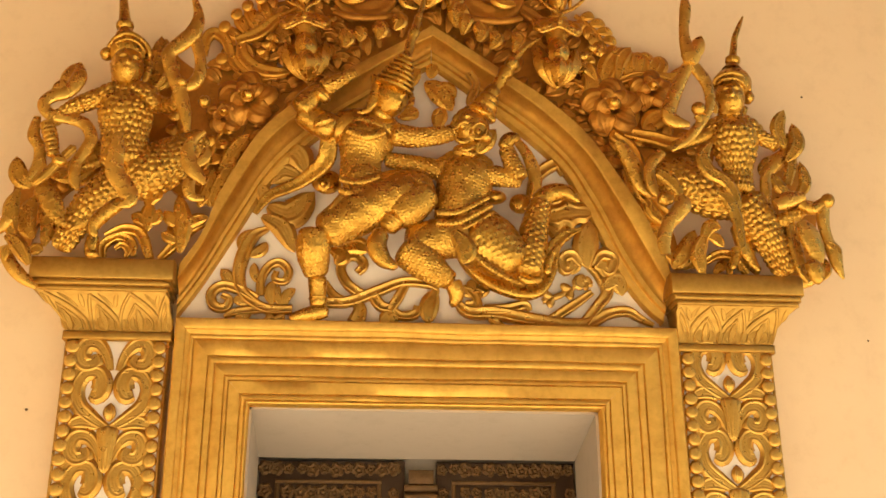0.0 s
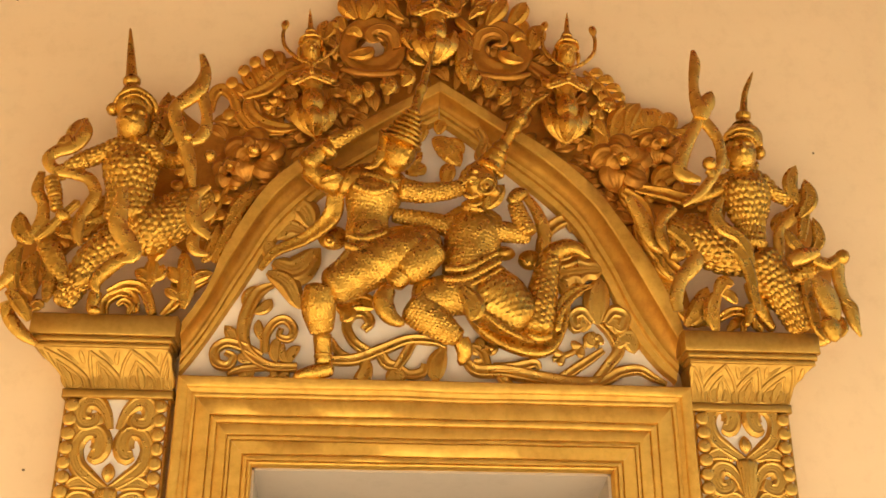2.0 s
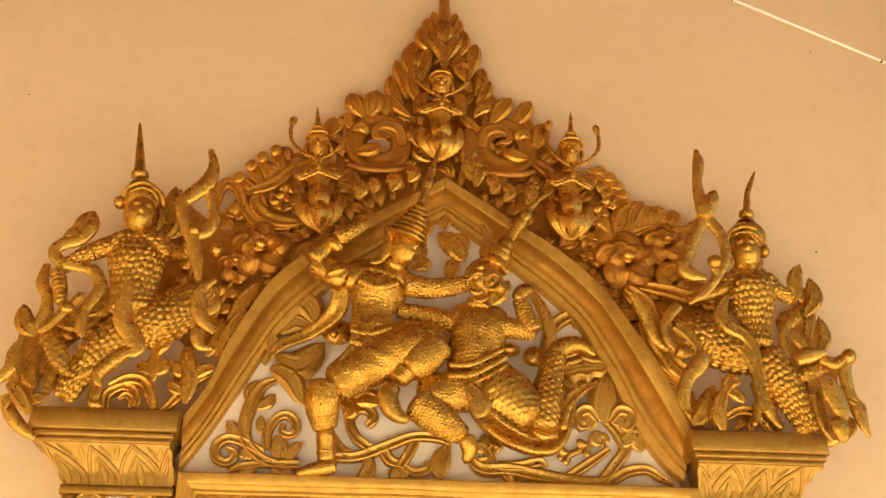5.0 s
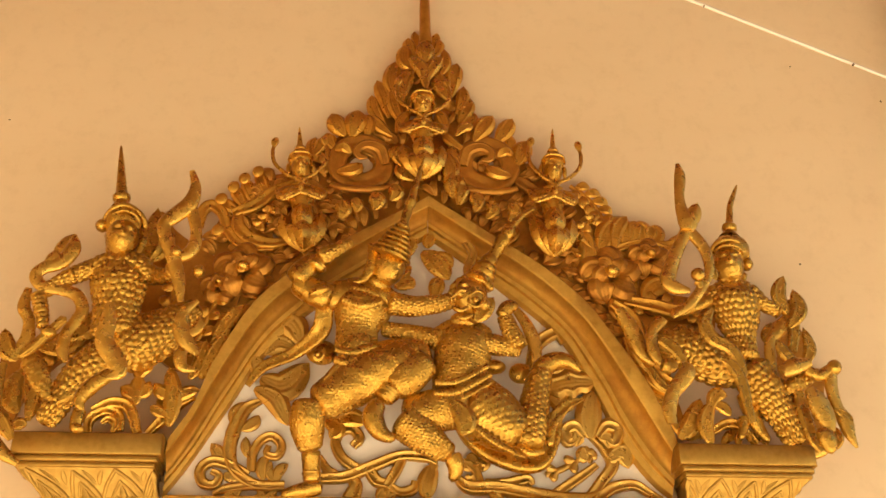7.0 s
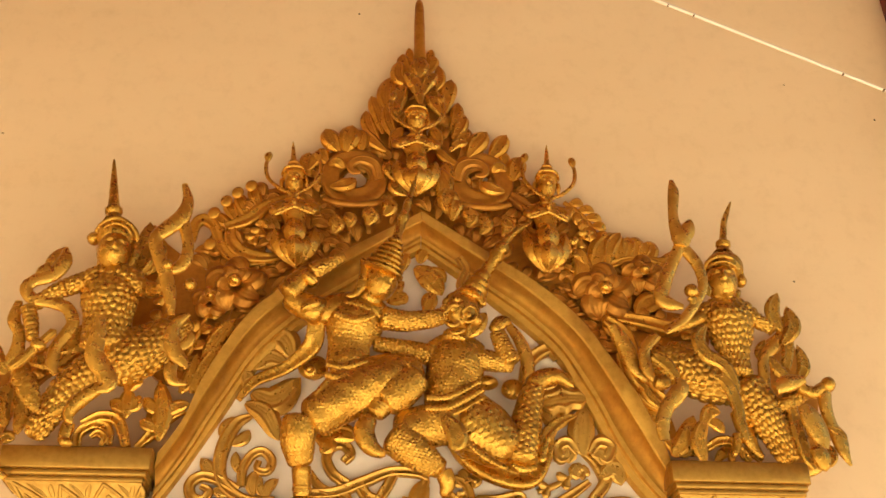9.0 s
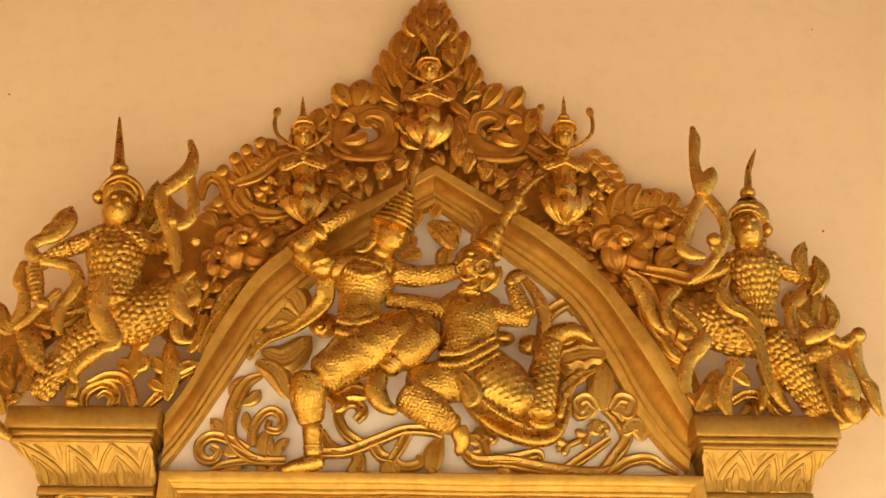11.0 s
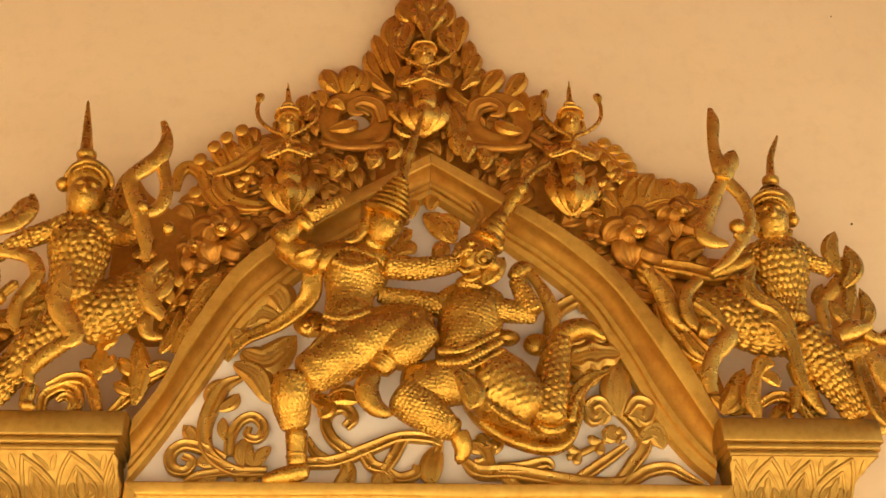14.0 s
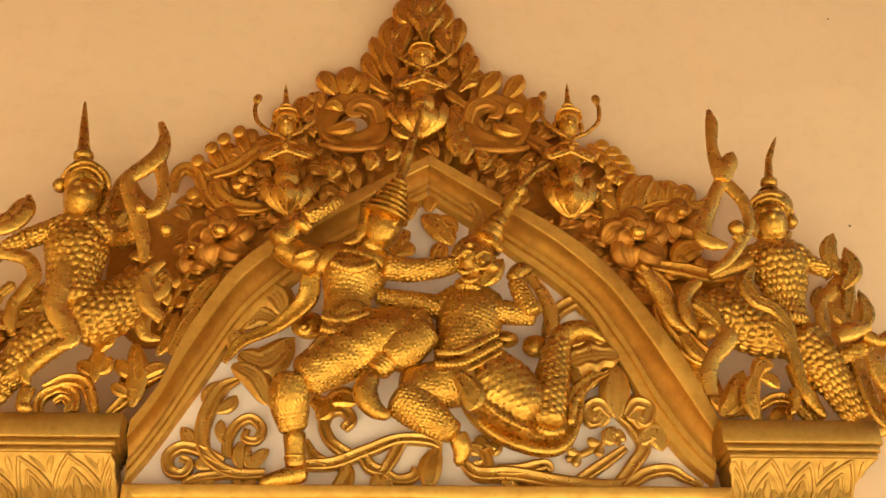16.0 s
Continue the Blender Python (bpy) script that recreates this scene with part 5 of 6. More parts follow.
for p in ([(0.199, -0.030, 3.189), (0.169, -0.030, 3.214), (0.133, -0.030, 3.202)], [(0.199, -0.030, 3.194), (0.195, -0.030, 3.241), (0.169, -0.030, 3.256)], [(0.209, -0.030, 3.189), (0.245, -0.030, 3.222), (0.251, -0.030, 3.254)]):
    frond(vine, p, 0.028)
stem(vine, [(0.276, -0.030, 3.103), (0.301, -0.030, 3.070), (0.343, -0.030, 3.049)], [0.0212, 0.0212, 0.0080])
stem(vine, [(0.541, -0.030, 3.078), (0.619, -0.030, 3.130), (0.693, -0.030, 3.180), (0.753, -0.030, 3.224)], [0.0212, 0.0239, 0.0212, 0.0159])
stem(vine, [(0.713, -0.030, 3.076), (0.768, -0.030, 3.146), (0.825, -0.030, 3.227), (0.800, -0.030, 3.311), (0.741, -0.030, 3.369)], [0.0265, 0.0265, 0.0292, 0.0318, 0.0239])
frond(vine, [(0.729, -0.050, 3.340), (0.730, -0.050, 3.449), (0.758, -0.050, 3.572)], 0.0549)
stem(vine, [(0.708, -0.050, 3.344), (0.664, -0.050, 3.397), (0.616, -0.050, 3.373), (0.629, -0.050, 3.320), (0.666, -0.050, 3.337)], [0.0153, 0.0281, 0.0281, 0.0256, 0.0128])
stem(vine, [(0.760, -0.050, 3.346), (0.805, -0.050, 3.400), (0.857, -0.050, 3.382), (0.837, -0.050, 3.322), (0.807, -0.050, 3.337)], [0.0154, 0.0282, 0.0282, 0.0256, 0.0128])
for p in ([(0.720, -0.050, 3.361), (0.660, -0.050, 3.396), (0.624, -0.050, 3.314)], [(0.709, -0.050, 3.355), (0.673, -0.050, 3.348), (0.660, -0.050, 3.299)], [(0.762, -0.050, 3.362), (0.828, -0.050, 3.408), (0.859, -0.050, 3.334)], [(0.766, -0.050, 3.346), (0.813, -0.050, 3.343), (0.809, -0.050, 3.294)]):
    frond(vine, p, 0.032)
frond(vine, [(0.803, -0.040, 3.241), (0.873, -0.040, 3.284), (0.893, -0.040, 3.205)], 0.045)
frond(vine, [(0.716, -0.040, 3.305), (0.691, -0.040, 3.264), (0.721, -0.040, 3.246)], 0.03)
stem(vine, [(0.480, -0.030, 3.659), (0.503, -0.030, 3.776), (0.546, -0.030, 3.836), (0.615, -0.030, 3.869), (0.642, -0.030, 3.811)], [0.0265, 0.0318, 0.0318, 0.0292, 0.0133])
frond(vine, [(0.545, -0.050, 3.569), (0.639, -0.050, 3.601), (0.777, -0.050, 3.612)], 0.075, 3)
frond(vine, [(0.537, -0.040, 3.657), (0.632, -0.040, 3.705), (0.725, -0.040, 3.680)], 0.05)
frond(vine, [(0.559, -0.040, 3.545), (0.610, -0.040, 3.505), (0.689, -0.040, 3.517)], 0.035)
part("flower", Carving().ball([(0.302, -0.050, 3.677)][0], (0.06, 0.04, 0.035), 0, 18).ball([(0.429, -0.050, 3.648)][0], (0.05, 0.03, 0.05), 0, 18, "flute", 0.2, 6), GOLD, vine)
# foliage round the crowns under the apex
for p, w in (([(-0.027, -0.050, 4.277), (0.046, -0.050, 4.220), (0.106, -0.050, 4.125)], 0.05), ([(-0.003, -0.050, 4.195), (0.071, -0.050, 4.241), (0.125, -0.050, 4.199)], 0.04), ([(-0.124, -0.050, 4.077), (-0.137, -0.050, 4.149), (-0.076, -0.050, 4.194)], 0.045), ([(-0.089, -0.050, 4.252), (-0.081, -0.050, 4.327), (-0.047, -0.050, 4.349)], 0.035), ([(-0.002, -0.050, 4.299), (0.011, -0.050, 4.351), (0.048, -0.050, 4.361)], 0.03), ([(-0.126, -0.050, 4.311), (-0.114, -0.050, 4.356), (-0.077, -0.050, 4.372)], 0.03), ([(-0.064, -0.050, 4.079), (-0.100, -0.050, 4.106), (-0.160, -0.050, 4.076)], 0.035), ([(0.032, -0.050, 4.024), (0.045, -0.050, 4.095), (0.070, -0.050, 4.139)], 0.035)):
    frond(vine, p, w, 0, GOLD)
stem(vine, [(0.180, -0.130, 4.293), (0.212, -0.130, 4.229), (0.185, -0.130, 4.147), (0.199, -0.130, 4.113)], [0.0188, 0.0212, 0.0212, 0.0188])
for p, w in (([(-0.406, -0.060, 3.388), (-0.341, -0.060, 3.412), (-0.274, -0.060, 3.389)], 0.04), ([(-0.473, -0.060, 3.411), (-0.405, -0.060, 3.364), (-0.436, -0.060, 3.316)], 0.035), ([(-0.298, -0.050, 3.442), (-0.252, -0.050, 3.394), (-0.263, -0.050, 3.358)], 0.03)):
    frond(vine, p, w, 0, GOLD)


# ---- the crest over the arch ----
crest = thing("crest_carving", "pierced gold and red-brown crest of leaves, scrolls and medallions", "carving")


def rosette(c, r, n=5):
    """A full-blown flower: broad turned petals round a curled heart."""
    heart = part("flower", Carving().ball((c[0], c[1] - 0.055, c[2]), (r * 0.26, 0.035, r * 0.2), 20, 18), GOLD, crest, "full-blown gold flower")
    for k in range(n + 3):
        outer = k < n
        a = 2 * math.pi * k / n + (0.4 if outer else 0.95)
        q = r if outer else r * 0.62
        d, e = (math.cos(a), math.sin(a)), (math.cos(a + 0.35), math.sin(a + 0.35))
        y = c[1] - (0.0 if outer else 0.028)
        frond(heart, [(c[0] + d[0] * q * 0.1, y, c[2] + d[1] * q * 0.1), (c[0] + d[0] * q * 0.6, y - 0.03, c[2] + d[1] * q * 0.6), (c[0] + e[0] * q, y + 0.005, c[2] + e[1] * q)], q * 0.46, 0, HOLLOW, 0.5, "petal")
    part("flower_heart", Carving().sweep(spiral((c[0], c[1] - 0.055, c[2]), r * 0.34, 1.2, 20), r * 0.07, 0.9), GOLD_CREST, heart)


def medallion(at, side):
    """A flat red-brown ring with a curl in its opening, on a two-step ledge; at: its centre."""
    def to(a, b, y=0.0):
        return (at[0] + side * a, at[1] + y, at[2] + b)
    ring = [to(0.122 * math.cos(t), 0.120 * math.sin(t)) for t in np.linspace(0.3, 2 * math.pi + 0.3, 19)]
    ring = part("medallion", Carving().sweep(ring, [0.048, 0.052, 0.046, 0.052, 0.054, 0.048], 0.34, "strip"), HOLLOW, crest, "flat red-brown ring holding a curl and leaves")
    part("curl", Carving().sweep([to(0.125, -0.02, -0.02), to(0.10, 0.06, -0.035), to(0.03, 0.085, -0.04), to(-0.02, 0.05, -0.045), to(-0.012, 0.005, -0.045), to(0.03, 0.0, -0.045)], [0.026, 0.032, 0.028, 0.022, 0.018, 0.008], 0.55, "leaf"), HOLLOW, ring)
    frond(ring, [to(-0.12, -0.075, -0.02), to(-0.04, -0.07, -0.04), to(0.005, -0.02, -0.02)], 0.034, 0, GOLD_CREST, 0.5)
    frond(ring, [to(-0.135, 0.05, -0.03), to(-0.09, 0.06, -0.045), to(-0.055, 0.03, -0.03)], 0.026, 0, GOLD_CREST, 0.5)
    part("ledge", Carving().sweep([to(-0.15, -0.15, -0.02), to(-0.08, -0.178, -0.035), to(0, -0.184, -0.035), to(0.08, -0.178, -0.035), to(0.15, -0.15, -0.02)], [0.010, 0.014, 0.014, 0.014, 0.010], 0.8, "blade"), HOLLOW, ring)


medallion([(-0.334, -0.070, 4.778)][0], 1)
medallion([(0.305, -0.070, 4.791)][0], -1)


def feather(root, spine, reach, width, n, mat, depth=0.0, sides=(-1, 1), lean=0.75):
    """A flat lobed leaf: round ribbed lobes in pairs along a raised midrib."""
    c = Carving()
    s = resample(spline(spine, 10), 0.004)[0]
    c.sweep(spine, [width * 0.40, width * 0.45, width * 0.34, width * 0.18], 0.8, "blade")
    for k in range(n):
        u = 0.10 + 0.85 * k / (n - 1)
        i = min(len(s) - 2, int(u * (len(s) - 1)))
        t = s[i + 1] - s[i]
        t /= np.linalg.norm(t) + 1e-9
        grow = reach * (0.62 + 0.38 * math.sin(math.pi * min(1.0, u + 0.15)))
        for side in sides:
            d = t * lean + np.array((-t[2], 0, t[0])) * side
            d /= np.linalg.norm(d)
            e = d + t * 0.5
            e /= np.linalg.norm(e)
            a = s[i]
            c.leaf([a, a + d * grow * 0.55 + np.array((0, -0.014 - depth, 0)), a + d * grow * 0.55 + e * grow * 0.45], width, 0.34, 0, 0.008, blunt=1.25)
    tip = s[-1] - s[-8]
    tip /= np.linalg.norm(tip)
    c.leaf([s[-4], s[-1] + tip * reach * 0.3 + np.array((0, -0.012, 0)), s[-1] + tip * reach * 0.75], width, 0.34, 0, 0.008, blunt=1.25)
    return part("lobed_leaf", c, mat, root)


for p, w in (
        # the cone of leaves under the needle and round the top figure, from the tip down
        ([(-0.046, -0.060, 5.534), (-0.058, -0.060, 5.597), (-0.065, -0.060, 5.666)], 0.0218), ([(0.035, -0.060, 5.555), (0.050, -0.060, 5.613), (0.060, -0.060, 5.662)], 0.0218),
        ([(-0.053, -0.080, 5.453), (-0.090, -0.080, 5.521), (-0.100, -0.080, 5.601)], 0.0339), ([(0.039, -0.080, 5.475), (0.064, -0.080, 5.540), (0.073, -0.080, 5.597)], 0.0278),
        ([(-0.071, -0.090, 5.373), (-0.120, -0.090, 5.432), (-0.115, -0.090, 5.543)], 0.0398), ([(-0.010, -0.120, 5.406), (-0.010, -0.120, 5.469), (-0.010, -0.120, 5.548)], 0.0458),
        ([(-0.007, -0.130, 5.222), (-0.025, -0.130, 5.343), (-0.092, -0.130, 5.431)], 0.0362), ([(0.005, -0.130, 5.283), (0.032, -0.130, 5.369), (0.078, -0.130, 5.435)], 0.0332), ([(0.080, -0.090, 5.352), (0.102, -0.090, 5.423), (0.094, -0.090, 5.525)], 0.0276),
        ([(-0.157, -0.070, 5.177), (-0.189, -0.070, 5.304), (-0.159, -0.070, 5.446)], 0.0426), ([(-0.129, -0.100, 5.156), (-0.124, -0.100, 5.261), (-0.084, -0.100, 5.379)], 0.0392), ([(0.120, -0.100, 5.164), (0.067, -0.100, 5.266), (0.061, -0.100, 5.361)], 0.0392), ([(0.129, -0.070, 5.218), (0.143, -0.070, 5.341), (0.165, -0.070, 5.448)], 0.0428),
        ([(-0.196, -0.060, 5.071), (-0.223, -0.060, 5.204), (-0.264, -0.060, 5.315)], 0.0391), ([(-0.219, -0.050, 5.034), (-0.268, -0.050, 5.119), (-0.291, -0.050, 5.222)], 0.0358), ([(-0.120, -0.080, 5.010), (-0.163, -0.080, 5.110), (-0.194, -0.080, 5.235)], 0.0328), ([(0.159, -0.060, 5.115), (0.190, -0.060, 5.199), (0.198, -0.060, 5.299)], 0.0332),
        ([(0.170, -0.060, 5.056), (0.207, -0.060, 5.133), (0.236, -0.060, 5.217)], 0.0360), ([(0.158, -0.060, 5.012), (0.206, -0.060, 5.055), (0.260, -0.060, 5.099)], 0.0297), ([(-0.177, -0.060, 4.956), (-0.248, -0.060, 5.017), (-0.303, -0.060, 5.087)], 0.0324), ([(0.146, -0.110, 4.938), (0.188, -0.110, 4.991), (0.241, -0.110, 5.001)], 0.0263),
        ([(-0.161, -0.090, 4.957), (-0.133, -0.090, 5.038), (-0.089, -0.090, 5.092)], 0.0265), ([(0.102, -0.090, 4.972), (0.085, -0.090, 5.051), (0.049, -0.090, 5.107)], 0.0266), ([(0.218, -0.080, 4.850), (0.131, -0.080, 4.916), (0.079, -0.080, 4.978)], 0.0263),
        # fans of leaves on the medallions
        ([(-0.419, -0.080, 4.928), (-0.457, -0.080, 4.990), (-0.495, -0.080, 5.068)], 0.0467), ([(-0.385, -0.090, 4.922), (-0.370, -0.090, 5.002), (-0.356, -0.090, 5.090)], 0.0527), ([(-0.305, -0.070, 4.949), (-0.307, -0.070, 5.014), (-0.326, -0.070, 5.078)], 0.0411), ([(-0.468, -0.060, 4.861), (-0.499, -0.060, 4.909), (-0.513, -0.060, 4.958)], 0.0348),
        ([(0.243, -0.080, 4.929), (0.286, -0.080, 5.011), (0.348, -0.080, 5.096)], 0.0474), ([(0.356, -0.070, 4.929), (0.405, -0.070, 5.004), (0.451, -0.070, 5.091)], 0.0416), ([(0.426, -0.060, 4.875), (0.437, -0.060, 4.933), (0.430, -0.060, 4.991)], 0.0265),
        ([(0.464, -0.080, 4.792), (0.487, -0.080, 4.864), (0.520, -0.080, 4.945)], 0.0469), ([(-0.561, -0.060, 4.786), (-0.576, -0.060, 4.855), (-0.569, -0.060, 4.927)], 0.0376), ([(-0.571, -0.070, 4.813), (-0.543, -0.070, 4.871), (-0.528, -0.070, 4.922)], 0.0289),
        # leaves between the medallions and the lotus
        ([(-0.130, -0.110, 4.740), (-0.159, -0.110, 4.808), (-0.160, -0.110, 4.864)], 0.0344), ([(-0.072, -0.100, 4.664), (-0.123, -0.100, 4.696), (-0.152, -0.100, 4.753)], 0.0313), ([(0.096, -0.120, 4.609), (0.114, -0.120, 4.712), (0.081, -0.120, 4.828)], 0.0458), ([(0.156, -0.100, 4.728), (0.128, -0.100, 4.809), (0.129, -0.100, 4.880)], 0.0375), ([(0.129, -0.120, 4.550), (0.130, -0.120, 4.638), (0.154, -0.120, 4.697)], 0.0510), ([(0.150, -0.130, 4.505), (0.168, -0.130, 4.586), (0.186, -0.130, 4.624)], 0.0337),
        # leaves curling off the arch
        ([(-0.426, -0.120, 4.412), (-0.412, -0.120, 4.465), (-0.442, -0.120, 4.515)], 0.0386), ([(-0.351, -0.120, 4.448), (-0.347, -0.120, 4.494), (-0.371, -0.120, 4.532)], 0.0304), ([(-0.264, -0.120, 4.465), (-0.249, -0.120, 4.518), (-0.272, -0.120, 4.570)], 0.0389), ([(-0.183, -0.120, 4.522), (-0.156, -0.120, 4.569), (-0.179, -0.120, 4.622)], 0.0364), ([(0.229, -0.120, 4.476), (0.247, -0.120, 4.536), (0.214, -0.120, 4.588)], 0.0337), ([(0.289, -0.120, 4.439), (0.324, -0.120, 4.494), (0.292, -0.120, 4.538)], 0.0307), ([(0.400, -0.120, 4.425), (0.431, -0.120, 4.486), (0.399, -0.120, 4.530)], 0.0336),
        # the ends of the shoulders
        ([(0.925, -0.070, 4.317), (0.947, -0.070, 4.429), (1.006, -0.070, 4.511)], 0.0369), ([(1.034, -0.060, 4.353), (1.035, -0.060, 4.425), (1.047, -0.060, 4.492)], 0.0455), ([(1.108, -0.060, 4.357), (1.114, -0.060, 4.409), (1.142, -0.060, 4.460)], 0.0397), ([(0.823, -0.070, 4.312), (0.799, -0.070, 4.360), (0.780, -0.070, 4.408)], 0.0280)):
    part("leaf", Carving().leaf(p, w, 0.62, 0, 0.009, blunt=1.45), GOLD_CREST if p[0][1] > -0.095 else GOLD, crest)
for p, r in (([(0.985, -0.060, 4.325), (1.084, -0.060, 4.349), (1.199, -0.060, 4.348), (1.291, -0.060, 4.397)], [0.0226, 0.0311, 0.0311, 0.0141]), ([(0.910, -0.050, 4.413), (0.891, -0.050, 4.327), (0.925, -0.050, 4.258)], [0.0139, 0.0222, 0.0139]), ([(0.825, -0.060, 4.302), (0.767, -0.060, 4.290), (0.713, -0.060, 4.313)], [0.0139, 0.0222, 0.0111]), ([(-0.673, -0.050, 4.418), (-0.644, -0.050, 4.485), (-0.570, -0.050, 4.528)], [0.0167, 0.0223, 0.0139]),
             ([(-1.100, -0.060, 4.367), (-1.094, -0.060, 4.463), (-1.055, -0.060, 4.498), (-1.001, -0.060, 4.455), (-0.959, -0.060, 4.348), (-0.877, -0.060, 4.269), (-0.743, -0.060, 4.269)], [0.0162, 0.0270, 0.0297, 0.0270, 0.0243, 0.0243, 0.0135]), ([(-0.917, -0.060, 4.485), (-0.919, -0.060, 4.388), (-0.854, -0.060, 4.314), (-0.755, -0.060, 4.293), (-0.665, -0.060, 4.310)], [0.0163, 0.0326, 0.0353, 0.0299, 0.0136]), ([(-0.953, -0.060, 4.457), (-0.843, -0.060, 4.508), (-0.767, -0.060, 4.585), (-0.660, -0.060, 4.651)], [0.0225, 0.0337, 0.0309, 0.0169]),
             ([(0.529, -0.050, 4.541), (0.569, -0.050, 4.493), (0.626, -0.050, 4.479)], [0.0169, 0.0226, 0.0141]), ([(0.456, -0.050, 4.725), (0.521, -0.050, 4.677), (0.592, -0.050, 4.639)], [0.0258, 0.0344, 0.0172])):
    stem(crest, p, r, 0.6, HOLLOW if p[0][1] > -0.055 else GOLD_CREST, "scroll")
for p in [(-0.955, -0.090, 4.589), (-0.905, -0.090, 4.641), (-0.842, -0.090, 4.685), (-1.008, -0.090, 4.517), (-1.009, -0.090, 4.340)]:
    part("knob", Carving().ball(p, (0.029, 0.014, 0.034), 20, 16), GOLD_CREST, crest)
for p in ([(-0.885, -0.050, 4.480), (-0.931, -0.050, 4.563), (-0.958, -0.050, 4.615)], [(-0.844, -0.050, 4.514), (-0.884, -0.050, 4.599), (-0.907, -0.050, 4.665)], [(-0.788, -0.050, 4.570), (-0.822, -0.050, 4.649), (-0.844, -0.050, 4.709)], [(-0.923, -0.050, 4.478), (-0.974, -0.050, 4.502), (-1.011, -0.050, 4.539)], [(-0.816, -0.050, 4.503), (-0.870, -0.050, 4.500), (-0.911, -0.050, 4.524)], [(-0.766, -0.050, 4.571), (-0.807, -0.050, 4.563), (-0.849, -0.050, 4.574)]):
    part("leaf", Carving().leaf(p, 0.0307, 0.45, 0, 0.010, blunt=1.5), GOLD_CREST, crest)
feather(crest, [(0.735, -0.050, 4.694), (0.817, -0.050, 4.623), (0.874, -0.050, 4.537), (0.901, -0.050, 4.439)], 0.0904, 0.0240, 6, GOLD_CREST)
feather(crest, [(0.736, -0.070, 4.357), (0.763, -0.070, 4.407), (0.788, -0.070, 4.448), (0.820, -0.070, 4.482)], 0.0508, 0.0226, 3, GOLD)
feather(crest, [(-0.831, -0.070, 4.366), (-0.801, -0.070, 4.400), (-0.782, -0.070, 4.439), (-0.774, -0.070, 4.472)], 0.0468, 0.0220, 3, GOLD_CREST)
feather(crest, [(0.595, -0.040, 4.418), (0.556, -0.040, 4.482), (0.516, -0.040, 4.530), (0.460, -0.040, 4.561)], 0.0569, 0.0227, 4, HOLLOW)
feather(crest, [(-0.514, -0.040, 4.514), (-0.475, -0.040, 4.582), (-0.465, -0.040, 4.667), (-0.492, -0.040, 4.752)], 0.0457, 0.0228, 4, HOLLOW)
rosette([(-0.872, -0.060, 4.134)][0], 0.135)
rosette([(0.891, -0.060, 4.167)][0], 0.145)
rosette([(1.093, -0.060, 4.271)][0], 0.10)
rosette([(-0.977, -0.050, 4.045)][0], 0.085)
for p, w in (([(0.855, -0.060, 4.312), (0.905, -0.060, 4.421), (0.986, -0.060, 4.514)], 0.055), ([(0.985, -0.060, 4.351), (0.997, -0.060, 4.433), (0.967, -0.060, 4.484)], 0.050), ([(1.066, -0.060, 4.356), (1.078, -0.060, 4.437), (1.035, -0.060, 4.474)], 0.045), ([(1.128, -0.060, 4.349), (1.151, -0.060, 4.422), (1.114, -0.060, 4.459)], 0.04), ([(1.172, -0.050, 4.335), (1.247, -0.050, 4.371), (1.296, -0.050, 4.429)], 0.035), ([(0.933, -0.060, 4.020), (0.968, -0.060, 4.114), (1.027, -0.060, 4.163)], 0.05), ([(1.046, -0.060, 4.056), (1.108, -0.060, 4.121), (1.194, -0.060, 4.141)], 0.05), ([(0.909, -0.060, 4.080), (0.917, -0.060, 3.989), (0.954, -0.060, 3.931)], 0.04), ([(1.156, -0.050, 4.160), (1.193, -0.050, 4.256), (1.171, -0.050, 4.319)], 0.04), ([(0.761, -0.060, 4.387), (0.798, -0.060, 4.309), (0.779, -0.060, 4.213)], 0.05)):
    frond(crest, p, w, 0, GOLD_CREST, 0.5)
for p, r in (([(0.920, -0.060, 4.316), (1.028, -0.060, 4.354), (1.142, -0.060, 4.344), (1.239, -0.060, 4.317)], [0.0186, 0.0239, 0.0239, 0.0159]), ([(0.945, -0.070, 4.031), (1.081, -0.070, 4.007), (1.217, -0.070, 3.984), (1.353, -0.070, 4.082)], [0.0265, 0.0371, 0.0371, 0.0212]), ([(1.000, -0.060, 4.171), (1.043, -0.060, 4.290), (1.113, -0.060, 4.349), (1.187, -0.060, 4.308), (1.189, -0.060, 4.206), (1.111, -0.060, 4.158)], [0.0159, 0.0212, 0.0239, 0.0239, 0.0212, 0.0133]), ([(0.886, -0.080, 4.008), (0.975, -0.080, 3.922), (1.010, -0.080, 3.747), (1.073, -0.080, 3.635), (1.162, -0.080, 3.582)], [0.0265, 0.0371, 0.0371, 0.0371, 0.0212]), ([(1.028, -0.080, 3.895), (1.059, -0.080, 3.778), (1.106, -0.080, 3.708)], [0.0212, 0.0292, 0.0212])):
    stem(crest, p, r, 0.8, GOLD_CREST, "scroll")
# needle of the finial
part("finial_needle", Carving().turned([(-0.007, -0.080, 5.559)][0], [(-0.011, -0.080, 6.009)][0], [(0, 0.038), (0.1, 0.035), (0.2, 0.031), (0.55, 0.029), (0.82, 0.026), (0.93, 0.021), (0.98, 0.013), (1.0, 0.004)], 16), HOLLOW, crest)

# a dense undergrowth of small leaves behind the larger ones
rnd = random.Random(11)
under = Carving()
edge_l = spline([(-1.111, 0.000, 4.267), (-0.982, 0.000, 4.598), (-0.826, 0.000, 4.742), (-0.701, 0.000, 4.783), (-0.511, 0.000, 4.972), (-0.311, 0.000, 5.131), (-0.166, 0.000, 5.369), (-0.020, 0.000, 5.618)], 10)
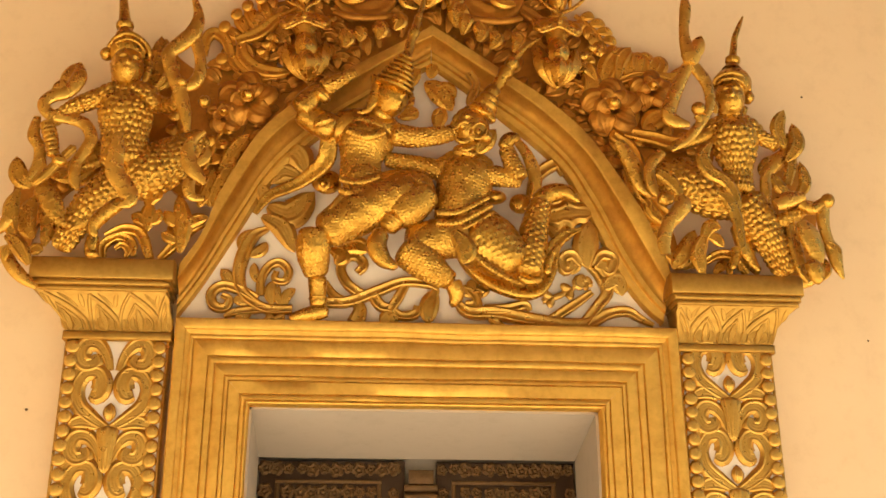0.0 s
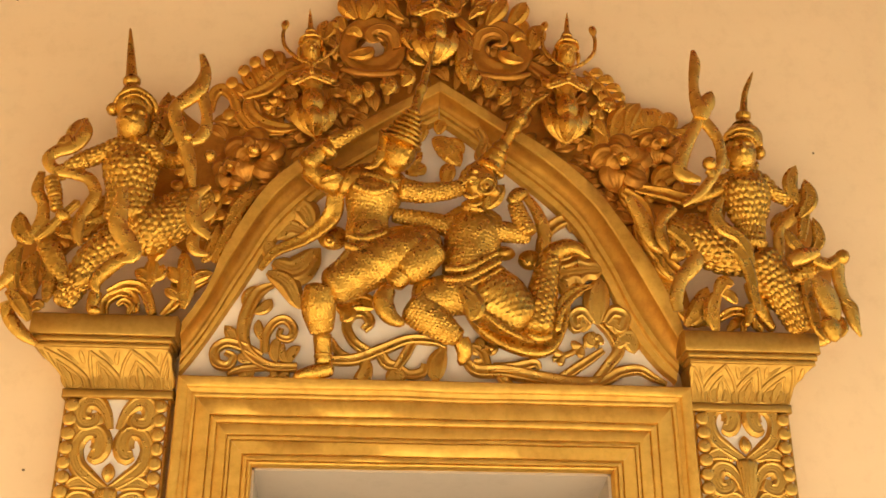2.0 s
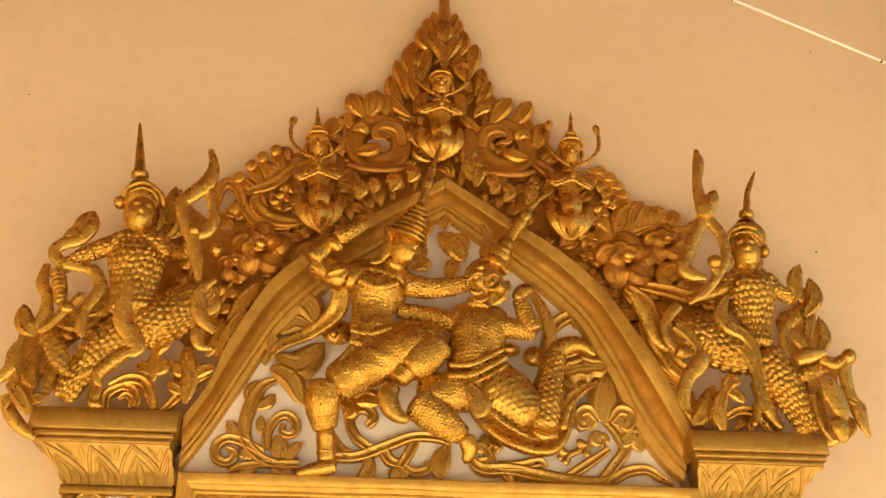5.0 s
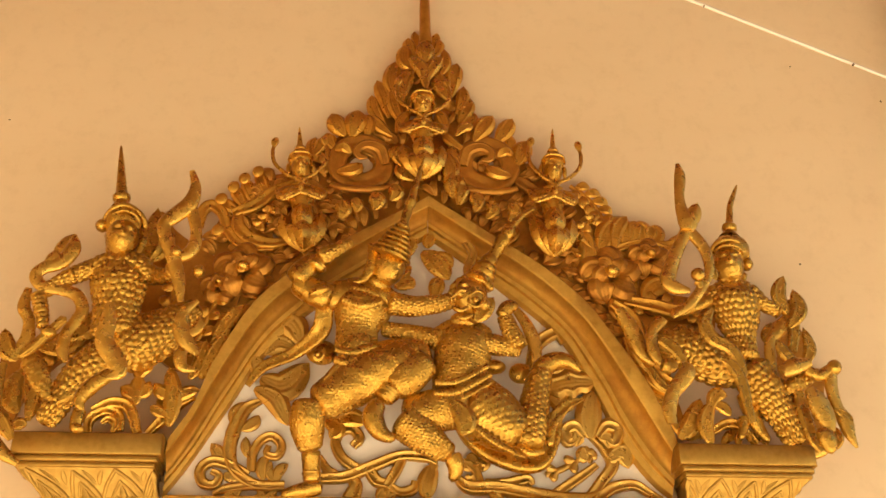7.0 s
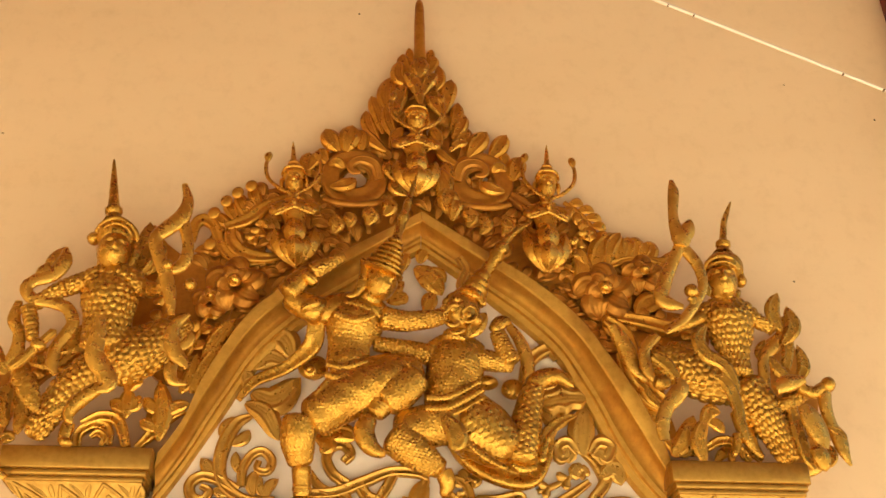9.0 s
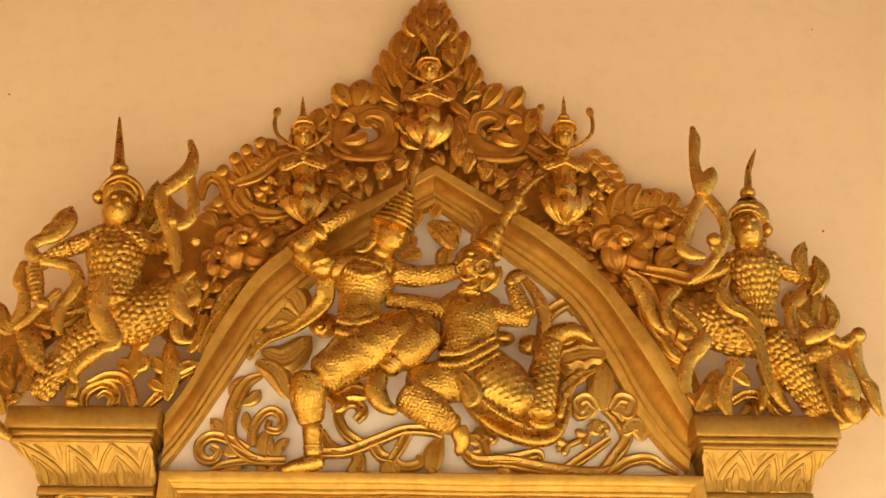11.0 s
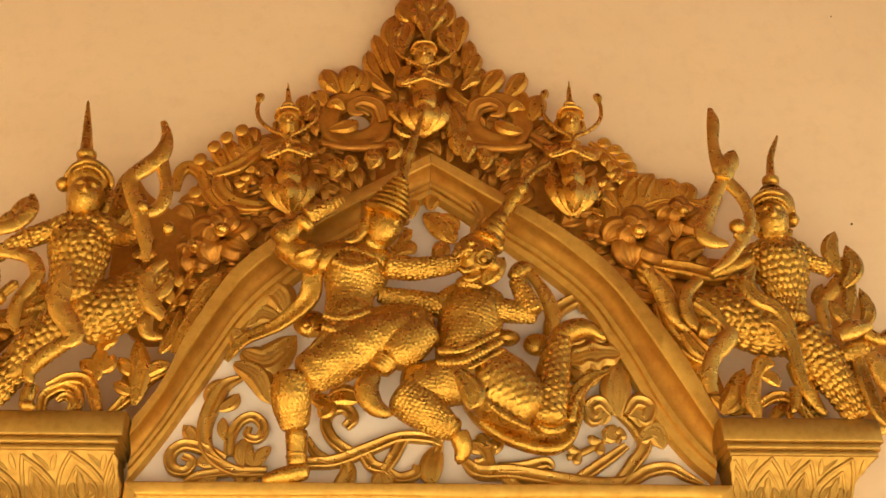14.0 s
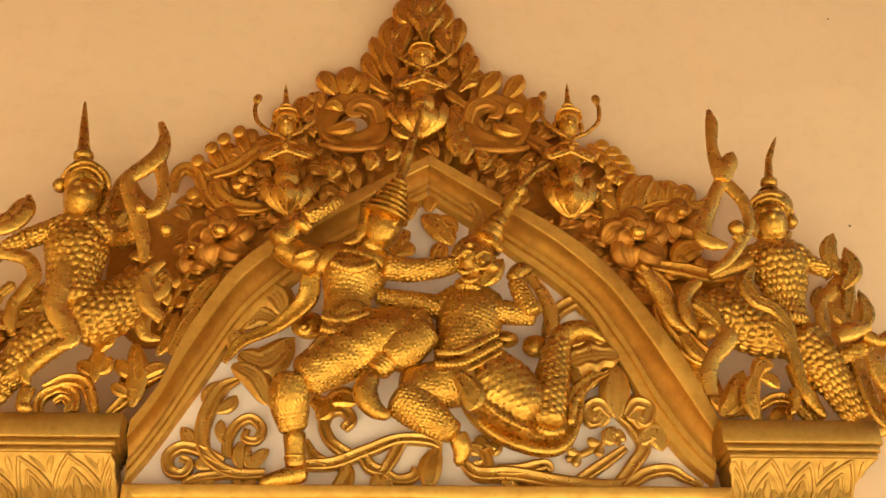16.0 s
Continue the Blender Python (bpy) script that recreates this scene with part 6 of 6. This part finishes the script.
edge_r = spline([(1.237, 0.000, 4.305), (1.045, 0.000, 4.395), (0.914, 0.000, 4.556), (0.748, 0.000, 4.685), (0.522, 0.000, 4.885), (0.259, 0.000, 5.127), (0.157, 0.000, 5.389), (0.002, 0.000, 5.619)], 10)
arch_o = spline(ARCH[0], 10)
for edge, side in ((edge_l, -1), (edge_r, 1)):
    for k in range(170):
        u = rnd.random()
        a = edge[min(len(edge) - 1, int(u * len(edge)))]
        b = arch_o[min(len(arch_o) - 1, int((1 - u) * 0.62 * len(arch_o)))]
        v = rnd.random() * 0.93
        x, z = a[0] * v + side * b[0] * (1 - v), a[2] * v + b[2] * (1 - v)
        t = math.atan2(z - 4.0, x) + rnd.uniform(-0.9, 0.9)
        l = rnd.uniform(0.07, 0.13)
        y = -rnd.uniform(0.01, 0.035)
        under.leaf([(x - l * 0.5 * math.cos(t), y, z - l * 0.5 * math.sin(t)), (x, y - 0.02, z), (x + l * 0.5 * math.cos(t + 0.5), y, z + l * 0.5 * math.sin(t + 0.5))], rnd.uniform(0.016, 0.030), 0.5, 0, 0.014)
tagged(part("background_leaves", under, HOLLOW, crest, "dense small red-brown and gold leaves"), kind="stuff")


# the pierced board that the crest is carved from
def pierced_board(outline, holes, y0, y1):
    """A flat board between two depths; outline and holes: loops of (x, z)."""
    loops = [outline] + holes
    flat, edges = [], []
    for loop in loops:
        n = len(flat)
        flat += [Vector(p) for p in loop]
        edges += [(n + k, n + (k + 1) % len(loop)) for k in range(len(loop))]

    def inside(p, loop):
        odd = False
        for (xa, za), (xb, zb) in zip(loop, loop[1:] + loop[:1]):
            if (za > p[1]) != (zb > p[1]) and p[0] < (xb - xa) * (p[1] - za) / (zb - za) + xa:
                odd = not odd
        return odd
    pts, _, tris, _, _, _ = geometry.delaunay_2d_cdt(flat, edges, [], 0, 1e-5)
    c = Carving()
    keep = []
    for t in tris:
        m = sum((pts[k] for k in t), Vector((0, 0))) / 3
        if inside(m, outline) and not any(inside(m, h) for h in holes):
            keep.append(list(t))
    c.v.append(np.array([(p.x, y1, p.y) for p in pts]))
    c.f, c.n = keep, len(pts)
    for loop in loops:
        ring = list(loop) + [loop[0]]
        c.grid(np.array([[(x, y1, z) for x, z in ring], [(x, y0, z) for x, z in ring]]), False, False)
    return c


def flat_of(rows):
    return [(float(p[0]), float(p[2])) for p in rows]


drawn_in = [flat_of([p + (q - p) * 0.10 for p, q in zip(e[::4], np.linspace((s * 0.95, 0, 4.0), (0, 0, 4.9), len(e[::4])))]) for e, s in ((edge_l, -1), (edge_r, 1))]
arch_l = spline(ARCH_LEFT[0], 10)
outline = [(-0.93, 3.60), (-1.10, 3.72)] + drawn_in[0] + drawn_in[1][::-1] + [(1.13, 3.74), (0.97, 3.55)] + [(x * 0.94, z - 0.03) for x, z in flat_of(arch_o[6:50:6])[::-1]] + [(0.0, 4.49)] + [(x * 0.94, z - 0.03) for x, z in flat_of(arch_l[6:50:6])]
holes = []
for (x, _, z), a, b in (([(-0.881, -0.030, 4.447)][0], 0.020, 0.055), ([(-0.769, -0.030, 4.485)][0], 0.024, 0.09), ([(-0.927, -0.030, 4.354)][0], 0.014, 0.04), ([(-1.052, -0.030, 4.260)][0], 0.034, 0.05), ([(-0.334, -0.030, 4.798)][0], 0.062, 0.060), ([(0.310, -0.030, 4.812)][0], 0.062, 0.060), ([(-0.071, -0.030, 5.102)][0], 0.036, 0.034), ([(0.063, -0.030, 5.124)][0], 0.032, 0.042), ([(-0.160, -0.030, 4.724)][0], 0.022, 0.06), ([(0.135, -0.030, 4.802)][0], 0.022, 0.05), ([(0.688, -0.030, 4.454)][0], 0.026, 0.045), ([(-0.724, -0.030, 4.364)][0], 0.030, 0.030)):
    holes.append([(x + a * math.cos(t), z + b * math.sin(t)) for t in np.linspace(0, 2 * math.pi, 12, endpoint=False)])
part("board", pierced_board(outline, holes, 0.0, -0.022), HOLLOW, crest, "pierced red-brown board behind the leaves")
feather(vine, [(0.519, -0.030, 3.174), (0.597, -0.030, 3.203), (0.671, -0.030, 3.243), (0.724, -0.030, 3.266)], 0.0485, 0.0255, 3, GOLD_PALE)
feather(vine, [(0.183, -0.030, 3.136), (0.204, -0.030, 3.168), (0.214, -0.030, 3.189), (0.225, -0.030, 3.210)], 0.0328, 0.0202, 2, GOLD_PALE)


# ---- foliage standing on the capitals ----
wings = {True: ([(-1.249, -0.060, 3.739), (-1.204, -0.060, 3.885), (-1.186, -0.060, 4.004), (-1.205, -0.060, 4.123)], [(-1.080, -0.060, 3.690), (-1.033, -0.060, 3.835), (-0.993, -0.060, 3.954), (-0.934, -0.060, 4.059)], [(-1.540, -0.060, 3.711), (-1.617, -0.060, 3.722), (-1.710, -0.060, 3.675), (-1.773, -0.060, 3.603)]),
         False: ([(0.958, -0.060, 4.003), (1.071, -0.060, 4.027), (1.181, -0.060, 4.014), (1.286, -0.060, 3.959)], [(0.973, -0.060, 3.842), (1.032, -0.060, 3.757), (1.068, -0.060, 3.672), (1.119, -0.060, 3.589)])}
for label, boards, stems, leaves in (
        ("gold scroll and leaf carving at the crouching bird figure's feet",
         (([(-1.331, -0.040, 4.140), (-1.318, -0.040, 4.346), (-1.294, -0.040, 4.468), (-1.217, -0.040, 4.364), (-1.083, -0.040, 4.264), (-0.957, -0.040, 4.178), (-0.880, -0.040, 4.030), (-0.953, -0.040, 3.848), (-1.040, -0.040, 3.672), (-1.148, -0.040, 3.640), (-1.244, -0.040, 3.720), (-1.318, -0.040, 3.860)], -0.035), ([(-1.908, -0.040, 3.717), (-1.795, -0.040, 3.768), (-1.683, -0.040, 3.796), (-1.510, -0.040, 3.909), (-1.476, -0.040, 3.737), (-1.639, -0.040, 3.673), (-1.731, -0.040, 3.558), (-1.791, -0.040, 3.447), (-1.807, -0.040, 3.340), (-1.870, -0.040, 3.338), (-1.908, -0.040, 3.469), (-1.908, -0.040, 3.578)], -0.035)),
         (([(-1.444, -0.160, 3.383), (-1.367, -0.160, 3.420), (-1.292, -0.160, 3.399), (-1.244, -0.160, 3.287)], [0.0194, 0.0267, 0.0267, 0.0194]), ([(-1.449, -0.160, 3.284), (-1.448, -0.160, 3.346), (-1.387, -0.160, 3.385), (-1.330, -0.160, 3.361), (-1.317, -0.160, 3.294)], [0.0170, 0.0219, 0.0219, 0.0219, 0.0146]), ([(-1.396, -0.170, 3.324), (-1.369, -0.170, 3.343), (-1.338, -0.170, 3.321), (-1.347, -0.170, 3.284)], [0.0097, 0.0170, 0.0170, 0.0097]), ([(-1.216, -0.100, 3.305), (-1.156, -0.100, 3.375), (-1.100, -0.100, 3.447), (-1.029, -0.100, 3.482)], [0.0151, 0.0251, 0.0276, 0.0126])),
         (([(-1.269, -0.160, 3.411), (-1.270, -0.160, 3.496), (-1.267, -0.160, 3.555)], 0.0299, 0), ([(-1.274, -0.160, 3.528), (-1.260, -0.160, 3.577), (-1.212, -0.160, 3.585)], 0.0300, 0), ([(-1.263, -0.160, 3.443), (-1.301, -0.160, 3.473), (-1.343, -0.160, 3.493)], 0.0297, 0), ([(-1.269, -0.160, 3.453), (-1.233, -0.160, 3.476), (-1.220, -0.160, 3.525)], 0.0249, 0), ([(-1.124, -0.120, 3.332), (-1.120, -0.120, 3.470), (-1.151, -0.120, 3.616)], 0.0379, 0), ([(-1.122, -0.120, 3.443), (-1.068, -0.120, 3.489), (-1.010, -0.120, 3.507)], 0.0276, 0), ([(-1.124, -0.120, 3.459), (-1.172, -0.120, 3.490), (-1.209, -0.120, 3.531)], 0.0276, 0), ([(-1.134, -0.120, 3.379), (-1.176, -0.120, 3.404), (-1.213, -0.120, 3.424)], 0.0248, 0), ([(-1.016, -0.080, 3.573), (-0.976, -0.080, 3.686), (-0.907, -0.080, 3.832)], 0.0365, 0), ([(-1.066, -0.080, 3.571), (-1.024, -0.080, 3.656), (-1.009, -0.080, 3.769)], 0.0311, 0), ([(-0.981, -0.080, 3.742), (-0.925, -0.080, 3.860), (-0.855, -0.080, 3.951)], 0.0343, 0), ([(-1.166, -0.080, 3.351), (-1.161, -0.080, 3.441), (-1.191, -0.080, 3.483)], 0.0302, 0))),
        ("gold scroll and leaf carving at the turning bird figure's feet",
         (([(0.906, -0.040, 4.059), (1.109, -0.040, 4.088), (1.277, -0.040, 4.078), (1.390, -0.040, 4.034), (1.366, -0.040, 3.870), (1.200, -0.040, 3.862), (1.095, -0.040, 3.740), (1.142, -0.040, 3.598), (1.175, -0.040, 3.442), (1.121, -0.040, 3.429), (1.012, -0.040, 3.649), (0.941, -0.040, 3.850)], -0.035), ([(1.665, -0.040, 3.944), (1.774, -0.040, 3.998), (1.820, -0.040, 3.891), (1.824, -0.040, 3.737), (1.896, -0.040, 3.699), (1.865, -0.040, 3.571), (1.891, -0.040, 3.432), (1.844, -0.040, 3.309), (1.716, -0.040, 3.305), (1.696, -0.040, 3.536), (1.650, -0.040, 3.677)], -0.035)),
         (([(1.265, -0.140, 3.350), (1.332, -0.140, 3.387), (1.399, -0.140, 3.377), (1.461, -0.140, 3.293)], [0.0177, 0.0228, 0.0228, 0.0152]), ([(1.374, -0.150, 3.287), (1.379, -0.150, 3.329), (1.417, -0.150, 3.347), (1.430, -0.150, 3.305)], [0.0126, 0.0177, 0.0177, 0.0101]), ([(0.929, -0.100, 3.822), (0.962, -0.100, 3.693), (1.049, -0.100, 3.584), (1.130, -0.100, 3.545)], [0.0182, 0.0286, 0.0286, 0.0156])),
         (([(1.231, -0.200, 3.259), (1.218, -0.200, 3.374), (1.265, -0.200, 3.473)], 0.0330, 0), ([(1.244, -0.200, 3.429), (1.284, -0.200, 3.501), (1.335, -0.200, 3.498)], 0.0306, 0), ([(1.268, -0.200, 3.452), (1.308, -0.200, 3.442), (1.339, -0.200, 3.401)], 0.0253, 0), ([(1.105, -0.160, 3.305), (1.175, -0.160, 3.387), (1.223, -0.160, 3.498)], 0.0436, 0), ([(1.083, -0.140, 3.386), (1.146, -0.140, 3.345), (1.212, -0.140, 3.332)], 0.0304, 0), ([(1.189, -0.140, 3.315), (1.235, -0.140, 3.359), (1.256, -0.140, 3.403)], 0.0255, 0), ([(1.524, -0.100, 3.304), (1.493, -0.100, 3.389), (1.528, -0.100, 3.456)], 0.0259, 0), ([(1.315, -0.100, 3.307), (1.367, -0.100, 3.352), (1.402, -0.100, 3.337)], 0.0230, 0), ([(1.008, -0.080, 3.661), (1.041, -0.080, 3.550), (1.110, -0.080, 3.442)], 0.0362, 0)))):
    base = thing("foliage_carving", label, "carving", group="foliage on the capitals")
    for outline, y in boards:
        part("board", pierced_board(flat_of(spline(outline + outline[:1], 6)[:-1]), [], -0.005, y), HOLLOW, base, "red-brown carved backing")
    for p, r in stems:
        stem(base, p, r, 0.8, GOLD, "scroll")
    for p, w, lob in leaves:
        frond(base, p, w, lob, GOLD, 0.5)
    for p in wings[base.name == "foliage_carving"]:
        feather(base, p, 0.075, 0.024, 5, GOLD_CREST)


# ---- the carved double door, deep in the doorway ----
def flower_mesh(r):
    c = Carving()
    for k in range(5):
        a = 2 * math.pi * k / 5
        c.leaf([(0.2 * r * math.cos(a), 0, 0.2 * r * math.sin(a)), (0.6 * r * math.cos(a), -0.010, 0.6 * r * math.sin(a)), (r * math.cos(a + 0.3), 0, r * math.sin(a + 0.3))], r * 0.55, 0.5, 0, 0.014)
    c.ball((0, -0.008, 0), (r * 0.3, 0.012, r * 0.3), 0, 8)
    me = c.mesh("flower")
    me.materials.append(BROWN)
    return me


FLOWERS = [flower_mesh(r) for r in (0.034, 0.026)]


def door_leaf(x0, x1, b0, b1):
    root = thing("door_leaf", "dark carved wooden door leaf with worn gilt flowers, closed", "door", group="leaves of the double door")
    board = part("board", Carving().box(x0, x1, 0.462, 0.50, -0.2, 2.512, 0.004), DARK, root)
    part("border", Carving().box(b0, b1, 0.448, 0.463, 2.405, 2.425, 0.004), BROWN, root)
    part("border", Carving().box(b0, b0 + 0.022, 0.448, 0.463, 0.1, 2.405, 0.004), BROWN, root)
    part("border", Carving().box(b1 - 0.022, b1, 0.448, 0.463, 0.1, 2.405, 0.004), BROWN, root)
    rnd = random.Random(round(x0 * 50))
    z = 2.475
    while z > 1.7:
        x = x0 + 0.03
        while x < x1 - 0.02:
            inside = b0 + 0.03 < x < b1 - 0.03 and z < 2.39
            near = min(abs(x - b0), abs(x - b1)) < 0.03 and z < 2.42
            if not near and abs(z - 2.415) > 0.026:
                f = new("flower", FLOWERS[rnd.random() < 0.5])
                f.parent = board
                f.matrix_basis = pose(x + rnd.uniform(-0.006, 0.006), 0.462, z + rnd.uniform(-0.006, 0.006), 0, rnd.uniform(0, 360), 0)
            x += 0.055
        z -= 0.054
    return root


door_leaf(-0.766, -0.082, -0.69, -0.19)
door_leaf(0.070, 0.732, 0.14, 0.64)
post = thing("door_post", "dark gilded meeting post with stepped bands on the door", "door post")
part("shaft", Carving().box(-0.080, 0.068, 0.440, 0.50, -0.2, 2.37, 0.006), BROWN, post)
for z, d in ((2.37, 0.03), (2.33, 0.02), (2.30, 0.03), (2.24, 0.02)):
    part("band", Carving().box(-0.085, 0.073, 0.440 - d, 0.47, z, z + 0.028, 0.006), BROWN, post)
part("panel", Carving().box(-0.065, 0.053, 0.425, 0.445, 2.40, 2.47, 0.005), BROWN, post)


# ---- wall details high up ----
# a thin cord strung slantwise across the porch, from the side wall to the floor
near, far = (Vector(p) for p in [(0.383, -2.700, 3.510), (0.908, -2.700, 3.261)])
slope = (far - near) / (far.x - near.x)
cord = Carving()
cord.sweep([near + slope * (x - near.x) for x in (-6.0, -3.0, 0.0, 0.4, 0.8, 1.2, 3.0, near.x - near.z / slope.z)], [0.0045, 0.0045, 0.0050, 0.0046, 0.0040, 0.0036, 0.0036, 0.0036], 1.0, n=8, step=0.02)
cord = thing("cord", "thin taut white cord with dark knots, strung across the porch", "cord", cord, PIPE)
for x in (near.x + 0.03, near.x + 0.09, near.x + 0.43, near.x + 0.52):
    part("knot", Carving().ball(near + slope * (x - near.x) + Vector((0, 0, -0.002)), (0.0035, 0.0045, 0.004), 25, 8), BROWN, cord)
rnd = random.Random(5)
specks = thing("wall_specks", "small dark insect specks on the cream wall", "speck", kind="stuff")
sp = Carving()
for p in [(-0.345, 0.000, 5.950), (2.554, 0.000, 5.371), (2.070, 0.000, 5.591)] + [(-1.731, 0.000, 2.641), (2.064, 0.000, 3.027)] + [(-2.122, 0.000, 5.002), (1.894, 0.000, 4.304)]:
    sp.ball((p[0], -0.002, p[2]), (rnd.uniform(0.004, 0.008), 0.003, rnd.uniform(0.003, 0.006)), rnd.uniform(0, 90), 8)
part("speck", sp, BROWN, specks)
c = Carving().box(2.785, 3.2, -0.16, 0.0, 0.0, 7.4, 0.012)
thing("timber_post", "dark red painted timber post against the wall", "post", c, RED)
